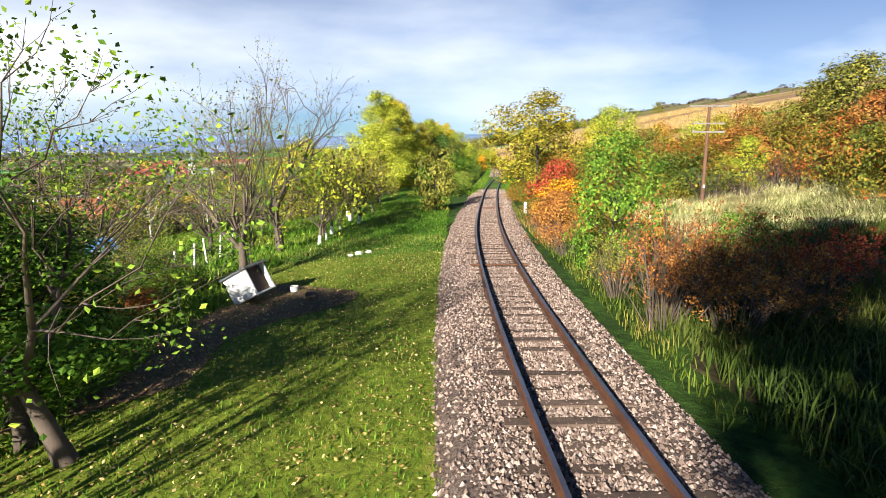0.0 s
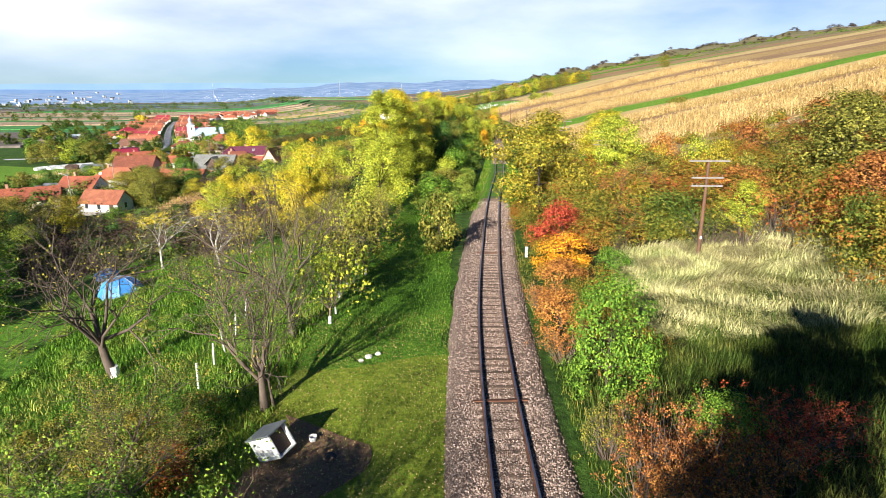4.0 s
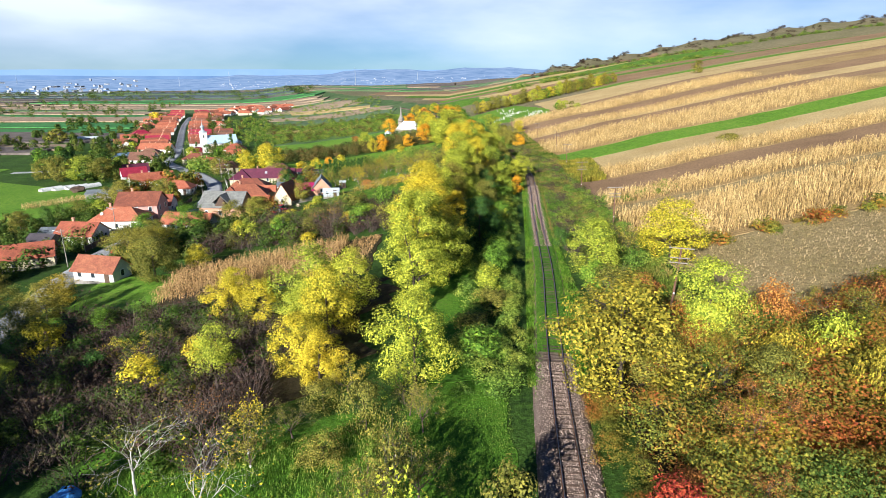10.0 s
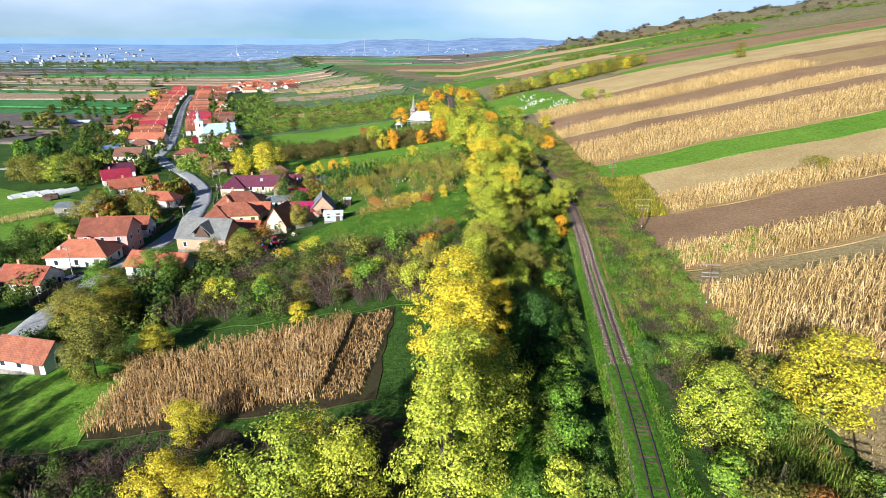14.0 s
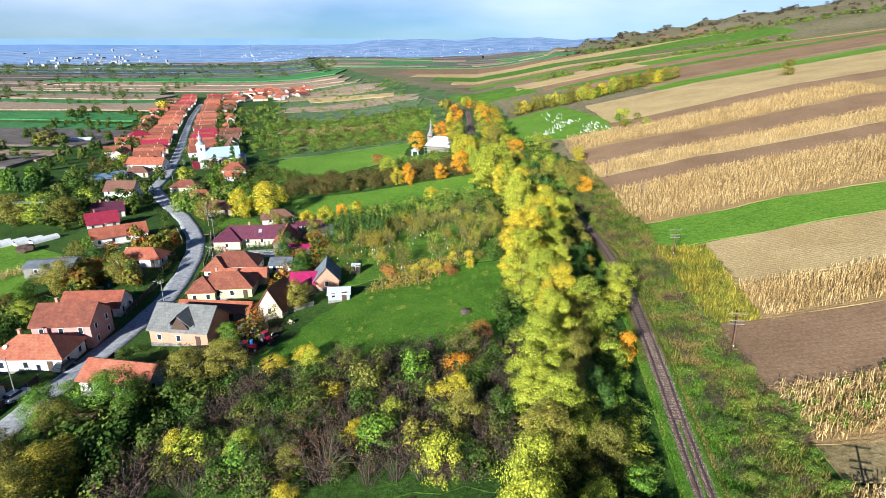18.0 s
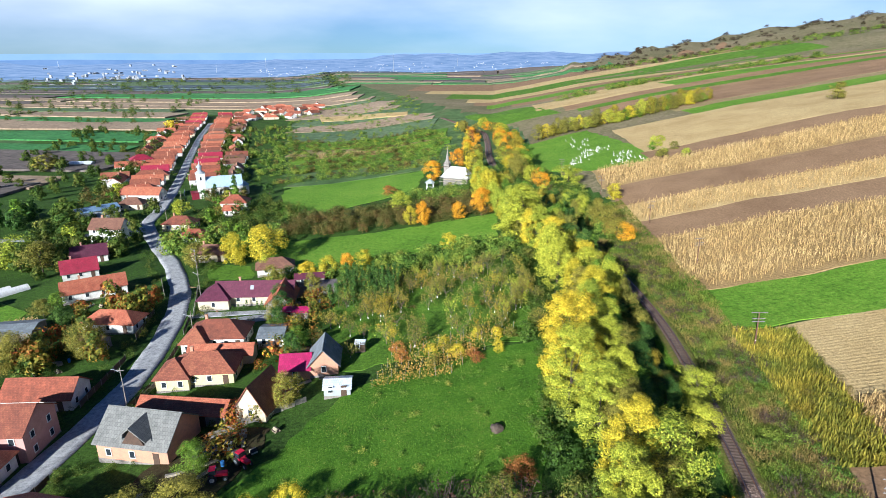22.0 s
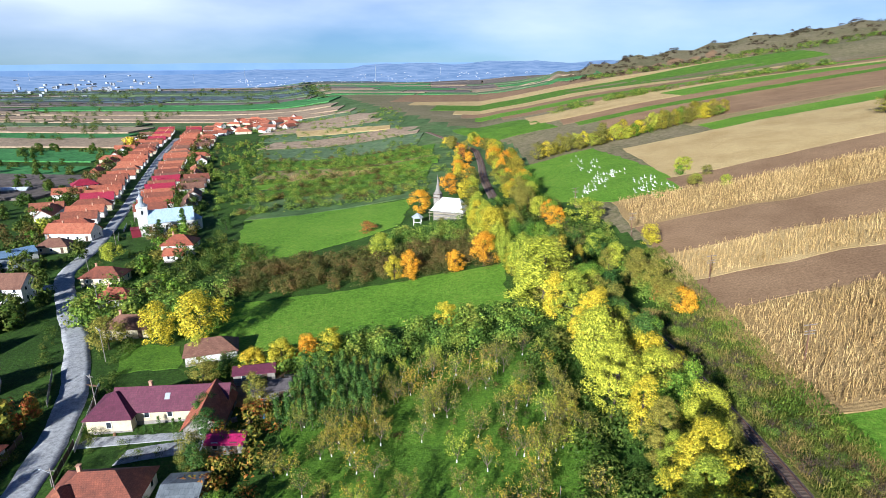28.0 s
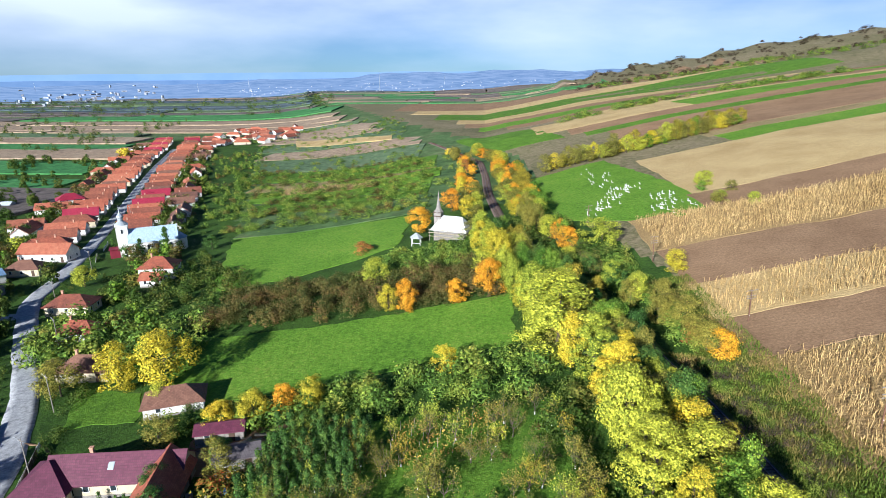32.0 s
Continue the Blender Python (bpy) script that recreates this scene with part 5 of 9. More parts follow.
plant("fruit_tree", "lime", -6.4, 29.5, 5.0, 4.0)
plant("bare_tree", "olive", -16.8, 26.4, 9.4, 8.0)
plant("bare_tree", "olive", -13.5, 33.0, 6.5, 6.0)
plant("fruit_tree", "olive", -6.6, 34.0, 5.2, 4.4)
plant("fruit_tree", "olive", -5.6, 38.5, 5.4, 4.2)
plant("fruit_tree", "lime", -6.8, 42.0, 5.6, 4.4)
plant("fruit_tree", "olive", -7.6, 46.0, 5.5, 4.2)
plant("small", "olive", -0.4, 43.2, 5.0, 3.2)
plant("birch", "olive", -26.0, 50.5, 6.4, 4.6, lean=8)
plant("birch", "yellow", -18.8, 46.0, 6.0, 4.0, lean=12)
plant("bare_tree", "rust", -23.0, 55.0, 6.0, 6.0)
plant("near_bush", "green", 6.3, 20.4, 5.1, 4.2)
plant("near_shrub", "rust", 5.5, 13.4, 2.3, 2.4)
plant("near_shrub", "rust", 6.3, 14.8, 2.9, 2.8)
plant("near_shrub", "rust", 7.5, 14.6, 2.6, 2.6)
plant("near_shrub", "rust", 6.8, 12.6, 2.0, 2.8)
plant("near_bush", "green", 8.6, 16.0, 2.9, 2.6)
plant("near_shrub", "rust", 9.4, 15.0, 2.2, 2.6)
plant("near_shrub", "red", 10.4, 15.6, 2.4, 3.0)
plant("near_shrub", "rust", 8.2, 13.2, 1.7, 2.6)
plant("near_shrub", "red", 12.2, 16.6, 1.9, 2.8)
plant("near_shrub", "olive", 5.3, 16.6, 1.8, 2.4)
plant("near_shrub", "rust", 5.2, 23.6, 1.6, 2.2)
plant("near_shrub", "rust", 5.4, 30.0, 1.7, 2.2)
plant("bush", "rust", 5.7, 26.8, 2.4, 3.2)
plant("bush", "rust", 7.0, 33.0, 2.2, 3.4)
plant("bush", "orange", 8.2, 37.8, 2.8, 4.0)
plant("bush", "red", 9.1, 43.0, 4.0, 4.6)
plant("bush", "rust", 10.6, 45.5, 3.0, 4.0)
plant("bush", "green", 11.0, 36.5, 2.0, 2.6)
plant("broad", "golden", 9.8, 58.5, 10.4, 10.8)
plant("broad", "lime", 19.8, 66.0, 9.2, 7.2)
plant("broad", "yellow", 26.0, 93.0, 9.0, 9.6)
plant("broad", "lime", 15.2, 90.0, 7.8, 7.6)
plant("bush", "dark", 12.9, 104.0, 3.0, 2.8)
plant("bush", "olive", 14.6, 79.5, 4.6, 6.0)
plant("bush", "rust", 18.0, 80.0, 3.6, 5.0)
plant("small", "green", 13.2, 83.6, 4.2, 3.4)
plant("twiggy", "olive", 15.6, 82.0, 4.5, 5.0)
plant("fruit_tree", "olive", 21.0, 97.0, 5.0, 4.8)
plant("broad", "olive", 36.0, 52.0, 8.0, 9.0)
plant("broad", "olive", 31.0, 44.0, 8.5, 8.5)
plant("half_bare", "olive", 40.0, 40.0, 8.0, 8.0)
plant("bush", "red", 26.0, 50.0, 3.4, 4.2)
plant("bush", "red", 30.5, 57.0, 3.0, 4.6)
plant("half_bare", "olive", 34.5, 62.0, 6.0, 8.0)
plant("broad", "yellow", 16.5, 50.0, 4.5, 6.0)
plant("broad", "rust", 23.5, 45.0, 5.0, 6.0)
plant("broad", "rust", 28.0, 37.0, 5.6, 6.0)
plant("broad", "olive", 34.0, 31.0, 6.0, 6.5)

# unseen trees behind the start, placed for their shade on the tall grass and the lawn
for x, y, h, w in ((-5.6, -18.2, 14, 4.6), (-1.0, -18.0, 14, 4.6), (-0.6, -8.5, 14, 4.6), (-3.2, -12.2, 14, 5.0), (4.0, -3.6, 14, 5.0), (5.0, -16.0, 13, 5.0), (9.5, -9.0, 13, 5.0), (13.0, 0.0, 11, 5.0)):
    plant("stand_high", "dark", x, y, h, w)
plant("bare_tree", "olive", -7.1, 0.9, 10.2, 4.4, 30, 0)
plant("bare_tree", "olive", -8.4, 2.0, 9.0, 4.0, 140, 1)
# unseen trees left of view, added to shade the scrub slope
for x, y, h in ((-62, 47, 12), (-57, 39, 11), (-67, 56, 13), (-52, 43, 12), (-70, 66, 14), (-47, 36, 11), (-58, 54, 15), (-64, 63, 15), (-46, 40, 12), (-71, 73, 15)):
    plant("broad", "dark", x, y, h, 9.0)

# the tall yellow rows between path and rails
plant("broad", "lime", -7.0, 62.0, 8.6, 7.4)
plant("tall", "lime", -8.4, 81.0, 14.6, 8.6)
plant("tall", "lime", -8.0, 88.0, 14.2, 9.0)
plant("tall", "yellow", -7.6, 95.5, 15.0, 9.6)
plant("tall", "yellow", -8.2, 103.5, 15.6, 9.6)
plant("broad", "lime", -4.4, 92.0, 9.0, 7.0)
for tone, x, y, h, w in (("lime", -21.8, 84.0, 9.2, 9.2), ("lime", -16.8, 83.6, 8.2, 7.2), ("yellow", -17.0, 73.0, 9.0, 6.6), ("lime", -20.0, 75.5, 7.0, 5.6), ("yellow", -18.6, 66.8, 6.4, 5.4),
                         ("yellow", -15.8, 63.8, 5.6, 4.6), ("yellow", -32.8, 85.0, 6.4, 5.8), ("yellow", -27.8, 83.2, 6.0, 5.4), ("yellow", -36.2, 96.0, 5.0, 5.0)):
    plant("broad", tone, x, y, h, w)
plant("broad", "lime", -27.0, 67.2, 6.4, 4.8)
plant("bush", "yellow", -28.2, 64.2, 1.6, 1.6)
plant("broad", "green", -51.0, 87.0, 4.2, 4.2)
belt = random.Random(5)
y = 64.0
while y < 345:
    x = float(line_x(y))
    if y > 104:
        tone = belt.choice(("lime", "lime", "yellow", "lime", "yellow", "olive"))
        h = belt.uniform(9.5, 14.5) if y < 235 else belt.uniform(9, 14)
        plant("tall" if belt.random() < 0.65 else "broad", tone, x - 16 + belt.uniform(-2.2, 2.2), y, h, h * belt.uniform(0.5, 0.62))
    tone = belt.choice(("green", "lime", "green", "lime", "green", "olive") if y < 172 else ("olive", "green", "golden", "dark", "olive"))
    low = y < 255
    plant("small" if y < 172 or belt.random() < 0.4 else "broad", tone, x - (6.4 if y < 172 else 5.2) - belt.uniform(0, 2.0), y + 1, (belt.uniform(2.6, 5.0) if y < 172 else belt.uniform(3.5, 6.5) if y < 206 else belt.uniform(6.0, 8.5)) if low else belt.uniform(6.5, 10.5), belt.uniform(3.2, 4.8))
    if 206 < y < 262:
        h = belt.uniform(7.5, 10.0)
        plant("broad", belt.choice(("lime", "lime", "yellow", "green", "olive")), x - 8.2 - belt.uniform(0, 1.5), y + 3, h, h * belt.uniform(0.62, 0.8))
    if y > 100 and belt.random() < 0.75:
        plant("broad", belt.choice(("green", "dark", "olive", "lime")), x - 11 + belt.uniform(-1.5, 1.5), y + 3, belt.uniform(6, 9.5), belt.uniform(5, 7))
    if y > 262 and belt.random() < 0.8:
        plant("broad" if belt.random() < 0.6 else "half_bare", belt.choice(("olive", "olive", "lime", "green")), x + 6.5 + belt.uniform(0, 5), y, belt.uniform(4.0, 8.0), belt.uniform(4.5, 7))
    y += belt.uniform(4.2, 6.2)
plant("tall", "yellow", -3.0, 183.0, 17.5, 11.0)
plant("tall", "lime", -3.2, 176.0, 15.5, 9.5)
plant("tall", "lime", -0.5, 168.0, 13.0, 9.0)
plant("broad", "lime", 5.0, 158.0, 11.0, 9.0)
plant("broad", "lime", 12.0, 168.0, 6.0, 6.0)
plant("bush", "orange", 11.0, 152.5, 4.0, 3.8)
plant("bush", "yellow", 9.4, 149.5, 3.0, 3.0)
plant("broad", "lime", 14.5, 177.0, 6.0, 6.5)
plant("tall", "lime", -7.0, 263.0, 17.5, 16.0)
plant("tall", "lime", -8.5, 272.0, 14.5, 12.0)
plant("broad", "lime", -0.7, 238.0, 11.0, 10.0)
plant("broad", "lime", 6.0, 226.0, 9.0, 9.0)
plant("broad", "yellow", 27.0, 303.0, 6.0, 6.0)
plant("broad", "lime", 14.0, 330.0, 9.0, 12.0)
plant("bush", "orange", 22.0, 262.0, 5.0, 6.5)
plant("bush", "rust", 19.0, 268.0, 4.0, 5.0)

# the belt round the wooden church and the hedge below it
plant("broad", "orange", -44.0, 363.0, 9.6, 9.0)
plant("broad", "orange", -19.6, 297.0, 9.8, 7.8)
plant("broad", "orange", -40.0, 294.4, 8.4, 5.8)
plant("broad", "orange", -27.4, 295.6, 6.4, 5.8)
plant("broad", "yellow", -44.5, 296.0, 7.0, 6.0)
plant("broad", "lime", -51.0, 314.0, 8.6, 8.2)
plant("broad", "orange", -34.0, 392.0, 9.6, 8.4)
plant("broad", "yellow", -27.0, 378.0, 9.0, 6.5)
plant("broad", "lime", -23.5, 381.0, 9.0, 6.5)
plant("broad", "olive", -6.0, 352.0, 9.0, 8.0)
plant("broad", "lime", -21.0, 312.0, 8.0, 9.0)
plant("broad", "lime", -12.0, 318.0, 9.0, 10.0)
plant("bush", "rust", -62.0, 348.0, 4.0, 7.0)
plant("bush", "olive", -34.0, 340.0, 3.6, 3.0)
for k in range(26):
    y = 352 + k * 8.4
    x = float(line_x(y))
    plant("broad", belt.choice(("olive", "yellow", "orange", "lime", "olive")), x + 8 + belt.uniform(-2, 5), y, belt.uniform(6, 10), belt.uniform(6, 9))
    if k > 4:
        plant("broad", belt.choice(("olive", "rust", "yellow", "orange", "olive")), x - 9 + belt.uniform(-5, 2), y + 3, belt.uniform(5, 9), belt.uniform(5, 8))
for k in range(20):
    plant("broad", belt.choice(("olive", "lime", "yellow", "green", "olive")), 22 + k * 5.0 + belt.uniform(-2, 2), 466 + k * 1.4 + belt.uniform(-3, 3), belt.uniform(5, 10), belt.uniform(6, 9))
for k in range(8):
    plant("bush", belt.choice(("green", "olive", "lime")), 58 + belt.uniform(-3, 6), 345 + k * 6, belt.uniform(2.5, 5), belt.uniform(4, 6.5))
plant("bush", "olive", 71.0, 176.0, 3.4, 7.0)
plant("broad", "olive", 151.0, 406.0, 8.5, 8.5)
plant("broad", "olive", 116.0, 520.0, 6, 9)

# olive saplings and bushes along the orchard edge
edge = random.Random(12)
for k in range(12):
    yy = 31 + k * 2.6
    plant(edge.choice(("half_bare", "fruit_tree", "half_bare", "fruit_tree")), edge.choice(("olive", "olive", "lime", "olive")), -6.4 - 0.03 * (yy - 30) + edge.uniform(-2.4, 1.4), yy, edge.uniform(2.6, 5.4), edge.uniform(2.2, 3.8))
for k in range(8):
    plant(edge.choice(("fruit_tree", "bush", "half_bare")), edge.choice(("olive", "olive", "olive", "yellow")), -10 - edge.uniform(0, 12), 52 + edge.uniform(0, 10), edge.uniform(2.5, 5.0), edge.uniform(2.6, 4.2))
for k in range(22):
    plant(edge.choice(("broad", "half_bare", "bush", "small")), edge.choice(("olive", "yellow", "lime", "olive", "green")), edge.uniform(-58, -2), edge.uniform(128, 158), edge.uniform(3.5, 7.0), edge.uniform(3.5, 6.0))
for k in range(24):
    plant(edge.choice(("broad", "half_bare", "bush", "bush", "small")), edge.choice(("olive", "olive", "rust", "golden", "lime")), edge.uniform(12, 46), edge.uniform(42, 68), edge.uniform(3.8, 6.8), edge.uniform(3.4, 5.4))
for k in range(14):
    plant(edge.choice(("half_bare", "half_bare", "bush", "bare_tree", "small")), edge.choice(("olive", "olive", "dark", "yellow", "rust", "dark")), edge.uniform(-58, -16), edge.uniform(60, 94), edge.uniform(2.8, 5.6), edge.uniform(2.8, 5.0))
# dark garden trees on the low side of the street and behind the houses
for k in range(60):
    yy = edge.uniform(96, 330)
    sx = float(np.interp(yy, [q[1] for q in STREET], [q[0] for q in STREET]))
    tx = sx - 34 - edge.uniform(0, 40)
    if not (tx < -112 and 150 < yy < 300):
        plant("far" if yy > 200 else "broad", edge.choice(("dark", "dark", "olive", "green")), tx, yy, edge.uniform(5.0, 9.0), edge.uniform(5.0, 8.5))
# trees round the yards and along the street
for k in range(46):
    yy = edge.uniform(150, 372)
    sx = float(np.interp(yy, [q[1] for q in STREET], [q[0] for q in STREET]))
    side = edge.choice((-1, 1, 1))
    plant("far" if yy > 260 else "broad", edge.choice(("dark", "olive", "dark", "green", "lime")), sx + side * edge.uniform(26, 38), yy, edge.uniform(4.0, 7.5), edge.uniform(4.0, 6.5))
# trees that close over the rails below the cemetery
for k in range(22):
    yy = 196 + k * 5.2
    xx = float(line_x(yy))
    if yy > 236:
        plant("broad", edge.choice(("green", "olive", "lime", "dark")), xx - 6.6 - edge.uniform(0, 2.5), yy, edge.uniform(6.0, 10.5), edge.uniform(5.0, 7.5))
    if k % 2 and yy > 266:
        plant("broad", edge.choice(("green", "dark", "olive")), xx + 5.4 + edge.uniform(0, 2.5), yy + 2, edge.uniform(4.0, 7.5), edge.uniform(4.5, 6.5))

# hedges between the plots and fields of the plain
for k, (xa, xb, yh) in enumerate(hedge_lines):
    if yh < 1500:
        run = xb - xa
        thicket("hedge", ((xa, yh - 4), (xb, yh - 3), (xb, yh + 1), (xa, yh)), int(min(60, run / (3.2 if yh < 880 and xa > -420 else 5))), "far" if yh > 700 else "low", (1.2, 3.4), SCRUB_DARK if k % 2 else SCRUB_GREEN, "hedge of bushes between plots of the plain", 300 + k, 1.2, 0.4 if yh > 600 else 0.6)

# gardens and the village
plant("broad", "yellow", -95.8, 264.2, 10.4, 9.0)
plant("broad", "yellow", -86.0, 265.0, 12.4, 12.0)
plant("broad", "olive", -107.0, 262.0, 8.0, 9.0)
plant("broad", "yellow", -67.0, 249.0, 6.0, 6.0)
plant("broad", "yellow", -62.0, 251.5, 6.4, 6.0)
plant("broad", "orange", -57.0, 253.5, 6.0, 5.0)
plant("broad", "yellow", -52.5, 255.0, 6.4, 6.0)
plant("broad", "yellow", -28.0, 262.0, 6.2, 4.6)
plant("broad", "dark", -127.0, 372.0, 6, 6)
plant("fir", "dark", -142.0, 366.0, 11.5, 6.5)
plant("fir", "dark", -150.0, 362.0, 8.0, 5.0)
plant("small", "dark", -154.0, 360.0, 6.0, 5.0)
plant("fir", "dark", -164.0, 367.0, 7.0, 4.0)
plant("broad", "lime", -150.0, 330.0, 7.0, 8.0)
plant("broad", "olive", -103.0, 206.0, 8.0, 9.0)
plant("broad", "olive", -113.0, 199.0, 9.0, 10.0)
plant("broad", "olive", -60.0, 155.5, 7.0, 8.0)
plant("broad", "olive", -54.0, 158.0, 7.0, 8.0)
plant("bush", "yellow", -46.0, 158.5, 2.6, 5.0)
plant("bush", "yellow", -40.5, 160.0, 3.4, 4.6)
plant("bush", "rust", -11.0, 163.0, 3.4, 4.4)
plant("bush", "orange", -14.0, 150.5, 4.0, 5.0)
plant("bush", "yellow", -33.0, 126.0, 2.6, 4.0)
plant("bare_tree", "rust", -29.0, 130.0, 9.0, 8.0)
plant("bare_tree", "olive", -38.0, 133.0, 7.0, 7.0)
plant("broad", "olive", -57.0, 112.0, 8.5, 9.0)
plant("broad", "olive", -66.0, 125.0, 8.0, 8.0)
plant("broad", "yellow", -52.0, 118.0, 5.0, 5.0)
plant("broad", "olive", -78.0, 101.0, 7.0, 8.0)
plant("broad", "green", -62.0, 88.0, 4.0, 3.0)
plant("broad", "green", -50.0, 58.0, 9.0, 10.0)
plant("broad", "green", -36.0, 40.0, 8.0, 9.0)
plant("broad", "lime", -54.0, 72.0, 5.0, 5.0)
for k in range(54):
    plant("young_fir", "dark", -54.5 + (k % 9) * 1.9 + belt.uniform(-0.4, 0.4), 229 + (k // 9) * 3.0 + belt.uniform(-0.5, 0.5), belt.uniform(4.6, 6.8), belt.uniform(2.0, 2.8))
thicket("village_trees", ((-182, 270), (-136, 270), (-164, 335), (-205, 335)), 30, "far", (4, 8.5), SCRUB_DARK, "trees in the gardens behind the houses", 41, 0.9, category="trees")
thicket("village_trees", ((-300, 340), (-200, 340), (-330, 640), (-420, 640)), 90, "far", (4, 8), SCRUB_DARK, "trees in the gardens behind the houses", 42, 0.9, category="trees")
thicket("village_trees", ((-165, 396), (-120, 396), (-230, 700), (-275, 640)), 46, "far", (3, 5.5), SCRUB_GREEN, "trees in the gardens behind the houses", 43, 0.9, category="trees")
thicket("village_trees", ((-130, 150), (-101, 150), (-108, 198), (-136, 195)), 26, "low", (2.0, 4.0), SCRUB_DARK, "trees in the gardens beside the street", 44, 0.85, category="trees")
thicket("village_trees", ((-58, 168), (-50, 168), (-56, 236), (-66, 240)), 26, "low", (2, 4.5), SCRUB, "shrubs between the yards", 45, 1.0, category="shrubs")
plant("broad", "olive", -179, 262, 11, 14)
plant("broad", "lime", -168, 263, 11, 13)
plant("broad", "olive", -157, 259, 10, 12)
plant("broad", "olive", -190, 268, 9, 11)
for kind, colour, x, y, h, w in (("broad", "green", -66.5, 146.5, 8.5, 9.5), ("broad", "green", -76.5, 144.5, 7.5, 7.5), ("broad", "olive", -73.0, 141.5, 6.5, 7.0), ("bush", "green", -79.0, 153.0, 3.0, 4.5), ("broad", "olive", -75.0, 133.5, 7, 8.5), ("broad", "golden", -66.0, 131.5, 6.5, 8.5), ("broad", "olive", -71.0, 127.5, 7.5, 8.0), ("bush", "lime", -60.5, 136.5, 3.0, 3.0), ("broad", "olive", -66.0, 96.0, 6.5, 7.0), ("broad", "olive", -63.0, 88.0, 6.0, 6.5), ("broad", "golden", -69.0, 104.0, 5.5, 6.0), ("broad", "dark", -62.5, 80.0, 6.5, 7.0), ("broad", "olive", -62.0, 72.0, 6.0, 7.0)):
    plant(kind, colour, x, y, h, w)
plant("far", "yellow", -330, 640, 12, 13)
plant("far", "olive", -300, 440, 10, 15)

# orchard of small bare trees above the village
orchard = random.Random(8)
pts, _ = scatter(((-50, 198), (-4, 206), (-8, 246), (-55, 246)), 105, 4)
for x, y in pts:
    plant("fruit_tree" if orchard.random() < 0.88 else "half_bare", orchard.choice(("olive", "lime", "olive", "golden", "olive")), float(x), float(y), orchard.uniform(3.8, 6.2), orchard.uniform(2.8, 4.2))
pts, _ = scatter(((-30, 195), (-8, 196), (-8, 206), (-38, 203)), 14, 5)
for x, y in pts:
    plant("bush", orchard.choice(("olive", "yellow", "rust")), float(x), float(y), orchard.uniform(1.6, 2.6), orchard.uniform(2.4, 3.6))

# scrub
thicket("brown_scrub", ((-60, 56), (-22, 50), (-14, 92), (-62, 94)), 250, "twiggy", (1.8, 3.6), SCRUB_BROWN, "dense bare brown scrub on the slope", 1, 1.2)
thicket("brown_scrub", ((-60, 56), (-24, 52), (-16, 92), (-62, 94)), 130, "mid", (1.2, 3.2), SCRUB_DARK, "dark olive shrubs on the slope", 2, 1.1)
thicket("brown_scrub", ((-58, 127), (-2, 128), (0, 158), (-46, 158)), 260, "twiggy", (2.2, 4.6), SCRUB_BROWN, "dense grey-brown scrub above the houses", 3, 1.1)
# the dark leaf colour also stands for shade on these shrubs
thicket("olive_scrub", ((-56, 127), (0, 128), (2, 160), (-44, 156)), 110, "mid", (2.5, 4.6), SCRUB_DARK, "tangled olive shrubs above the houses, darkened for shade", 4, 1.0)
thicket("autumn_scrub", ((10, 44), (46, 34), (48, 68), (11, 68)), 150, "fine", (2.6, 5.0), SCRUB, "red, rust and yellow autumn scrub beside the line", 5, 1.1)
thicket("autumn_scrub", ((22, 24), (48, 14), (50, 44), (26, 42)), 70, "fine", (2.4, 5.0), SCRUB, "red, rust and olive autumn scrub on the bank", 6, 1.1)
thicket("autumn_scrub", ((5.4, 23), (9.0, 23), (11, 60), (7.0, 60)), 46, "fine", (0.8, 1.9), SCRUB, "low rust-coloured weeds beside the ballast", 7, 1.3)
thicket("dry_weeds", ((12, 66), (15, 66), (19, 130), (15, 130)), 90, "twiggy", (0.6, 1.6), SCRUB_BROWN, "dry brown weeds along the rails", 8, 1.3)
thicket("dry_weeds", ((20, 140), (27, 140), (31, 225), (24, 225)), 110, "mid", (0.4, 1.2), SCRUB_GREEN, "weeds and brambles along the rails", 9, 1.3)
thicket("green_undergrowth", ((-3, 58), (2.4, 58), (8, 130), (0, 130)), 130, "mid", (0.8, 2.2), SCRUB_GREEN, "green undergrowth beside the rails", 10, 1.3)
thicket("green_undergrowth", ((-2, 130), (9, 130), (13, 240), (0, 240)), 190, "mid", (0.8, 2.4), SCRUB_GREEN, "green undergrowth beneath the tall trees", 11, 1.3)
thicket("hedge", ((-96, 294), (-14, 296), (-18, 318), (-92, 318)), 190, "mid", (2.4, 5.4), SCRUB_OLIVE, "thick mixed autumn hedge below the church", 12, 1.1)
thicket("hedge", ((-62, 316), (-20, 316), (-22, 346), (-52, 338)), 90, "low", (2.0, 4.4), SCRUB_GREEN, "green and rust shrubs on the church slope", 13, 1.1)
thicket("hedge", ((-80, 244), (-10, 252), (-10, 268), (-78, 254)), 130, "low", (2.0, 4.2), SCRUB_GREEN, "ragged hedge along the meadow", 14, 1.1)
thicket("hedge", ((-132, 305), (-98, 300), (-96, 330), (-128, 372)), 70, "low", (2.2, 4.8), SCRUB_DARK, "overgrown garden trees near the church", 15, 1.0)
thicket("hedge", ((-128, 276), (-84, 270), (-92, 296), (-132, 300)), 90, "low", (3.0, 6.0), SCRUB_GREEN, "overgrown gardens beside the street", 16, 1.0)
thicket("gardens", ((-112, 95), (-88, 95), (-90, 150), (-118, 150)), 90, "low", (2.0, 5.0), SCRUB_DARK, "garden trees and bushes", 17, 1.0)
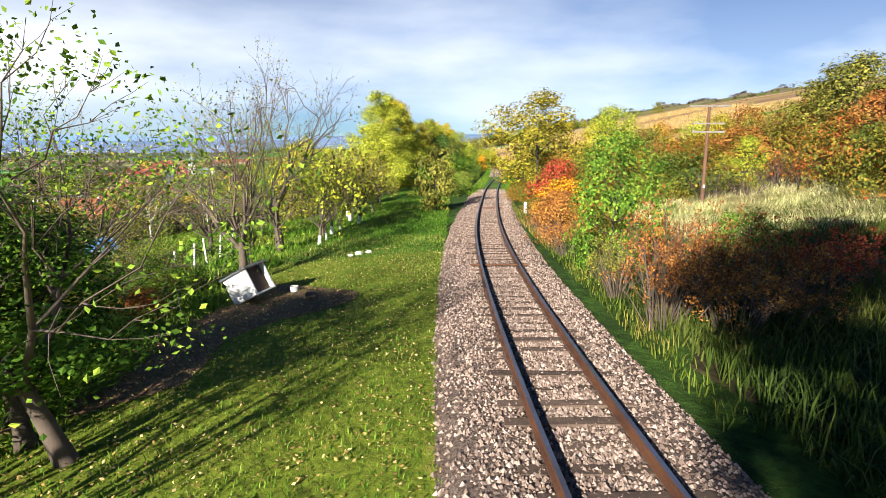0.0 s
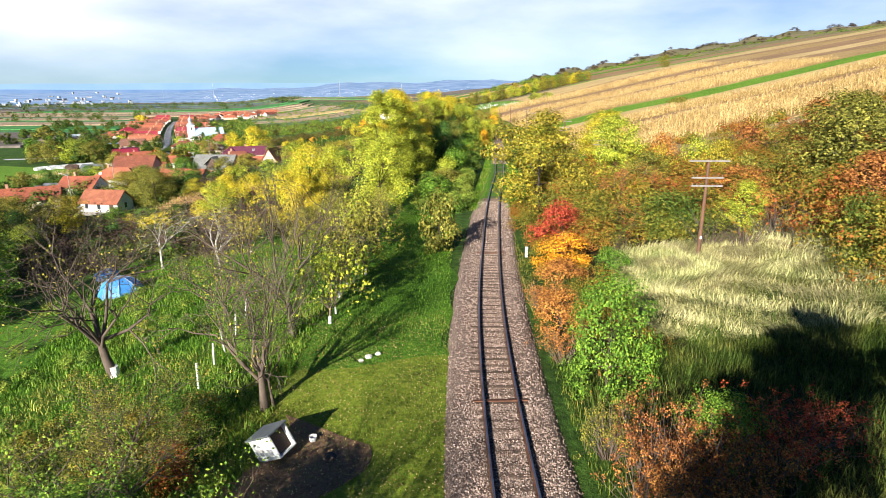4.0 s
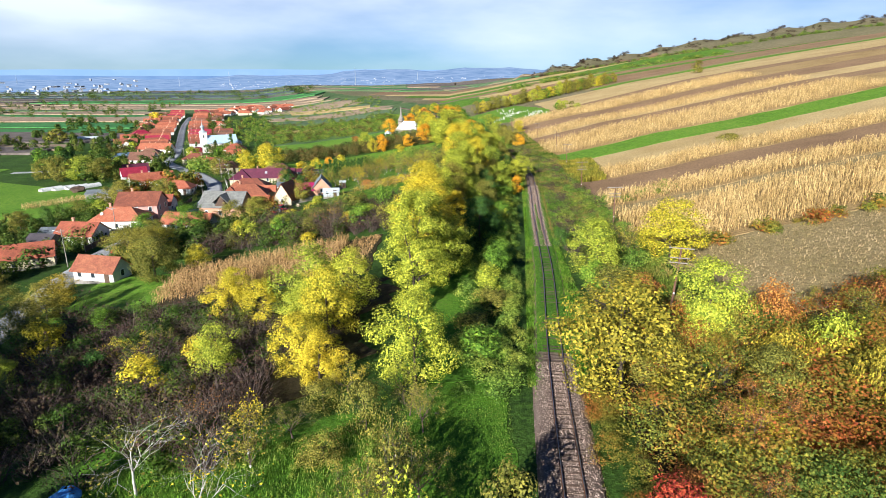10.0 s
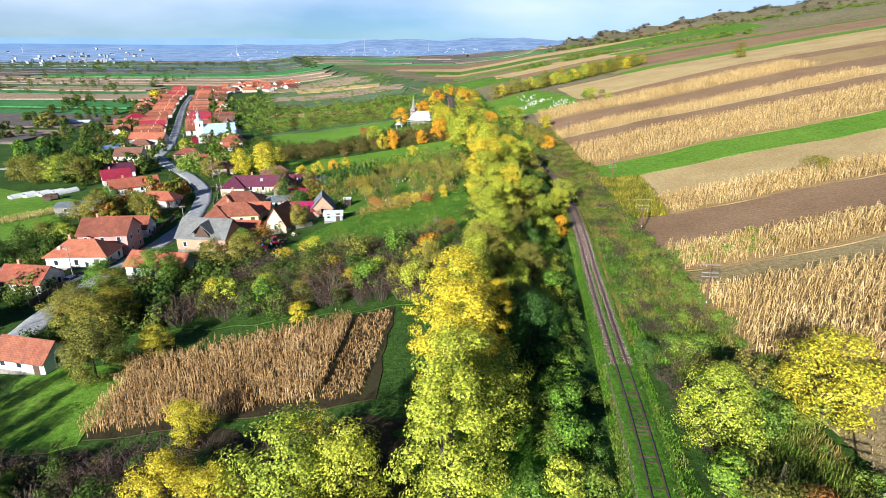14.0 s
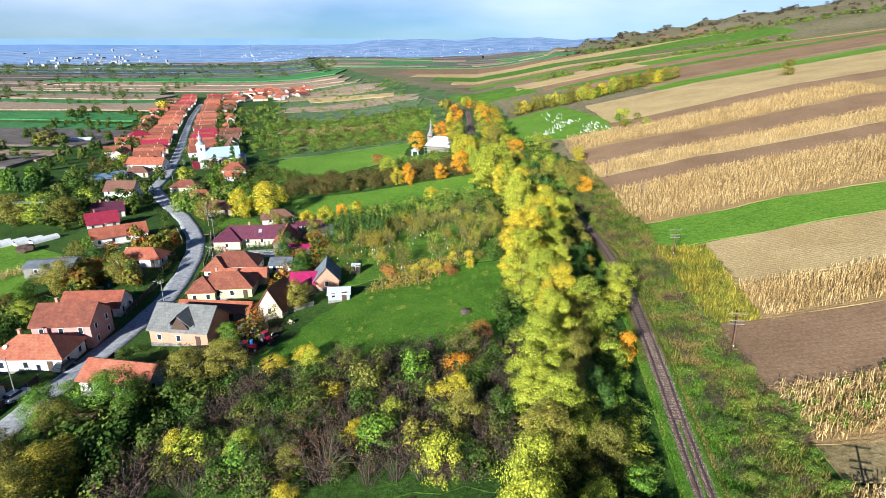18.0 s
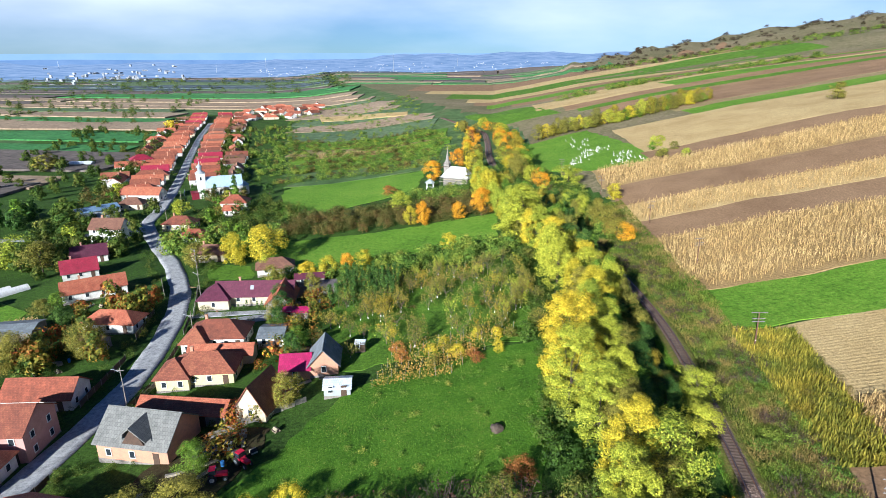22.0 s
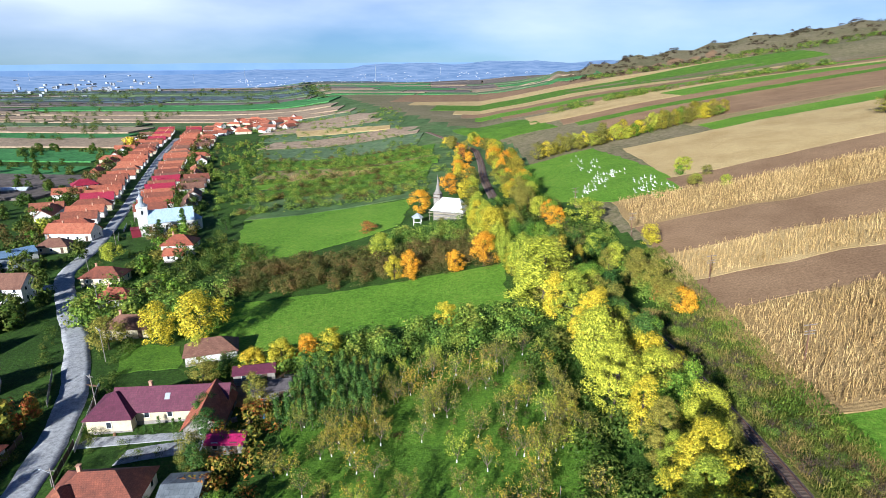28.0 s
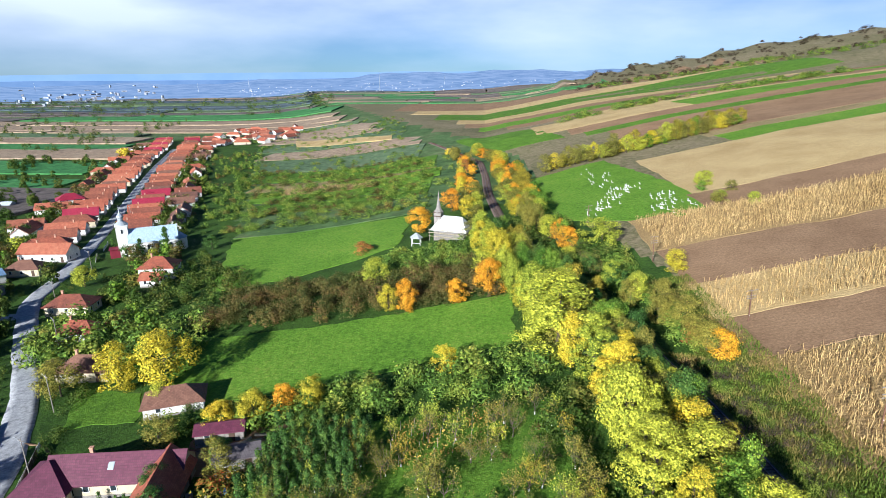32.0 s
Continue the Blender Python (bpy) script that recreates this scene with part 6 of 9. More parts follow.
thicket("gardens", ((-128, 165), (-104, 160), (-108, 192), (-124, 194)), 40, "low", (1.8, 4.0), SCRUB_DARK, "garden trees and bushes", 18, 1.0)
thicket("gardens", ((-76, 120), (-58, 125), (-50, 152), (-70, 152)), 70, "low", (2.0, 4.5), SCRUB_DARK, "garden trees and bushes", 19, 1.0)
thicket("plots", ((-220, 400), (-120, 400), (-70, 560), (-180, 600)), 80, "low", (1.6, 4.2), SCRUB_GREEN, "orchard rows and hedges behind the houses", 20, 1.5)
thicket("plots", ((-120, 396), (-34, 400), (-40, 560), (-110, 560)), 80, "low", (1.4, 3.6), SCRUB_GREEN, "orchard rows and hedges behind the houses", 21, 1.6)
thicket("plots", ((-200, 600), (-60, 560), (-120, 900), (-330, 900)), 200, "low", (1.5, 3.0), SCRUB_GREEN, "far orchards and hedges", 22, 2.0)
thicket("hedge", ((40, 640), (300, 700), (300, 720), (40, 660)), 70, "low", (3, 6), SCRUB_GREEN, "far hedge on the slope", 23, 2.0)
thicket("valley_trees", ((-700, 240), (-230, 260), (-330, 420), (-900, 420)), 150, "far", (3, 8), SCRUB_GREEN, "scattered hedgerow trees in the valley", 24, 0.9, 0.5)
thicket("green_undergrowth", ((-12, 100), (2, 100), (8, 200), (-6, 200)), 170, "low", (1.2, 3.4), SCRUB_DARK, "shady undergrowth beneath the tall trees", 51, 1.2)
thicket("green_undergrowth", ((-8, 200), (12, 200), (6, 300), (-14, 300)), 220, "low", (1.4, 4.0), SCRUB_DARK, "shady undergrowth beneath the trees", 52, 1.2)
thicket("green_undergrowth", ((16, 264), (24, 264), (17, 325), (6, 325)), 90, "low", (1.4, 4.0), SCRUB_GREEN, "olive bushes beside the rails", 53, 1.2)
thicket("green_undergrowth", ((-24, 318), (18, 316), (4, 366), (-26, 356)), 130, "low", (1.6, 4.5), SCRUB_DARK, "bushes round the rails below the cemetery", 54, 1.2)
thicket("orchard_weeds", ((-52, 197), (-4, 204), (-8, 248), (-56, 246)), 40, "low", (0.4, 1.2), SCRUB_OLIVE, "weeds and suckers in the orchard", 55, 1.4)
thicket("orchard_weeds", ((-30, 20), (-9, 22), (-9, 56), (-32, 54)), 150, "low", (0.25, 0.8), SCRUB_GREEN, "weeds in the orchard grass", 56, 1.5)
thicket("bramble", ((-14, 5), (-8.5, 9), (-9, 24), (-17, 22)), 40, "mid", (0.5, 1.3), SCRUB, "brambles under the fruit trees", 57, 1.4)
thicket("slope_scrub", ((28, 60), (60, 50), (64, 70), (30, 72)), 60, "fine", (1.5, 3.5), SCRUB, "autumn scrub above the line", 58, 1.2)
thicket("field_edge", ((24, 97), (120, 99), (120, 101), (24, 100)), 60, "low", (0.8, 2.2), SCRUB, "rusty weeds along the field edge", 59, 1.3)
thicket("wild_plot", ((26, 134), (44, 136), (44, 146), (28, 144)), 40, "low", (0.6, 1.4), SCRUB_GREEN, "yellowing weeds at the field edge", 60, 1.4)
thicket("verge_scrub", ((14, 66), (26, 64), (27, 100), (16.5, 112)), 70, "mid", (0.7, 2.4), SCRUB_GREEN, "weeds and bushes between the rails and fields", 61, 1.2)
thicket("verge_scrub", ((16.5, 104), (26, 102), (28, 146), (19, 146)), 60, "mid", (0.5, 1.6), SCRUB_GREEN, "green weeds between the rails and fields", 62, 1.3)
thicket("village_trees", ((-126, 100), (-100, 98), (-108, 170), (-150, 170)), 32, "far", (3, 5.5), SCRUB_DARK, "trees in the gardens beside the street", 46, 0.85, category="trees")
thicket("village_trees", ((-118, 196), (-96, 196), (-104, 236), (-128, 228)), 14, "far", (5, 8.0), SCRUB, "autumn trees round the low houses", 47, 0.85, category="trees")
thicket("village_trees", ((-152, 250), (-138, 258), (-168, 300), (-200, 284)), 22, "far", (4, 8.0), SCRUB_DARK, "trees in the gardens behind the houses", 48, 0.85, category="trees")
thicket("valley_trees", ((-1600, 700), (-400, 700), (-500, 1100), (-1900, 1100)), 480, "far", (4, 9), SCRUB_DARK, "scattered hedgerow trees in the plain", 25, 1.1, 0.35)
thicket("hill_scrub", ((119, 1120), (640, 880), (1000, 1360), (210, 1700)), 420, "far", (2.5, 6), SCRUB_BROWN, "scrub on the hill crest", 26, 2.4, 0.4)
thicket("hill_scrub", ((150, 1090), (620, 860), (760, 1010), (180, 1260)), 330, "far", (2.5, 6.5), SCRUB_GREEN, "bushes along the hill crest", 27, 2.0, 0.3)

# grass, straw and fallen leaves
blades("grass", ((-12, 2), (0.2, 2), (0.2, 26), (-9, 26)), 30000, 0.11, BLADE, "short grass blades of the lawn", 1, 0.6, 0.008)
blades("grass", ((-9, 26), (0.2, 26), (1, 60), (-8, 60)), 20000, 0.16, BLADE, "grass blades of the lawn", 2, 0.6, 0.014)
blades("tall_grass", ((-15, 4), (-6.5, 8), (-8, 56), (-32, 54)), 46000, 0.34, BLADE, "rough orchard grass", 3, 0.6, 0.024)
blades("tall_grass", ((5.0, 5), (22, 4), (24, 26), (5.6, 24)), 30000, 0.75, TALLGRASS, "tall grass beside the line, shade in its colour", 4, 0.65, 0.015)
blades("dry_grass", ((9.5, 26), (24, 24), (27, 44), (12, 42)), 34000, 0.8, STRAW, "flattened pale dry grass", 5, 0.93, 0.022, swirl=1.6)
blades("tall_grass", ((8.5, 22), (26, 17), (29, 34), (11, 31)), 15000, 0.7, TALLGRASS, "green grass in the shade", 31, 0.85, 0.02, swirl=2.0)
blades("tall_grass", ((13.5, 62), (24, 60), (26, 128), (17, 128)), 26000, 0.7, VERGE_BLADE, "rough weeds and straw beside the rails", 32, 0.6, 0.04)
blades("tall_grass", ((18.8, 128), (26.5, 128), (31, 215), (23.5, 215)), 26000, 0.7, VERGE_BLADE, "rough weeds and straw beside the rails", 33, 0.6, 0.05)
blades("tall_grass", ((22, 214), (32, 214), (29, 300), (16, 300)), 16000, 0.8, VERGE_BLADE, "rough weeds and straw beside the rails", 34, 0.6, 0.07)
REED = leaf_mat("reed_blades", ((0.10, 0.125, 0.02), (0.22, 0.20, 0.028), (0.38, 0.29, 0.04)), (0.05, 0.5, 0.95), 5.0)
blades("reeds", ((27, 164), (35, 164), (39, 200), (29, 202)), 9000, 1.5, REED, "tall yellowing reeds at the field edge", 36, 0.4, 0.09)
thicket("verge_scrub", ((27, 166), (36, 164), (39, 198), (30, 202)), 46, "mid", (0.6, 1.7), SCRUB_OLIVE, "olive and golden weeds at the field edge", 165, 1.4, 0.6)
blades("tall_grass", ((26, 71), (90, 71), (90, 98), (26, 98)), 30000, 0.4, FALLOW, "fallow grass of the brown field", 35, 0.7, 0.06)
for k, (y0, y1, n) in enumerate(((104, 150, 15000), (150, 200, 13000), (200, 262, 12000))):
    xa, xb = float(line_x(y0)), float(line_x(y1))
    blades("tall_grass", ((xa + 2.3, y0), (xa + 8, y0), (xb + 8, y1), (xb + 2.3, y1)), n, 0.6, VERGE_BLADE if k else BLADE, "rough grass beside the ballast", 140 + k, 0.6, 0.05)
    thicket("dry_weeds", ((xa + 2.8, y0), (xa + 13, y0), (xb + 13, y1), (xb + 2.8, y1)), 75, "twiggy", (0.6, 1.7), SCRUB_BROWN, "dry brown weeds beside the rails", 150 + k, 1.4)
    thicket("verge_scrub", ((xa + 2.8, y0), (xa + 12, y0), (xb + 12, y1), (xb + 2.8, y1)), 45, "mid", (0.5, 1.7), SCRUB_GREEN, "green weeds and brambles beside the rails", 160 + k, 1.5, 0.6)
for k, (y0, y1, n) in enumerate(((60, 108, 7000), (108, 160, 9000), (160, 210, 6000), (210, 262, 5000))):
    xa, xb = float(line_x(y0)), float(line_x(y1))
    for side in (-1, 1):
        blades("tall_grass", ((xa + side * 1.15, y0), (xa + side * 2.6, y0), (xb + side * 2.6, y1), (xb + side * 1.35, y1)), n, 0.4, BLADE if side < 0 or k < 1 else VERGE_BLADE, "grass creeping over the ballast edge", 240 + 2 * k + side, 0.6, 0.045)
for k, (y0, y1, n) in enumerate(((106, 118, 4200), (118, 130, 3000), (130, 144, 2200), (144, 160, 1500))):
    xa, xb = float(line_x(y0)), float(line_x(y1))
    blades("grass", ((xa - 1.6, y0), (xa + 1.6, y0), (xb + 1.6, y1), (xb - 1.6, y1)), n, 0.28, BLADE, "grass thinning out between the rails", 250 + k, 0.5, 0.035)
blades("dry_grass", ((4.3, 8), (5.0, 8), (6.4, 58), (5.4, 58)), 2600, 0.3, VERGE_BLADE, "sparse weeds at the ballast edge", 6, 0.6, 0.012)
blades("grass", ((3.2, 62), (10.5, 62), (13.0, 108), (8.0, 108)), 16000, 0.3, BLADE, "grass growing between the rails", 7, 0.5, 0.03)
pts, r = scatter(((-9, 3), (0, 3), (0, 30), (-9, 30)), 11000, 9)
p = np.c_[pts, gz(pts[:, 0], pts[:, 1]) + 0.1]
v, f = leaves_at(p, np.array([0, 0, 1.0]) + r.normal(0, 0.4, (len(p), 3)), 0.04, r)
tagged(new("fallen_leaves", mesh_np("fallen_leaves", v, f, (LITTER,))), "yellowed fallen leaves scattered on the grass", "leaves", kind="stuff")

blades("tall_grass", ((-50, 161), (-9, 161), (-4, 200), (-40, 189)), 20000, 0.3, BLADE, "rough grass of the sunny plot", 11, 0.6, 0.03)
thicket("plot_weeds", ((-46, 161), (-10, 161), (-5, 196), (-34, 186)), 70, "low", (0.3, 0.9), SCRUB_GREEN, "weeds and seedlings in the plot", 70, 1.6)
thicket("garden_thicket", ((-166, 394), (-120, 394), (-232, 700), (-284, 640)), 170, "low", (1.2, 3.4), SCRUB_GREEN, "overgrown gardens and fruit trees behind the houses", 170, 1.3)
thicket("garden_thicket", ((-160, 394), (-116, 394), (-226, 700), (-270, 660)), 90, "low", (1.2, 3.6), SCRUB_OLIVE, "green gardens behind the houses", 171, 1.2)
for k in range(20):
    yy = 402 + k * 8.6
    xa, xb = -132 - 0.36 * (yy - 390) + 14 * (k % 3), float(line_x(yy)) - 26 - 7 * (k % 2)
    thicket("shrub_row", ((xa, yy - 5), (xb, yy + 5), (xb, yy + 8), (xa, yy - 2)), int((xb - xa) / 3.2), "low", (1.4, 3.6), (SCRUB_GREEN, SCRUB_OLIVE, SCRUB_GREEN)[k % 3], "row of shrubs and fruit bushes between plots", 180 + k, 1.5)
for k, side in enumerate((-1, 1)):
    for q in range(11, len(STREET) - 1):
        (xa, ya), (xb, yb) = STREET[q], STREET[q + 1]
        thicket("village_trees", ((xa + side * 24, ya), (xb + side * 24, yb), (xb + side * 40, yb), (xa + side * 40, ya)), int((yb - ya) * 0.4), "far", (3.5, 7.0), SCRUB_DARK if q % 2 else SCRUB_OLIVE, "trees in the gardens behind the houses", 210 + 2 * q + k, 0.9, 0.5, category="trees")
# trees round the cemetery
for k in range(30):
    yy = edge.uniform(330, 468)
    plant("broad", edge.choice(("olive", "golden", "lime", "golden", "orange", "green")), float(line_x(yy)) + edge.uniform(8, 17), yy, edge.uniform(6, 10.5), edge.uniform(6, 9))
for k in range(26):
    plant("broad", edge.choice(("olive", "golden", "lime", "golden", "yellow")), 10 + k * 4.4 + edge.uniform(-2, 2), 462 + k * 1.3 + edge.uniform(-3, 6), edge.uniform(7, 11.5), edge.uniform(6, 9))
# maize
maize("maize_strip", ((-150, 200), (-145.5, 198), (-127, 221), (-131, 224)), 0.8, 0.6, 2.1, MAIZE_PALE, "low strip of dry maize along the green field", 3)
maize("maize_field", ((-51, 99), (-24, 101), (-24, 123), (-54, 115)), 0.75, 0.36, 2.3, MAIZE, "standing dry brown maize", 1)
maize("cut_maize", ((-23.5, 101), (-19, 101), (-18, 125), (-23, 123)), 0.8, 0.6, 0.7, MAIZE, "broken cut maize stalks", 2)
for k, (y0, y1, x0) in enumerate(((101, 125, 26), (133, 144, 28), (165, 178, 36), (224, 259, 30), (277, 293, 29), (319, 347, 28))):
    maize("maize_field", ((x0, y0), (150, y0 + 2.4), (150, y1 + 2.4), (x0, y1)), 0.8 if k < 3 else 1.0, 0.5 if k < 3 else 0.75, 2.0, MAIZE_PALE, "standing dry pale maize on the slope", 10 + k, True)

# shrubs in the yards, far copses of the plain
thicket("yard_shrubs", ((-75, 150), (-56, 152), (-58, 246), (-88, 240)), 100, "mid", (0.7, 2.0), SCRUB_DARK, "shrubs and vines in the yards", 80, 1.1, 0.7)
thicket("yard_shrubs", ((-122, 140), (-91, 140), (-97, 205), (-130, 215)), 110, "mid", (0.7, 2.2), SCRUB_DARK, "shrubs and flower beds in the yards", 81, 1.1, 0.7)
thicket("yard_shrubs", ((-106, 262), (-96, 252), (-140, 340), (-150, 340)), 60, "low", (0.8, 2.4), SCRUB_DARK, "hedges in the yards along the street", 82, 1.1)
thicket("valley_trees", ((-1900, 1200), (-300, 1200), (-500, 2150), (-2100, 2150)), 620, "far", (5, 11), SCRUB_DARK, "copses and tree rows of the far plain", 83, 1.8, 0.2)

# hedges and dark garden edges along the street
for k in range(2, len(STREET) - 5):
    (xa, ya), (xb, yb) = STREET[k], STREET[k + 1]
    for side in (-1, 1):
        if ya > 140:
            thicket("street_hedge", ((xa + side * 5, ya), (xb + side * 5, yb), (xb + side * 9, yb), (xa + side * 9, ya)), max(5, int((yb - ya) * 0.5)), "mid", (0.8, 2.2), SCRUB_DARK, "dark garden hedge along the street", 500 + 2 * k + side, 1.1, 0.7)

maize("maize_field", ((-137, 482), (-86, 493), (-90, 517), (-141, 500)), 2.2, 1.8, 2.0, MAIZE_PALE, "strip of standing dry maize", 40, True)

thicket("brown_scrub", ((10, 40), (46, 32), (48, 68), (11, 66)), 70, "twiggy", (1.8, 3.6), SCRUB, "bare grey twigs among the autumn scrub", 90, 1.1)
thicket("dry_weeds", ((5.2, 10), (7.2, 10), (9.5, 34), (6.4, 34)), 26, "twiggy", (0.6, 1.3), SCRUB, "rust-coloured weeds beside the ballast", 91, 1.3)
patch("garden_lawn", ((-98, 250.5), (-85, 252), (-90, 262), (-106, 266)), ORCHARD, "garden grass beside the tiled house", 2, 0.09, "lawn", 0.4)

# the grass on the track bed thins out at both ends
for k, (y0, y1, n) in enumerate(((102, 107, 2600), (107, 113, 1700), (113, 121, 900), (62, 66, 1600), (57, 62, 800))):
    xa, xb = float(line_x(y0)), float(line_x(y1))
    blades("grass", ((xa - 2.0, y0), (xa + 2.0, y0), (xb + 2.0, y1), (xb - 2.0, y1)), n, 0.28, BLADE, "grass creeping over the ballast", 120 + k, 0.5, 0.03)

# ---- buildings ----
def uv_slope(me):
    """Roof coordinates in metres: along the eaves and up the slope."""
    uv = me.uv_layers.new(name="UVMap")
    for p in me.polygons:
        n = p.normal
        e = Vector((-n.y, n.x, 0))
        e = e.normalized() if e.length > 1e-4 else Vector((1, 0, 0))
        up = n.cross(e)
        for li in p.loop_indices:
            c = me.vertices[me.loops[li].vertex_index].co
            uv.data[li].uv = (c.dot(e), c.dot(up))


def solid(name, verts, faces, mat, parent, label="", uv=False, at=None):
    me = bpy.data.meshes.new(name)
    me.from_pydata([Vector(v) for v in verts], [], faces)
    me.materials.append(mat)
    me.update()
    if uv:
        uv_slope(me)
    return part_mesh(name, me, parent, label, at)


def gable_roof(parent, L, W, h, rise, over, mat, thick=0.16, x0=0.0, name="roof", label=""):
    a, w = L / 2 + over * 0.7, W / 2 + over
    drop = over * rise / (W / 2)
    z0, z1 = h - drop, h + rise
    v = []
    for x in (x0 - a, x0 + a):
        v += [(x, -w, z0), (x, 0, z1), (x, w, z0), (x, w, z0 + thick), (x, 0, z1 + thick * 1.25), (x, -w, z0 + thick)]
    f = [(0, 1, 4, 5), (1, 2, 3, 4), (6, 11, 10, 7), (7, 10, 9, 8), (5, 4, 10, 11), (4, 3, 9, 10), (0, 6, 7, 1), (1, 7, 8, 2), (0, 5, 11, 6), (2, 8, 9, 3)]
    return solid(name, v, f, mat, parent, label, True)


def hip_roof(parent, L, W, h, rise, over, mat, thick=0.14, hip=None, name="roof", label=""):
    a, w = L / 2 + over, W / 2 + over
    k = L / 2 - (W / 2 if hip is None else hip)
    z0, z1 = h - over * 0.35, h + rise
    v = [(-a, -w, z0), (a, -w, z0), (a, w, z0), (-a, w, z0), (-a, -w, z0 + thick), (a, -w, z0 + thick), (a, w, z0 + thick), (-a, w, z0 + thick), (-k, 0, z1 + thick), (k, 0, z1 + thick)]
    f = [(3, 2, 1, 0), (0, 1, 5, 4), (1, 2, 6, 5), (2, 3, 7, 6), (3, 0, 4, 7), (4, 5, 9, 8), (5, 6, 9), (6, 7, 8, 9), (7, 4, 8)]
    return solid(name, v, f, mat, parent, label, True)


def walls(parent, L, W, h, rise, mat, gable=True, name="wall", label=""):
    x, y = L / 2, W / 2
    v = [(-x, -y, -1.2), (x, -y, -1.2), (x, y, -1.2), (-x, y, -1.2), (-x, -y, h), (x, -y, h), (x, y, h), (-x, y, h)]
    f = [(0, 1, 5, 4), (2, 3, 7, 6), (3, 2, 1, 0)]
    if gable:
        v += [(-x, 0, h + rise), (x, 0, h + rise)]
        f += [(1, 2, 6, 9, 5), (3, 0, 4, 8, 7), (4, 5, 9, 8), (6, 7, 8, 9)]
    else:
        f += [(1, 2, 6, 5), (3, 0, 4, 7), (4, 5, 6, 7)]
    return solid(name, v, f, mat, parent, label)


def window_bm(w, h):
    """A frame that stands a little proud of the wall, round a recessed pane."""
    bm = bmesh.new()
    t = 0.1
    loops = []
    for y in (-0.08, 0.02):
        for d in (0.0, t):
            loops.append([bm.verts.new(c) for c in ((-w / 2 + d, y, d), (w / 2 - d, y, d), (w / 2 - d, y, h - d), (-w / 2 + d, y, h - d))])
    fo, fi, bo, bi = loops
    for k in range(4):
        m = (k + 1) % 4
        bm.faces.new((fo[k], fo[m], fi[m], fi[k]))
        bm.faces.new((fi[k], fi[m], bi[m], bi[k]))
        bm.faces.new((bo[m], bo[k], bi[k], bi[m]))
        bm.faces.new((fo[m], fo[k], bo[k], bo[m]))
    return bm


_shared = {}


def shared_mesh(key, make, mat):
    if key not in _shared:
        bm = make()
        me = bpy.data.meshes.new(key[0])
        bm.to_mesh(me)
        bm.free()
        me.materials.append(mat)
        _shared[key] = me
    return _shared[key]


def window(parent, x, y, z, turn, w=1.0, h=1.35, frame_mat=None):
    fm = frame_mat or LINEWHITE
    ob = part_mesh("window", shared_mesh(("window", w, h, fm.name), lambda: window_bm(w, h), fm), parent, at=pose(x, y, z, 0, 0, turn))
    part_mesh("pane", shared_mesh(("pane", w, h), lambda: box_bm(-w / 2 + 0.05, w / 2 - 0.05, -0.03, 0.03, 0.05, h - 0.05), GLASS), ob)
    return ob


def door(parent, x, y, z, turn, mat=None):
    return part_mesh("door", shared_mesh(("door", (mat or DARKWOOD).name), lambda: box(box_bm(-0.5, 0.5, -0.06, 0.02, 0, 2.05, 0.015), -0.58, 0.58, -0.04, 0.02, 2.05, 2.15), mat or DARKWOOD), parent, at=pose(x, y, z, 0, 0, turn))


def chimney(parent, x, y, z, h=1.1):
    return part_mesh("chimney", shared_mesh(("chimney", h), lambda: box(box_bm(-0.25, 0.25, -0.25, 0.25, -0.9, h, 0.01), -0.32, 0.32, -0.32, 0.32, h, h + 0.1), BRICKWALL), parent, at=pose(x, y, z))


def house(x, y, turn, L, W, h=2.9, rise=2.4, wall=None, roof=None, hip=False, label="", long_win=3, end_win=2, stacks=1, over=0.5, two=False, name="house", back=True, hipped=None):
    """A house whose long side runs along its own x; windows on the long front (-y) and on the ends."""
    wall, roof = wall or PLASTER, roof or TILE_RED
    c = [gz1(x + dx * math.cos(radians(turn)) - dy * math.sin(radians(turn)), y + dx * math.sin(radians(turn)) + dy * math.cos(radians(turn))) for dx in (-L / 2, L / 2) for dy in (-W / 2, W / 2)]
    ob = thing(name, x, y, sum(c) / 4 + 0.1, label, name, turn=turn)
    walls(ob, L, W, h, rise * 0.97, wall, not hip)
    if hip:
        hip_roof(ob, L, W, h, rise, over, roof, hip=hipped)
    else:
        gable_roof(ob, L, W, h, rise, over, roof)
    part_mesh("plinth", shared_mesh(("plinth", L, W), lambda: box_bm(-L / 2 - 0.04, L / 2 + 0.04, -W / 2 - 0.04, W / 2 + 0.04, -1.2, 0.35), WOODGREY), ob)
    for lev in ((0.95,) if not two else (0.95, 3.65)):
        for k in range(long_win):
            xx = -L / 2 + (k + 0.5) * L / max(1, long_win)
            if k == long_win - 1 and lev < 1 and long_win > 1:
                door(ob, xx, -W / 2 - 0.01, 0.15, 0)
            else:
                window(ob, xx, -W / 2 - 0.01, lev, 0)
        for k in range(end_win):
            yy = -W / 2 + (k + 0.5) * W / max(1, end_win)
            window(ob, -L / 2 - 0.01, yy, lev, -90)
            if back:
                window(ob, L / 2 + 0.01, yy, lev, 90)
    for k in range(stacks):
        chimney(ob, (-0.2 + 0.45 * k) * L, 0.25, h + rise - 0.1)
    return ob


def shed(x, y, turn, L, W, h, rise, wall, roof, label, name="shed", over=0.35):
    return house(x, y, turn, L, W, h, rise, wall, roof, label=label, long_win=2, end_win=0, stacks=0, over=over, name=name)


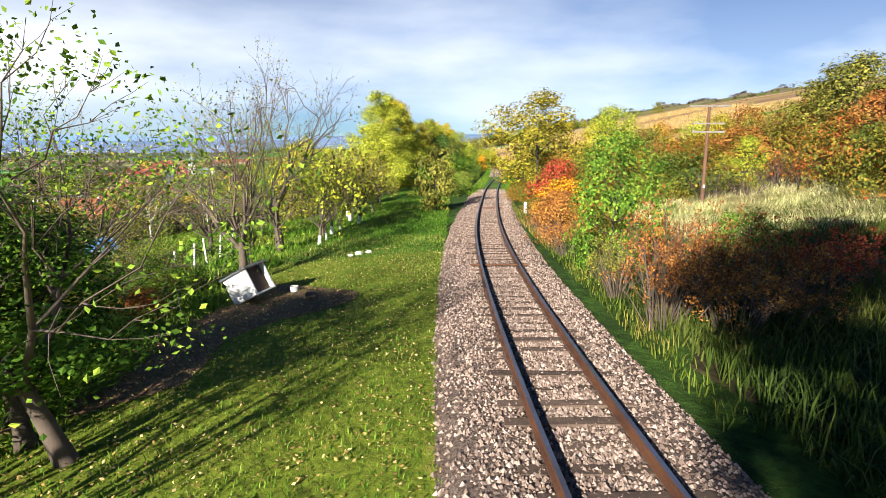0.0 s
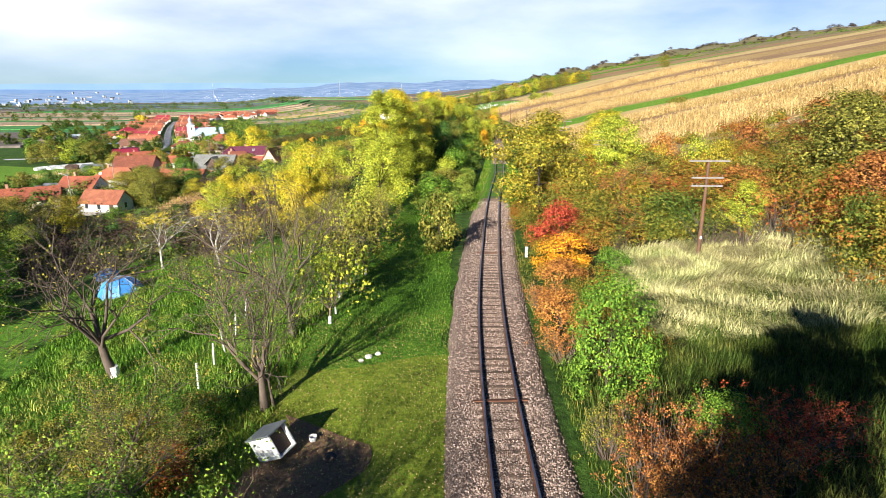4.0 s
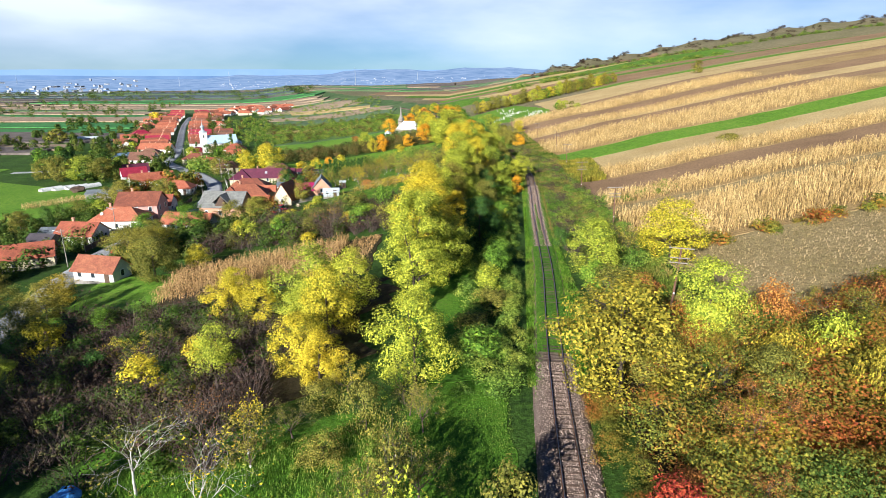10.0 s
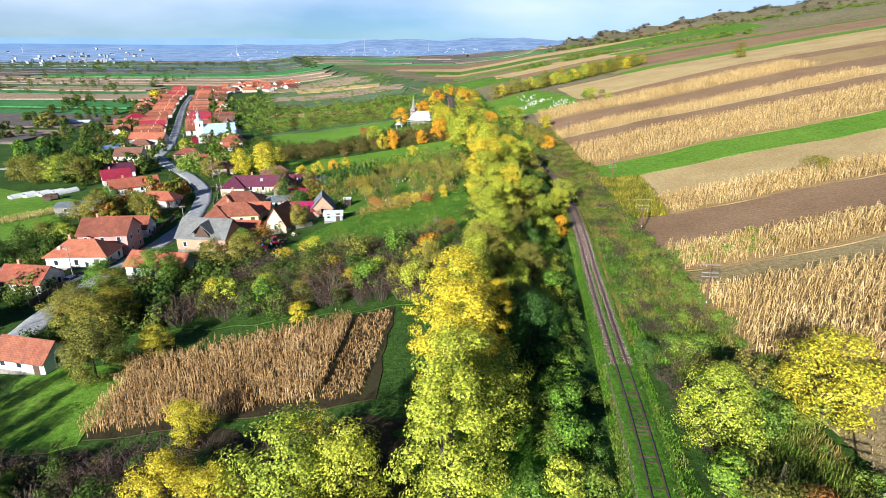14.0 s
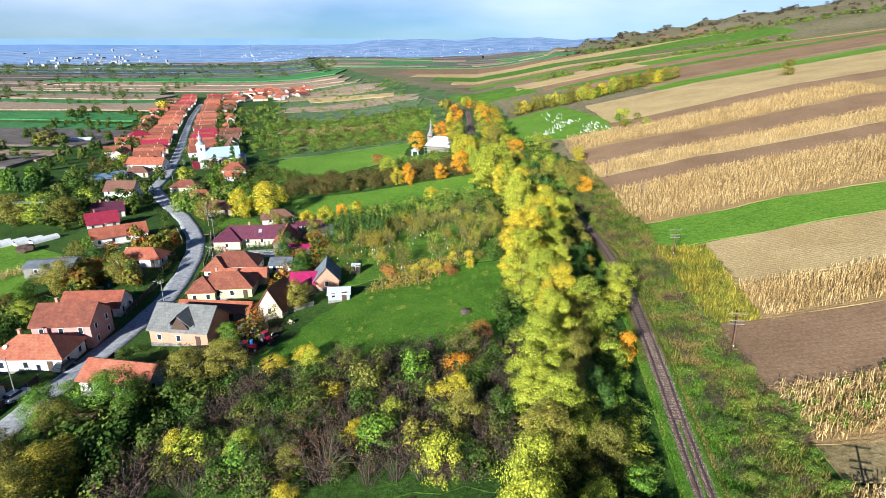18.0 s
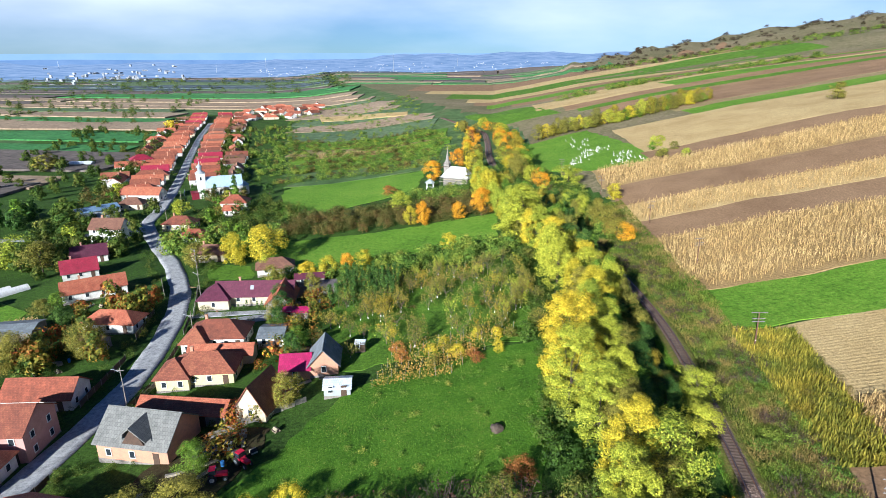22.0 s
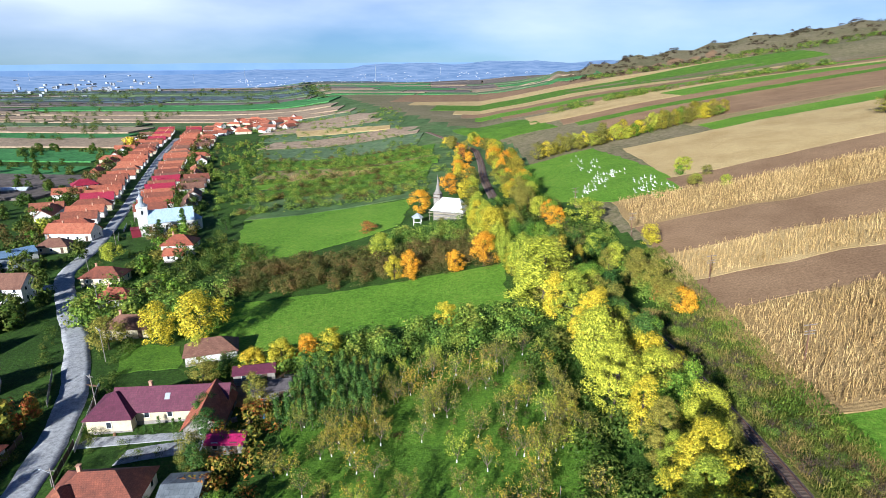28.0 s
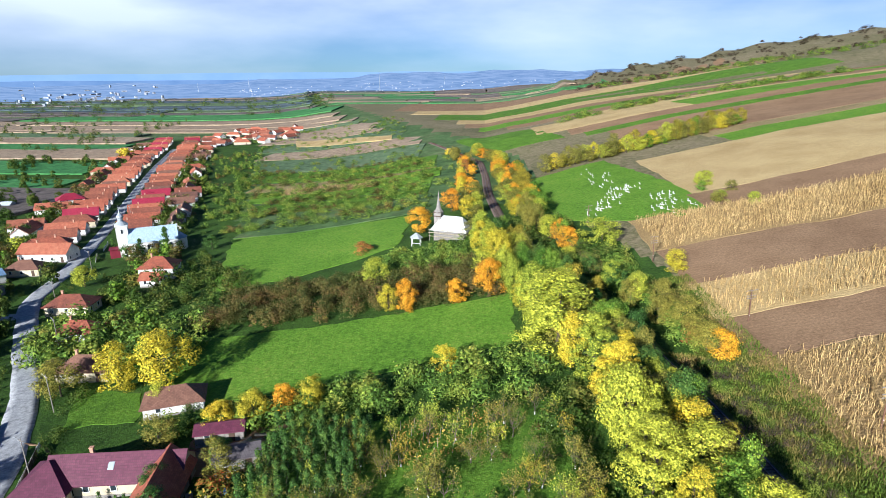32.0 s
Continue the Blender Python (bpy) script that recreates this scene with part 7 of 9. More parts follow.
# the purple-roofed farmhouse with its wing
h1 = house(-76.8, 235.9, 8, 20.0, 6.2, 2.7, 2.7, CREAM, METAL_PURPLE, False, "long cream farmhouse with a purple sheet-metal roof", 5, 0, 1)
part("skylight", box(box_bm(-0.45, 0.45, -0.6, 0.6, 0, 0.1, 0.01), -0.35, 0.35, -0.5, 0.5, 0.1, 0.12), METAL_PALE, h1, "pale skylight", pose(-0.6, -1.5, 4.22, 41, 0, 0))
house(-86.3, 233.4, 8, 7.6, 7.8, 2.9, 3.0, CREAM, METAL_PURPLE, True, "square cream front house with a purple hipped roof", 1, 2, 0, hipped=3.7)
house(-68.6, 232.6, 100, 10.5, 6.2, 2.5, 2.8, WOODGREY, TILE_ORANGE, False, "farm barn with an orange tile roof across the yard", 2, 1, 0, name="barn")
for x, y, h in ((-80.2, 228.6, 1.9), (-78.9, 228.9, 2.2), (-77.4, 228.8, 2.1), (-74.6, 230.6, 2.3), (-73.6, 231.0, 2.2), (-72.6, 231.6, 1.8), (-77.8, 231.4, 2.4)):
    plant("young_fir", "dark", x, y, h, 1.1)
shed(-62.0, 224.5, 5, 6.0, 3.2, 2.0, 0.6, WOODGREY, METAL_MAGENTA, "small wooden shed with a magenta sheet roof")
shed(-60, 240, 20, 7, 4, 2.2, 1.0, WOODGREY, METAL_DARK, "low dark-roofed farm shed of grey boards")
shed(-66.0, 247.0, 15, 8, 3.5, 2.2, 0.8, WOODGREY, METAL_PURPLE, "small purple-roofed outbuilding of grey boards")
patch("yard", ((-90, 225), (-69, 228), (-68.5, 230), (-89, 228.2)), ASPHALT, "pale concrete yard", 2, 0.14, "yard")
# tiled houses along the east side of the street
house(-75.6, 212.3, 8, 12.5, 7.5, 2.9, 2.7, PLASTER, TILE_RED, True, "white house with red tiled hip roof and blue windows", 5, 2, 1)
house(-79.0, 209.0, 98, 6.0, 5.2, 2.9, 2.5, PLASTER, TILE_RED, True, "tiled front wing of a white house", 1, 2, 0)
shed(-63.0, 212.0, 8, 5.5, 6.5, 2.4, 0.9, PLASTER, SLABROOF, "white outbuilding with grey slab roof")
house(-70.8, 196.8, 10, 12.0, 7.0, 2.9, 2.7, YELLOWISH, TILE_RED, True, "pale yellow house with red tiled roof", 4, 2, 1)
house(-75.6, 194.6, 100, 6.5, 6.0, 2.9, 2.6, YELLOWISH, TILE_RED, True, "tiled front wing of a pale yellow house", 1, 2, 0)
shed(-70.5, 203.0, 10, 13.0, 4.0, 2.6, 1.5, CREAM, TILE_ORANGE, "long outbuilding with orange tile roof")
shed(-66.8, 182.0, 0, 15.5, 4.6, 2.7, 1.5, WOODGREY, TILE_ORANGE, "long barn with an orange tile roof", "barn")
h5 = house(-69.0, 174.6, -4, 12.0, 8.6, 3.4, 3.4, BRICKWALL, TILE_GREY, False, "unfinished block house with a grey roof and dormer", 3, 2, 0, back=False)
dm = gable_roof(h5, 4.4, 4.4, 4.6, 1.9, 0.3, TILE_GREY, x0=0, name="dormer", label="steep triangular dormer over the front")
dm.matrix_basis = pose(0.5, -2.4, 0, 0, 0, 90)
# closed dark prism takes the place of shade in the open gable
solid("dormer_gable", [(-2.0, -4.35, 3.4), (2.0, -4.35, 3.4), (0, -4.35, 6.3), (-2.0, -3.9, 3.4), (2.0, -3.9, 3.4), (0, -3.9, 6.3)], [(0, 1, 2), (5, 4, 3), (0, 2, 5, 3), (1, 4, 5, 2), (0, 3, 4, 1)], DARKWOOD, h5, "dark panel for the shaded open gable", at=pose(0.5, 0, 0))
h6 = house(-54.2, 184.0, 80, 7.0, 5.6, 2.4, 4.2, CREAM, TILE_RED, False, "small cabin with a steep reddish tiled roof", 2, 1, 0)
house(-52.3, 196.5, 12, 5.4, 6.0, 2.6, 1.6, BRICKWALL, METAL_MAGENTA, False, "brick shed with a magenta sheet roof", 1, 0, 0, name="shed")
house(-47.2, 198.2, 102, 7.0, 5.4, 2.6, 3.0, BRICKWALL, SLABROOF, False, "open brick barn with a steep grey roof", 1, 1, 0, name="barn")
shed(-41.6, 204.4, 5, 2.0, 1.8, 2.0, 0.4, WOODGREY, METAL_PALE, "small grey wooden outhouse by the orchard", "outhouse", 0.15)
shed(-42.0, 188.6, 10, 4.6, 3.8, 1.8, 0.7, METAL_PALE, METAL_PALE, "greenhouse shack with pale sheets")
house(-80.0, 257.5, 22, 10.5, 6.0, 2.2, 2.3, PLASTER, TILE_BROWN, True, "low barn with an old brown tile roof", 2, 0, 0, name="barn")
house(-106.5, 270.5, 4, 11, 6.5, 2.6, 2.3, CREAM, TILE_BROWN, True, "old tiled house among trees", 3, 2, 1)
house(-122.5, 290, 4, 10, 6.0, 2.7, 2.2, PLASTER, TILE_ORANGE, True, "small tiled house beside the street", 3, 2, 1)
house(-138, 308.5, 6, 12, 7.0, 2.8, 2.4, CREAM, TILE_RED, True, "tiled house beside the street", 3, 2, 1)
house(-129.5, 339.5, 10, 11, 8.0, 4.2, 2.8, PLASTER, TILE_ORANGE, True, "white house with a pale orange roof by the church", 3, 2, 1)
house(-127, 331, 10, 7, 5, 2.6, 1.6, PLASTER, TILE_ORANGE, False, "white annex with an orange roof", 2, 1, 0)
# west side
h10 = house(-93.0, 173.8, 8, 11.0, 8.4, 5.6, 2.8, PINK, TILE_RED, False, "pink two-storey house with a red roof and solar panel", 3, 2, 1, two=True)
part("solar_panel", box_bm(-1.9, 1.9, -0.8, 0.8, 0, 0.08, 0.01), GLASS, h10, "dark blue solar panel", pose(-2.4, -2.0, 7.15, 34, 0, 0))
house(-97.5, 187.5, 8, 12.5, 6.4, 3.0, 2.4, PLASTER, TILE_ORANGE, False, "white annex with an orange tile roof", 3, 2, 0)
h11 = house(-94.0, 165.0, 6, 13.0, 7.5, 3.0, 2.8, PLASTER, TILE_ORANGE, True, "white house with an orange tiled hip roof", 3, 2, 1)
part("dish", rod(rod(bmesh.new(), (0, 0, 0), (0, 0.05, 0.5), 0.03), (0, 0, 0.5), (0, -0.12, 0.6), 0.45, 0.4, 14), LINEWHITE, h11, "white satellite dish", pose(-4, -2.2, 4.0))
house(-71.0, 156.0, -6, 12.5, 6.5, 2.6, 2.0, PLASTER, TILE_ORANGE, False, "low house with an orange roof behind a tree", 3, 2, 0)
shed(-69.6, 143.5, 10, 3.6, 3.0, 2.0, 0.9, PLASTER, TILE_BROWN, "little white shed with brown tiles")
house(-70.4, 117.6, -10, 8.6, 4.6, 2.5, 2.0, PLASTER, TILE_RED, False, "white shed with a red tiled roof", 3, 1, 0)
house(-96.0, 129.0, 30, 14, 6.5, 2.8, 2.2, CREAM, TILE_ORANGE, False, "cream house with an orange tile roof", 3, 2, 1)
house(-95.0, 149.5, -4, 9.5, 6.5, 2.8, 2.3, PLASTER, TILE_ORANGE, False, "white house with an orange gable", 3, 2, 1)
shed(-101.5, 145.0, -4, 6, 4, 2.4, 1.2, WOODGREY, METAL_DARK, "small dark-roofed shed of grey boards")
shed(-104.0, 153.5, 8, 7, 5, 2.4, 1.0, WOODGREY, SLABROOF, "small shed with a grey slab roof")
house(-125.5, 240.0, 38, 15.5, 6.8, 2.9, 2.3, PLASTER, TILE_ORANGE, False, "long white house with an orange tile roof", 4, 2, 1)
house(-105.6, 219.5, 2, 12.5, 6.0, 2.7, 2.2, PLASTER, TILE_ORANGE, True, "low house with an orange hip roof", 3, 2, 0)
shed(-103.5, 208.5, 5, 5.5, 4.5, 2.3, 1.3, WOODGREY, TILE_BROWN, "brown-roofed shed under the trees")
shed(-128.0, 214.0, 15, 12.0, 7.0, 2.6, 0.8, WOODGREY, SLABROOF, "wide shed with a bluish slab roof")
house(-158.0, 294.8, 6, 11.5, 8.0, 5.2, 3.0, PLASTER, TILE_BROWN, False, "white two-storey house with a dark tile roof", 3, 2, 1, two=True)
house(-148.6, 270.0, 32, 10.5, 7.0, 2.8, 2.6, PLASTER, METAL_PURPLE, False, "house with a dark red sheet roof", 3, 2, 1)
house(-141.0, 255.0, 38, 9.5, 7.0, 2.8, 2.8, PLASTER, METAL_RED, False, "house with a crimson sheet roof", 3, 2, 1)
shed(-189.0, 330.0, 55, 17.0, 7.0, 3.0, 1.4, PLASTER, METAL_BLUE, "long barn with a blue sheet roof", "barn")
shed(-177.5, 320.0, 8, 11.0, 7.0, 2.8, 1.4, WOODGREY, SLABROOF, "barn with a grey slab roof", "barn")
house(-186.0, 361.0, 4, 18.5, 8.0, 3.8, 2.8, PLASTER, TILE_ORANGE, False, "large white house with an orange tiled roof", 5, 2, 1)
house(-181.0, 344.0, 10, 11.0, 7.0, 2.8, 2.4, CREAM, TILE_BROWN, True, "house with brown tiled roof", 3, 2, 1)
house(-248.0, 458.0, 40, 13.0, 9.0, 5.0, 2.8, PLASTER, METAL_RED, True, "white two-storey house with a crimson roof", 4, 3, 0, two=True)
shed(-293.0, 457.0, 12, 20.0, 6.0, 2.0, 1.0, METAL_PALE, METAL_PALE, "long pale glass greenhouse in the plain", "greenhouse")

# rows of tiled houses on both sides of the main street
row = random.Random(11)
protos = []
for k, (L, W, h, rise, wl_, rf, hp) in enumerate(((16, 7, 3.0, 2.6, PLASTER, TILE_ORANGE, False), (18, 7.5, 3.0, 2.8, CREAM, TILE_RED, True), (14, 7, 3.2, 2.6, PLASTER, TILE_RED, False), (15, 8, 3.2, 3.0, PLASTER, METAL_RED, False), (17, 7, 2.9, 2.5, CREAM, TILE_ORANGE, True), (13, 6.5, 2.9, 2.4, PLASTER, TILE_BROWN, False))):
    protos.append(house(-700 - 30 * k, 60, 0, L, W, h, rise, wl_, rf, hp, ("white village house with an orange tiled gable roof", "cream village house with a red hip roof", "white village house with a red tiled roof", "white village house with a crimson sheet roof", "cream village house with an orange hip roof", "white village house with an old brown roof")[k], 2, 2, 1))
    tagged(protos[-1], group="houses along the village street")
used = set()
sy, sx = [p[1] for p in STREET], [p[0] for p in STREET]
for side in (-1, 1):
    y = 380.0 if side < 0 else 398.0
    while y < 800:
        cx = float(np.interp(y, sy, sx)) - (0.45 * max(0, y - 720))
        d = Vector((float(np.interp(y + 5, sy, sx) - np.interp(y - 5, sy, sx)), 10, 0)).normalized()
        if y >= 715:
            d = Vector((-0.41, 0.91, 0))
        k = row.choice((0, 0, 1, 2, 2, 3, 4, 4, 5))
        across = Vector((d.y, -d.x, 0)) * side
        off = row.uniform(13.5, 15.5)
        x, yy = cx + across.x * off, y + across.y * off
        turn = math.degrees(math.atan2(across.y, across.x)) + row.uniform(-4, 4)
        m = pose(x, yy, gz1(x, yy) + 0.15, 0, 0, turn)
        if k not in used:
            protos[k].matrix_basis = m
            used.add(k)
        else:
            copy_thing(protos[k], m)
        if row.random() < 0.55:
            x2, y2 = cx + across.x * (off + 17), y + across.y * (off + 17) + row.uniform(-3, 3)
            k2 = row.choice((0, 2, 4, 5))
            copy_thing(protos[k2], pose(x2, y2, gz1(x2, y2) + 0.1, 0, 0, turn + row.choice((0, 90)))) if k2 in used else None
        y += row.uniform(11.0, 14.0)
for k in range(34):
    y = 745 + row.uniform(0, 175)
    x = -250 - 0.25 * (y - 745) + row.uniform(-65, 30)
    copy_thing(protos[row.choice((0, 2, 4))], pose(x, y, gz1(x, y) + 0.1, 0, 0, row.uniform(0, 180)))

# ---- white church ----
CX, CY, CT = -150.0, 371.5, 30.0
CHURCH_BLUE = tile_mat("pale_blue_sheet_roof", ((0.34, 0.49, 0.66), (0.42, 0.57, 0.74), (0.50, 0.64, 0.79)), 0.45, 0.5)
ch = thing("church", CX, CY, gz1(CX, CY) - 0.1, "white village church with a bulbous tower and pale blue metal roof", "church", turn=CT)
walls(ch, 17, 8.5, 6.0, 4.0, PLASTER, True, "nave", "white plastered nave")
gable_roof(ch, 17, 8.5, 6.0, 4.2, 0.45, CHURCH_BLUE, label="pale blue sheet roof")
walls_t = solid("tower", [(sx_ * 2.0, sy_ * 2.0, z) for z in (-1, 12.0) for sx_, sy_ in ((-1, -1), (1, -1), (1, 1), (-1, 1))], [(0, 1, 5, 4), (1, 2, 6, 5), (2, 3, 7, 6), (3, 0, 4, 7), (4, 5, 6, 7)], PLASTER, ch, "white square bell tower", at=pose(-10.3, 0, 0))


def lathe(profile, sides=12):
    bm = bmesh.new()
    rings = []
    for r_, z in profile:
        rings.append([bm.verts.new((r_ * math.cos(a * 2 * math.pi / sides), r_ * math.sin(a * 2 * math.pi / sides), z)) for a in range(sides)])
    for a, b in zip(rings[:-1], rings[1:]):
        for k in range(sides):
            bm.faces.new((a[k], a[(k + 1) % sides], b[(k + 1) % sides], b[k]))
    bm.faces.new(rings[-1])
    return bm


part("cornice", box_bm(-2.25, 2.25, -2.25, 2.25, 11.9, 12.25, 0.03), LINEWHITE, ch, "moulded cornice", pose(-10.3, 0, 0))
part("string_course", box_bm(-2.15, 2.15, -2.15, 2.15, 7.6, 7.8, 0.02), LINEWHITE, ch, "moulded string course", pose(-10.3, 0, 0))
part("spire", lathe(((2.3, 12.2), (2.2, 12.7), (1.5, 13.3), (0.95, 13.7), (0.9, 14.9), (1.35, 15.3), (1.2, 15.9), (0.6, 16.4), (0.2, 17.2), (0.09, 18.6), (0.02, 18.7))), METAL_PALE, ch, "bulbous metal spire", pose(-10.3, 0, 0))
part("cross", box(box_bm(-0.05, 0.05, -0.05, 0.05, 18.5, 19.7), -0.35, 0.35, -0.05, 0.05, 19.1, 19.22), METAL_PALE, ch, "metal cross", pose(-10.3, 0, 0))
for k in range(4):
    window(ch, -6 + 4 * k, -4.26, 1.8, 0, 1.1, 2.6)
    window(ch, -6 + 4 * k, 4.26, 1.8, 180, 1.1, 2.6)
for a in range(4):
    o = ch.children[2]
    window(ch, -10.3 + (2.01 * math.sin(radians(a * 90))), -2.01 * math.cos(radians(a * 90)), 9.0, a * 90, 0.9, 1.9)
ap = lathe(((3.4, -1), (3.4, 5.0), (3.6, 5.05), (0.05, 7.6)), 8)
part("apse", ap, PLASTER, ch, "white rounded apse", pose(8.5, 0, 0))
part("apse_roof", lathe(((3.75, 5.02), (3.7, 5.15), (0.1, 8.0)), 8), CHURCH_BLUE, ch, "pale blue conical apse roof", pose(8.5, 0, 0))
part("porch", box(box_bm(-2.2, 1.2, -2.2, 2.2, -1, 3.2), -2.5, 1.5, -2.5, 2.5, 3.2, 3.4), METAL_RED, ch, "red-roofed porch", pose(-13.2, 0, 0))

# ---- wooden church under repair ----
WX, WY, WT = -31.5, 352.5, -18.0
wc = thing("wooden_church", WX, WY, gz1(WX, WY) + 0.2, "old wooden church with slender spire, white sheeted roof and scaffolding", "church", turn=WT)
walls(wc, 11, 6.0, 2.8, 1.0, WOODGREY, True, "log_wall", "weathered log walls")
hip_roof(wc, 12.0, 7.2, 2.9, 4.2, 0.5, LINEWHITE, hip=2.4, label="steep roof under bright white sheeting")
solid("belfry", [(sx_ * 1.25, sy_ * 1.25, z) for z in (-1, 8.4) for sx_, sy_ in ((-1, -1), (1, -1), (1, 1), (-1, 1))], [(0, 1, 5, 4), (1, 2, 6, 5), (2, 3, 7, 6), (3, 0, 4, 7), (4, 5, 6, 7)], WOODGREY, wc, "square shingled belfry", at=pose(-5.0, 0, 0))
part("gallery", box(box_bm(-1.6, 1.6, -1.6, 1.6, 7.0, 7.2), -1.55, 1.55, -1.55, 1.55, 8.3, 8.5), DARKWOOD, wc, "open bell gallery", pose(-5.0, 0, 0))
part("spire", lathe(((1.75, 8.4), (1.1, 9.2), (0.75, 10.0), (0.4, 12.5), (0.06, 15.2), (0.02, 15.9)), 8), WOODGREY, wc, "tall shingled spire", pose(-5.0, 0, 0))
for k in range(9):
    xk = -6.5 + k * 1.65
    part("scaffold_pole", rod(bmesh.new(), (xk, -4.7, -0.8), (xk, -4.7, 3.4), 0.06, sides=6), WOODGREY, wc)
for z in (0.9, 2.1, 3.2):
    part("scaffold_board", box_bm(-6.8, 7.0, -4.95, -4.45, z, z + 0.07), CREAM, wc, "pale scaffold board")
kiosk = thing("belvedere", -43.5, 349.0, gz1(-43.5, 349.0), "small pale wooden pavilion beside the church", "pavilion")
for sx_, sy_ in ((-1, -1), (1, -1), (1, 1), (-1, 1)):
    part("post", box_bm(sx_ * 1.4 - 0.09, sx_ * 1.4 + 0.09, sy_ * 1.4 - 0.09, sy_ * 1.4 + 0.09, -0.5, 2.6, 0.01), LINEWHITE, kiosk)
part("roof", lathe(((2.3, 2.5), (2.25, 2.65), (0.1, 4.2)), 6), METAL_PALE, kiosk, "pale pointed roof")
part("rail", box(box_bm(-1.4, 1.4, -1.45, -1.35, 0.8, 0.92), -1.45, -1.35, -1.4, 1.4, 0.8, 0.92), LINEWHITE, kiosk)

# ---- poles, fences, graves, vehicles and clutter ----
def telegraph_pole(x, y, turn, height=7.0, lean=0.0, arms=3):
    ob = thing("telegraph_pole", x, y, gz1(x, y), "weathered brown timber telegraph pole with crossarms and white insulators", "pole", "telegraph poles beside the line", turn)
    ob.matrix_basis = ob.matrix_basis @ pose(0, 0, 0, 0, lean, 0)
    part("post", rod(bmesh.new(), (0, 0, -0.4), (0, 0, height), 0.14, 0.09, 10), POLEWOOD, ob)
    for k in range(arms):
        z, w = height - (0.12, 1.25, 1.8)[k], (1.35, 1.05, 1.05)[k]
        a = part("crossarm", box_bm(-w, w, -0.15, -0.05, z - 0.05, z + 0.05, 0.012), WOODGREY, ob, "pale grey timber crossarm")
        for q in (-w + 0.1, -w + 0.38, -w + 0.66, w - 0.66, w - 0.38, w - 0.1):
            part("insulator", rod(rod(bmesh.new(), (q, -0.1, z + 0.05), (q, -0.1, z + 0.13), 0.012, sides=5), (q, -0.1, z + 0.12), (q, -0.1, z + 0.18), 0.028, 0.02, 6), WOODGREY, a)
    part("plate", box_bm(-0.06, 0.06, -0.15, -0.125, 1.5, 1.7), LINEWHITE, ob, "small white plate")
    return ob


pole_a = telegraph_pole(17.8, 38.7, -4)
for x, y, t in ((21.0, 78.0, -6), (24.8, 117.5, -6), (26.6, 153.8, -6), (30.7, 195.6, 0), (34.3, 237.2, 14), (31.8, 273.0, 18), (24.0, 312.0, 18), (14.0, 352.0, 16)):
    copy_thing(pole_a, pose(x, y, gz1(x, y), 0, 3 if y < 80 else -2, t))

for x, y in ((-11.2, 23.4), (-11.3, 25.5), (-11.5, 27.4), (-11.7, 29.6), (-12.1, 32.3)):
    fp = thing("fence_post", x, y, gz1(x, y), "thin pale leaning concrete fence post", "post", "posts of the old fence", plant_rng.uniform(-20, 20))
    bm = box_bm(-0.04, 0.04, -0.04, 0.04, -0.3, 1.4, 0.012)
    part("shaft", bm, PLASTER, fp)
    fp.matrix_basis = fp.matrix_basis @ pose(0, 0, 0, plant_rng.uniform(-7, 7), plant_rng.uniform(-7, 7), 0)
wires = []
for z in (0.6, 1.2):
    q = np.array([(x, y, gz1(x, y) + z) for x, y in ((-11.2, 23.4), (-11.3, 25.5), (-11.5, 27.4), (-11.7, 29.6), (-12.1, 32.3))])
    wires.append(tube(q, np.full(5, 0.006), 4))
tagged(new("fence_wire", mesh_np("fence_wire", *joined(wires), (RAIL,))), "rusty wire strung between leaning posts", "wire")

mp = thing("marker_post", 6.15, 41.4, gz1(6.15, 41.4), "short white painted trackside marker post", "post")
part("post", box_bm(-0.1, 0.1, -0.07, 0.07, -0.3, 0.75, 0.02), LINEWHITE, mp)
part("cap", box_bm(-0.11, 0.11, -0.08, 0.08, 0.75, 0.8, 0.01), PLASTER, mp)

# whitewash round the foot of the old tree
ww = thing("whitewash_band", -16.8, 26.4, gz1(-16.8, 26.4), "white lime wash band on an old trunk", "limewash")
part("band", rod(bmesh.new(), (0, 0, -0.1), (0, 0, 0.62), 0.30, 0.235, 12), LINEWHITE, ww)

# tilted white kennel against the tree, bowl and stump
kn = thing("kennel", -5.75, 17.1, gz1(-5.75, 17.1) + 0.02, "tilted white box kennel with a dark open front", "kennel", turn=-28)
kn.matrix_basis = kn.matrix_basis @ pose(0, 0, 0.2, 6, -27, 0)
part("shell", box(box(box(box_bm(-0.55, -0.5, -0.4, 0.4, 0, 0.85, 0.01), -0.5, 0.55, -0.4, -0.35, 0, 0.85), -0.5, 0.55, 0.35, 0.4, 0, 0.85), -0.5, 0.55, -0.35, 0.35, 0, 0.05), LINEWHITE, kn, "white painted walls")
part("roof", box_bm(-0.62, 0.62, -0.47, 0.47, 0.85, 0.92, 0.015), SLABROOF, kn, "weathered grey lid")
# solid dark block gives the open front its shade
part("lining", box_bm(-0.49, 0.38, -0.34, 0.34, 0.055, 0.84), DARKWOOD, kn, "dark block for the shaded inside")
bw = thing("bucket", -4.75, 17.9, gz1(-4.75, 17.9), "small white plastic bucket on bare earth", "bucket")
part("pail", lathe(((0.1, 0), (0.14, 0.24), (0.15, 0.25), (0.13, 0.24), (0.1, 0.03)), 12), LINEWHITE, bw)
part("handle", rod(bmesh.new(), (-0.14, 0, 0.24), (0.14, 0, 0.26), 0.008, sides=5), RAIL, bw)


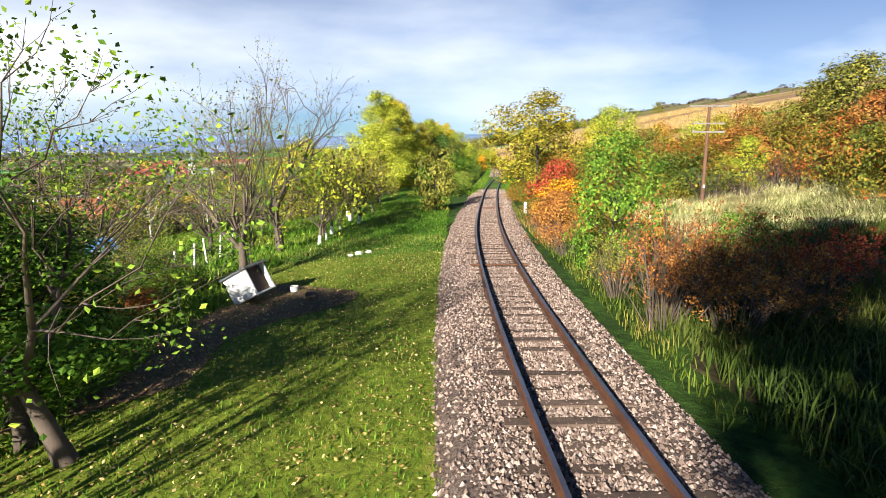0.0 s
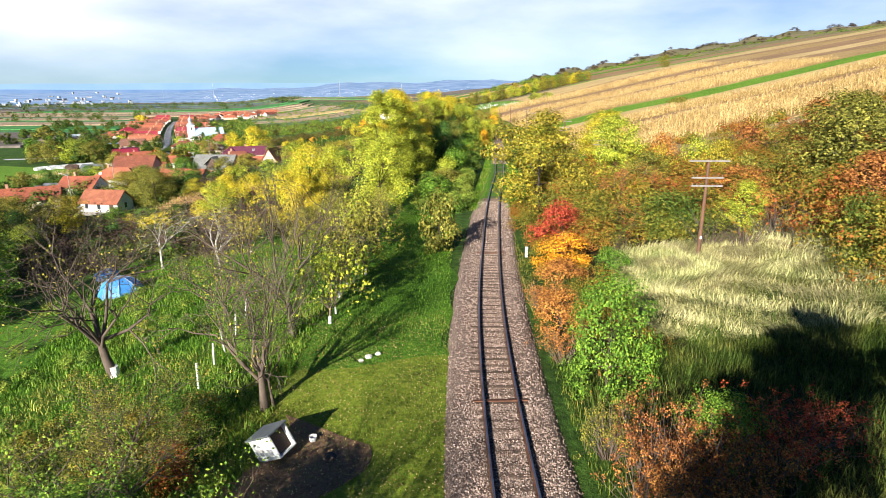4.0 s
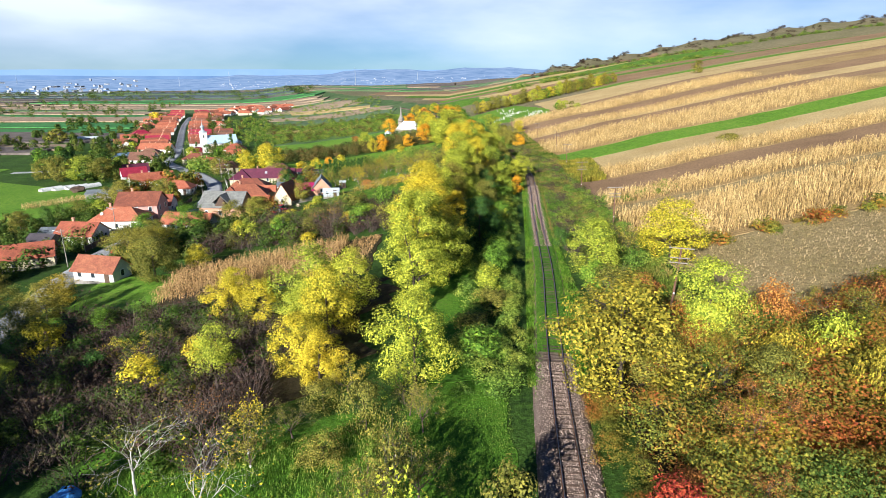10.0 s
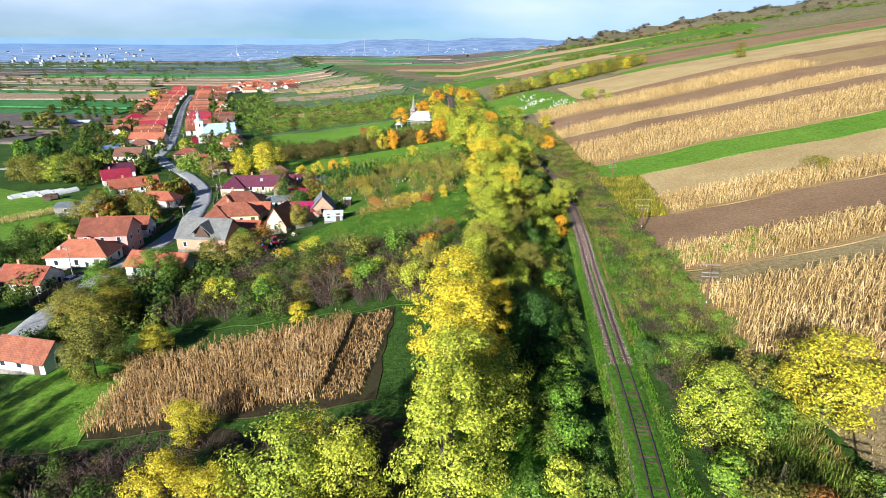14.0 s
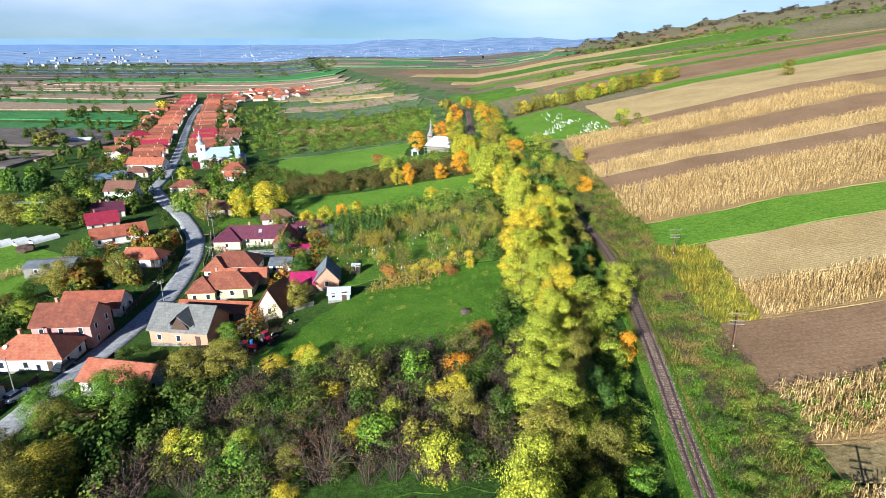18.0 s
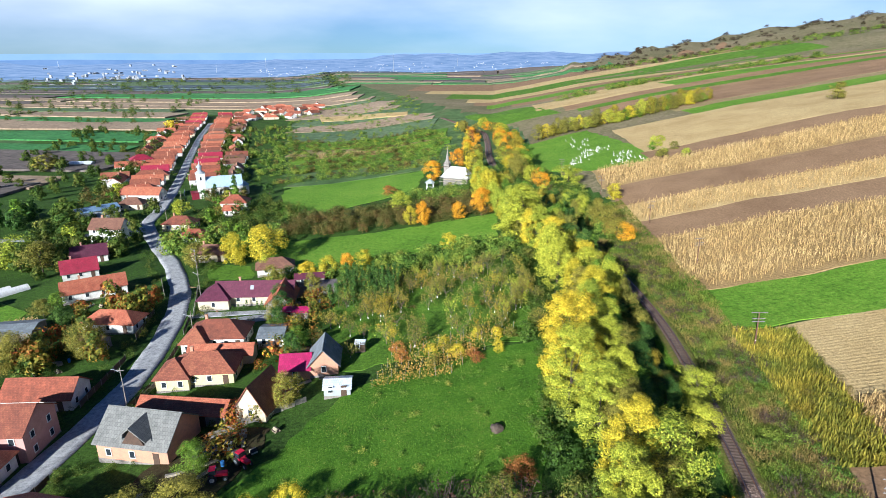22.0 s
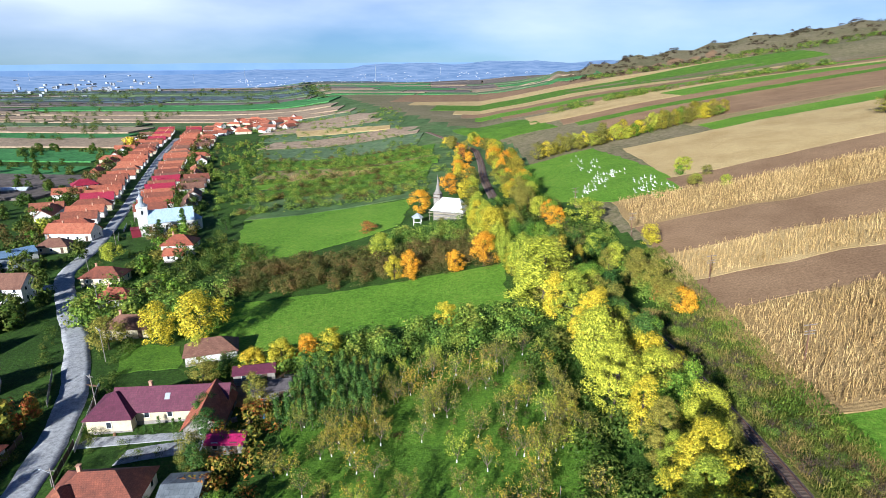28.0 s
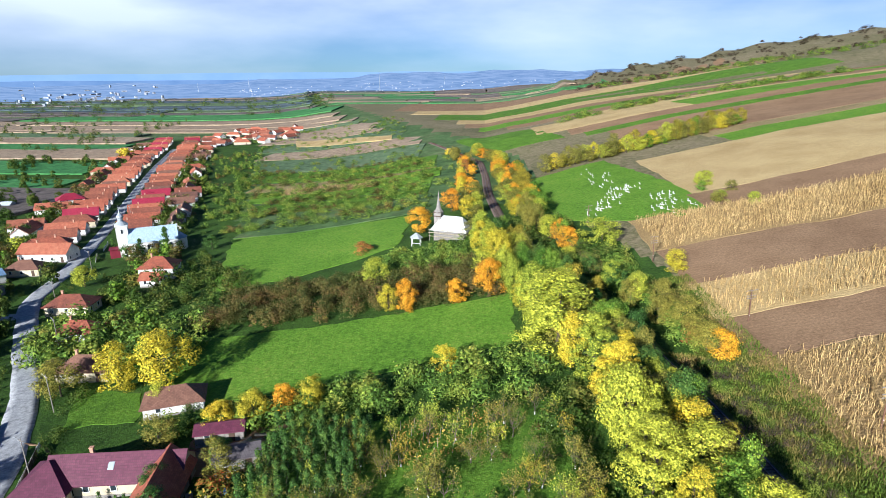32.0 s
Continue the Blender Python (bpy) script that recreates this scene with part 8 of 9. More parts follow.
def boulder(name, x, y, size, mat, label, seed, category="stone"):
    r = random.Random(seed)
    bm = bmesh.new()
    bmesh.ops.create_icosphere(bm, subdivisions=2, radius=size)
    for v in bm.verts:
        v.co *= 1 + r.uniform(-0.22, 0.22)
        v.co.z *= 0.6
    ob = new(name, bpy.data.meshes.new(name))
    bm.to_mesh(ob.data)
    bm.free()
    ob.data.materials.append(mat)
    ob.matrix_basis = pose(x, y, gz1(x, y) + size * 0.3 + 0.06, 0, 0, r.uniform(0, 360))
    return tagged(ob, label, category)


boulder("stump", -3.95, 16.7, 0.22, BARK, "low brown tree stump in trodden earth", 1, "stump")
boulder("stone", -3.6, 24.4, 0.17, PLASTER, "pale white stone lying in the grass", 2)
boulder("stone", -3.2, 24.7, 0.14, PLASTER, "pale white stone lying in the grass", 3)
boulder("stone", -3.9, 24.1, 0.12, PLASTER, "small pale stone lying in the grass", 4)
boulder("brushwood", -14.0, 173.5, 1.0, TWIG, "dark heap of cut brushwood in the meadow", 6, "brushwood")

# blue dome tent
tent = thing("tent", -26.3, 44.0, gz1(-26.3, 44.0), "bright blue dome tent pitched on the slope", "tent", turn=25)
BLUE = plain_mat("blue_nylon", (0.07, 0.30, 0.72), (0.05, 0.20, 0.52), 2.0, 0.5)
boulder("tarpaulin_bundle", -31.6, 51.0, 1.0, BLUE, "small blue tarpaulin bundle on the slope", 5, "tarpaulin")
part("canopy", lathe(((1.75, 0.0), (1.6, 0.55), (1.25, 1.0), (0.7, 1.32), (0.05, 1.45)), 8), BLUE, tent)
for a in (0, 45, 90, 135):
    q = [(1.77 * math.cos(t) * math.cos(radians(a)), 1.77 * math.cos(t) * math.sin(radians(a)), 1.47 * math.sin(t)) for t in np.linspace(0, math.pi, 13)]
    part_mesh("tent_pole", mesh_np("tent_pole", *tube(q, np.full(13, 0.02), 5), (METAL_PALE,)), tent)
tp = thing("tarpaulin", -67.5, 140.0, gz1(-67.5, 140.0) + 0.2, "crumpled bright blue tarpaulin over a low heap", "tarpaulin", turn=15)
tg = np.meshgrid(np.linspace(-2.6, 2.6, 18), np.linspace(-1.2, 1.2, 10))
tz = 0.75 * np.exp(-(tg[0] / 2.0) ** 2 - (tg[1] / 0.9) ** 2) + 0.08 * np.sin(tg[0] * 4 + tg[1] * 3)
ti = (np.arange(9)[:, None] * 18 + np.arange(17)[None]).ravel()
part_mesh("sheet", mesh_np("sheet", np.stack([tg[0], tg[1], tz], -1).reshape(-1, 3), np.stack([ti, ti + 1, ti + 19, ti + 18], -1), (BLUE,), smooth=True), tp)

# white tunnels at the field edge
for k in range(4):
    px, py = -165 + k * 4.2, 237 + k * 1.6
    tn = thing("poly_tunnel", px, py, gz1(px, py), "low white plastic garden tunnel", "tunnel", "white tunnels by the field", 62)
    q = [(0, -1.5 * math.cos(a), 1.5 * math.sin(a) + 0.0) for a in np.linspace(0, math.pi, 9)]
    v = np.array([(x, b, c) for x in (-4.0, 4.0) for _, b, c in q])
    f = [(j, j + 1, j + 10, j + 9) for j in range(8)]
    part_mesh("cover", mesh_np("cover", v, np.array(f), (LINEWHITE,), smooth=True), tn)
    for x in (-4.0, 4.0):
        part("end_panel", box_bm(x - 0.04, x + 0.04, -1.35, 1.35, 0, 0.95), PLASTER, tn)
boulder("hay_heap", -150.0, 231.0, 2.6, DARKWOOD, "brown heap of old hay", 9, "hay")


def wheel(parent, x, y, r, w=0.2):
    ob = part("wheel", rod(bmesh.new(), (x, y - w / 2, r), (x, y + w / 2, r), r, sides=14), plain_rubber, parent)
    part("rim", rod(bmesh.new(), (x, y - w / 2 - 0.01, r), (x, y + w / 2 + 0.01, r), r * 0.55, sides=10), METAL_PALE, ob)
    return ob


plain_rubber = plain_mat("black_rubber", (0.03, 0.03, 0.03), (0.02, 0.02, 0.02), 3.0, 0.8)
CAR_RED = plain_mat("red_car_paint", (0.50, 0.02, 0.05), (0.40, 0.015, 0.04), 0.5, 0.25, spec=0.6)
CAR_DARK = plain_mat("dark_car_paint", (0.03, 0.035, 0.05), (0.025, 0.03, 0.04), 0.5, 0.25, spec=0.6)
CAR_WHITE = plain_mat("white_car_paint", (0.75, 0.76, 0.78), (0.65, 0.66, 0.68), 0.5, 0.25, spec=0.6)


def car(x, y, turn, paint, label):
    ob = thing("car", x, y, gz1(x, y) + 0.16, label, "car", turn=turn)
    prof = ((-2.1, 0.35), (-2.1, 0.8), (-1.95, 0.95), (-1.5, 1.0), (2.0, 0.85), (2.1, 0.6), (2.1, 0.32))
    v = [(a, s * 0.85, z) for s in (-1, 1) for a, z in prof]
    n = len(prof)
    f = [tuple(range(n))[::-1], tuple(range(n, 2 * n))] + [(k, (k + 1) % n, n + (k + 1) % n, n + k) for k in range(n)]
    solid("body", v, f, paint, ob)
    solid("cabin", [(-1.75, -0.78, 0.95), (1.0, -0.78, 0.93), (0.35, -0.66, 1.45), (-1.35, -0.66, 1.45), (-1.75, 0.78, 0.95), (1.0, 0.78, 0.93), (0.35, 0.66, 1.45), (-1.35, 0.66, 1.45)], [(0, 1, 2, 3), (5, 4, 7, 6), (1, 5, 6, 2), (4, 0, 3, 7)], GLASS, ob, "dark glazed cabin")
    part("roof", box_bm(-1.38, 0.38, -0.67, 0.67, 1.44, 1.5, 0.02), paint, ob)
    for s in (-0.6, 0.6):
        part("headlight", box_bm(2.06, 2.12, s - 0.16, s + 0.16, 0.6, 0.74, 0.01), LINEWHITE, ob)
    for wx in (-1.3, 1.3):
        for wy in (-0.78, 0.78):
            wheel(ob, wx, wy, 0.31)
    return ob


car(-78.6, 137.4, 78, CAR_RED, "small red car driving on the village street")
car(-87.2, 162.5, 85, CAR_DARK, "dark car parked beside the street")
car(-88.5, 152.5, 82, CAR_WHITE, "white car parked beside a house")
car(-58.6, 171.5, 30, CAR_DARK, "dark car parked in a farm yard")


def tractor(x, y, turn):
    ob = thing("tractor", x, y, gz1(x, y) + 0.1, "small red farm tractor parked on the grass", "tractor", turn=turn)
    part("bonnet", box_bm(0.0, 1.5, -0.35, 0.35, 0.7, 1.25, 0.05), CAR_RED, ob)
    part("cab", box(box_bm(-1.0, 0.0, -0.6, 0.6, 0.9, 1.25, 0.03), -0.95, -0.05, -0.55, 0.55, 2.0, 2.1), CAR_RED, ob)
    part("glazing", box_bm(-0.93, -0.07, -0.53, 0.53, 1.25, 2.0), GLASS, ob)
    for wy in (-0.7, 0.7):
        wheel(ob, -0.6, wy, 0.65, 0.32)
        wheel(ob, 1.15, wy * 0.8, 0.38, 0.22)


tractor(-53.6, 165.9, 20)
tractor(-51.2, 169.2, -30)
tk = thing("water_tank", -55.4, 173.2, gz1(-55.4, 173.2), "white square plastic tank in the yard", "tank")
part("body", box_bm(-0.55, 0.55, -0.55, 0.55, 0.12, 1.15, 0.06), LINEWHITE, tk)
part("pallet", box_bm(-0.6, 0.6, -0.6, 0.6, 0, 0.12), WOODGREY, tk)

# street poles
sp = thing("street_pole", -80.8, 186.0, gz1(-80.8, 186.0), "slim grey street pole with a lamp arm", "pole", "poles along the street")
part("mast", rod(bmesh.new(), (0, 0, -0.3), (0, 0, 8.2), 0.1, 0.07, 8), WOODGREY, sp)
part("crossarm", box_bm(-0.7, 0.7, -0.05, 0.05, 7.7, 7.8), WOODGREY, sp)
part("lamp", rod(rod(bmesh.new(), (0, 0, 7.3), (-1.3, 0, 7.9), 0.035, sides=6), (-1.3, 0, 7.9), (-1.7, 0, 7.88), 0.1, 0.06, 7), METAL_PALE, sp)
for x, y, t in ((-88.0, 152.0, 0), (-80.5, 210.0, 0), (-92.5, 236.0, -20), (-104, 256, -30), (-124, 284, -35), (-146, 312, -30), (-158, 345, -15), (-178, 390, -20), (-193, 425, -20), (-213, 468, -20), (-230, 505, -20), (-84.5, 128, 8)):
    copy_thing(sp, pose(x, y, gz1(x, y), 0, 0, t))

# paling beside the street and garden fences
def paling(ax, ay, bx, by, label, gap=0.16, h=1.2, mat=None):
    d = Vector((bx - ax, by - ay, 0))
    n = int(d.length / 2.0)
    ob = thing("fence", ax, ay, gz1(ax, ay), label, "fence")
    for k in range(n):
        p0, p1 = Vector((ax, ay, 0)) + d * (k / n), Vector((ax, ay, 0)) + d * ((k + 1) / n)
        z0 = gz1(p0.x, p0.y) - gz1(ax, ay)
        part("panel", box_bm(0, (p1 - p0).length * 0.97, -0.03, 0.03, 0.1, h, 0.01), mat or WOODGREY, ob, at=pose(p0.x - ax, p0.y - ay, z0, 0, 0, math.degrees(math.atan2(d.y, d.x))))


paling(-88.5, 224, -98, 245, "white garden wall along the street", mat=PLASTER)
paling(-165, 357, -171, 367, "white fence in front of the church", mat=LINEWHITE)
paling(-172, 372, -178, 384, "white fence in front of the church", mat=LINEWHITE)
paling(-80.5, 205, -82, 214, "cream garden fence by the street", mat=CREAM)
paling(-79.5, 188, -80, 202, "wooden garden fence by the street")
paling(-110, 268, -127, 290, "wooden garden fence by the street")
paling(-60, 176, -47, 186, "wooden fence round the yard")

# vines on stakes
VINE = leaf_mat("vine_leaves", ((0.14, 0.16, 0.03), (0.34, 0.25, 0.05), (0.46, 0.22, 0.05)), (0.05, 0.5, 0.95), 4.0)


def vine_row(ax, ay, bx, by, seed, leaves=420):
    r = np.random.default_rng(seed)
    ob = thing("vine_row", ax, ay, gz1(ax, ay), "row of autumn vines on grey wooden stakes", "vines", "vine rows")
    t = r.random(leaves)
    p = np.c_[ax + (bx - ax) * t + r.normal(0, 0.28, leaves), ay + (by - ay) * t + r.normal(0, 0.28, leaves)]
    z = gz(p[:, 0], p[:, 1]) + np.abs(r.normal(0.9, 0.45, leaves))
    v, f = leaves_at(np.c_[p, z] - [ax, ay, gz1(ax, ay)], r.normal(size=(leaves, 3)) + [0, 0, 0.4], 0.24, r)
    part_mesh("foliage", mesh_np("foliage", v, f, (VINE,)), ob)
    n = int(math.hypot(bx - ax, by - ay) / 2.4)
    for k in range(n + 1):
        x, y = ax + (bx - ax) * k / n, ay + (by - ay) * k / n
        part_mesh("stake", shared_mesh(("stake",), lambda: rod(bmesh.new(), (0, 0, -0.2), (0, 0, 1.9), 0.04, 0.03, 5), WOODGREY), ob, at=pose(x - ax, y - ay, gz1(x, y) - gz1(ax, ay), 0, r.uniform(-5, 5), 0))


for k in range(7):
    vine_row(-36 + k * 0.5, 189 + k * 2.4, -22 + k * 1.9, 191.5 + k * 2.6, k)
for k in range(5):
    vine_row(-36 + k * 0.4, 235.5 + k * 2.4, -17.5, 239.5 + k * 2.2, 20 + k, 300)

# board fences along the street and clutter in the yards
def board_fence(x0, y0, x1, y1, mat, label):
    n = max(2, int(math.hypot(x1 - x0, y1 - y0) / 2.4))
    fn = thing("fence", x0, y0, gz1(x0, y0), label, "fence", "fences of the village")
    d = math.degrees(math.atan2(y1 - y0, x1 - x0))
    w = math.hypot(x1 - x0, y1 - y0) / n
    for k in range(n + 1):
        x, y = x0 + (x1 - x0) * k / n, y0 + (y1 - y0) * k / n
        at = pose(x - x0, y - y0, gz1(x, y) - gz1(x0, y0), 0, 0, d)
        part("post", box_bm(-0.06, 0.06, -0.06, 0.06, -0.3, 1.5, 0.01), WOODGREY, fn, at=at)
        if k < n:
            bm = box_bm(0.05, w - 0.05, -0.03, 0.0, 0.08, 1.32 + 0.06 * (k % 2), 0.01)
            part("panel", bm, mat, fn, at=at)


for q in ((-79.5, 152, -79.8, 166), (-79.6, 182, -80.0, 192), (-81, 197, -84, 209), (-86.5, 216, -90, 226), (-92, 233, -97, 243), (-88.5, 140, -88.8, 158), (-89, 166, -89.4, 180), (-90, 186, -93, 204), (-97, 214, -101, 228), (-104, 238, -112, 250), (-60, 186, -52, 188), (-58, 205, -50, 207), (-66, 152, -58, 154)):
    board_fence(*q, DARKWOOD if len(str(q[0])) % 2 else WOODGREY, "weathered board fence beside a village yard")

clut = random.Random(31)
RUST = plain_mat("rusty_sheet", (0.30, 0.13, 0.07), (0.16, 0.08, 0.05), 2.0, 0.8)
for cx, cy, n in ((-57, 170, 9), (-52, 174, 6), (-60, 163, 5), (-55, 196, 6), (-50, 192, 5), (-62, 234, 5), (-60, 246, 7), (-103, 172, 5), (-106, 200, 5), (-118, 232, 5)):
    for k in range(n):
        x, y = cx + clut.uniform(-4, 4), cy + clut.uniform(-3.5, 3.5)
        what = clut.choice(("woodpile", "barrel", "crate", "board_stack"))
        ob = thing(what, x, y, gz1(x, y) + 0.08, {"woodpile": "stack of cut firewood in a farmyard", "barrel": "rusty steel barrel in a farmyard", "crate": "old slatted wooden crate in a yard", "board_stack": "stack of weathered boards in a yard"}[what], what.replace("_", " "), turn=clut.uniform(0, 180))
        if what == "barrel":
            part("drum", lathe(((0.02, 0), (0.29, 0), (0.29, 0.28), (0.305, 0.3), (0.29, 0.32), (0.29, 0.86), (0.27, 0.88), (0.26, 0.85), (0.02, 0.84)), 12), clut.choice((RUST, BLUE, METAL_DARK)), ob)
        elif what == "crate":
            for q in range(4):
                part("slat", box_bm(-0.5, 0.5, -0.42, 0.42, 0.02 + q * 0.17, 0.14 + q * 0.17, 0.01), WOODGREY, ob)
        elif what == "board_stack":
            for q in range(5):
                part("board", box_bm(-1.3, 1.3, -0.3 + 0.03 * q, 0.3 - 0.02 * q, q * 0.07, q * 0.07 + 0.055, 0.008), CREAM if q % 2 else WOODGREY, ob)
        else:
            for q in range(10):
                a, b = q % 4, q // 4
                part("log", rod(bmesh.new(), (-0.5, a * 0.26 + b * 0.13 - 0.5, 0.13 + b * 0.23), (0.5, a * 0.26 + b * 0.13 - 0.5, 0.13 + b * 0.23), 0.125, 0.12, 7), BARK if q % 3 else CREAM, ob)

# cemetery
def grave(style):
    ob = thing("grave", 0, 0, -50, ("white grave with a low slab and cross", "pale stone grave with an upright headstone", "white grave with a tall stone cross")[style], "grave", "graves of the cemetery")
    part("slab", box_bm(-0.38, 0.38, -0.85, 0.85, -0.3, 0.22, 0.03), PLASTER, ob)
    if style == 1:
        part("headstone", box_bm(-0.4, 0.4, 0.85, 1.0, 0.2, 1.3, 0.04), PLASTER, ob)
    else:
        h = 1.4 if style == 0 else 2.1
        part("cross", box(box_bm(-0.08, 0.08, 0.85, 1.0, 0.2, h), -0.36, 0.36, 0.86, 0.99, h * 0.68, h * 0.68 + 0.16), PLASTER, ob)
    return ob


graves = [grave(k) for k in range(3)]
gr = random.Random(6)
first = [True] * 3
for ax, ay, bx, by, n in ((20, 368, 34, 384, 14), (23, 374, 36, 392, 12), (26, 384, 38, 398, 12), (37, 352, 43, 378, 18), (40, 350, 46, 374, 16), (30, 400, 35, 428, 10), (26, 404, 30, 444, 12), (33, 388, 41, 396, 10), (46, 352, 50, 360, 6), (18, 362, 22, 372, 6)):
    for k in range(n):
        t = (k + gr.uniform(-0.3, 0.3)) / n
        x, y = ax + (bx - ax) * t + gr.gauss(0, 1.5), ay + (by - ay) * t + gr.gauss(0, 2.2)
        s = gr.choice((0, 0, 1, 2))
        m = pose(x, y, gz1(x, y) + 0.1, 0, 0, 30 + gr.uniform(-12, 12)) @ Matrix.Scale(gr.uniform(0.6, 0.85), 4)
        if first[s]:
            graves[s].matrix_basis = m
            first[s] = False
        else:
            copy_thing(graves[s], m)
wx = thing("wayside_cross", 4.0, 354.4, gz1(4.0, 354.4), "tall white wayside cross beside the line", "cross")
part("shaft", box(box_bm(-0.12, 0.12, -0.1, 0.1, -0.3, 4.2, 0.01), -0.8, 0.8, -0.1, 0.1, 2.9, 3.15), LINEWHITE, wx)
part("base", box_bm(-0.4, 0.4, -0.4, 0.4, -0.3, 0.3, 0.03), PLASTER, wx)

# ---- the far plain: town, masts, hills in painted blue haze ----
def hill_z(a, d):
    """Height of the far hillside at the bearing a and distance d."""
    up = np.clip((np.asarray(d, float) - 2250) / 1350, 0, 1)
    wide = np.interp(np.degrees(a), (-64, -44, -26, -17, -6, 11, 20, 34), (16, 22, 26, 46, 82, 92, 70, 20))
    fold = 7 * np.sin(np.asarray(a) * 31) + 4 * np.sin(np.asarray(a) * 67 + 1) + 2 * np.sin(np.asarray(a) * 151)
    return -30 + (30 + wide + fold * up) * up ** 0.8


town = random.Random(77)
TOWNWALL = plain_mat("town_plaster", (0.44, 0.46, 0.49), (0.30, 0.31, 0.33), 0.1, 0.9, shade=0.3)
blocks = []
for L, W, H in ((12, 8, 6), (16, 8, 5), (7, 7, 10), (20, 9, 4)):
    ob = thing("town_block", -1060 - 60 * len(blocks), 1640, -24, "distant white town building with a flat roof", "building", "buildings of the distant town")
    part("wall", box_bm(-L / 2, L / 2, -W / 2, W / 2, -4, H), TOWNWALL, ob)
    part("roof", box_bm(-L / 2 - 0.3, L / 2 + 0.3, -W / 2 - 0.3, W / 2 + 0.3, H, H + 0.8), TOWNWALL, ob)
    for k in range(3):
        part("window_band", box_bm(-L / 2 + 1, L / 2 - 1, -W / 2 - 0.2, -W / 2 + 0.1, 1.5 + k * H / 3.4, 2.8 + k * H / 3.4), GLASS, ob)
    blocks.append(ob)
for k in range(64):
    a = town.uniform(-0.70, -0.51)
    d = town.uniform(2150, 3300)
    if town.random() < 0.55:
        a, d = town.gauss(-0.615, 0.03), town.uniform(2150, 2700)
    x, y = -20 + d * math.sin(a), 160 + d * math.cos(a)
    copy_thing(town.choice(blocks), pose(x, y, max(gz1(x, y), float(hill_z(a, d))), 0, 0, town.uniform(0, 180)))
v, f, o = [], [], 0
for k in range(240):
    a, d = town.uniform(-0.40, 0.16), town.uniform(2350, 2900)
    x, y, s, hh = -20 + d * math.sin(a), 160 + d * math.cos(a), town.uniform(0.9, 2.4), town.uniform(1.6, 3.2)
    z = max(gz1(x, y), hill_z(a, d))
    v += [(x - s, y - s, z), (x + s, y - s, z), (x + s, y + s, z), (x - s, y + s, z), (x - s, y, z + hh), (x + s, y, z + hh)]
    f += [(o, o + 1, o + 5, o + 4), (o + 2, o + 3, o + 4, o + 5), (o + 1, o + 2, o + 5, o + 5), (o + 3, o, o + 4, o + 4)]
    o += 6
me = bpy.data.meshes.new("distant_town")
me.from_pydata(v, [], [tuple(dict.fromkeys(q)) for q in f])
me.materials.append(TOWNWALL)
tagged(new("distant_town", me), "scattered pale houses of a distant town", "town", kind="stuff")
for x, y, h in ((-445, 2560, 76), (-993, 2560, 78), (-1213, 2560, 54), (-1932, 2560, 60), (-200, 2900, 60)):
    mt = thing("radio_mast", x, y, gz1(x, y), "tall slender pale lattice mast", "mast", "masts in the plain")
    for q in ((-1.2, -1.2), (1.2, -1.2), (0, 1.2)):
        part("leg", rod(bmesh.new(), (q[0], q[1], -1), (q[0] * 0.4, q[1] * 0.4, h), 0.34, 0.2, 5), METAL_PALE, mt)
    for k in range(1, 8):
        s = 1.3 - 0.1 * k
        part("ring", box_bm(-s, s, -s, s, h * k / 8, h * k / 8 + 0.5), METAL_PALE, mt)


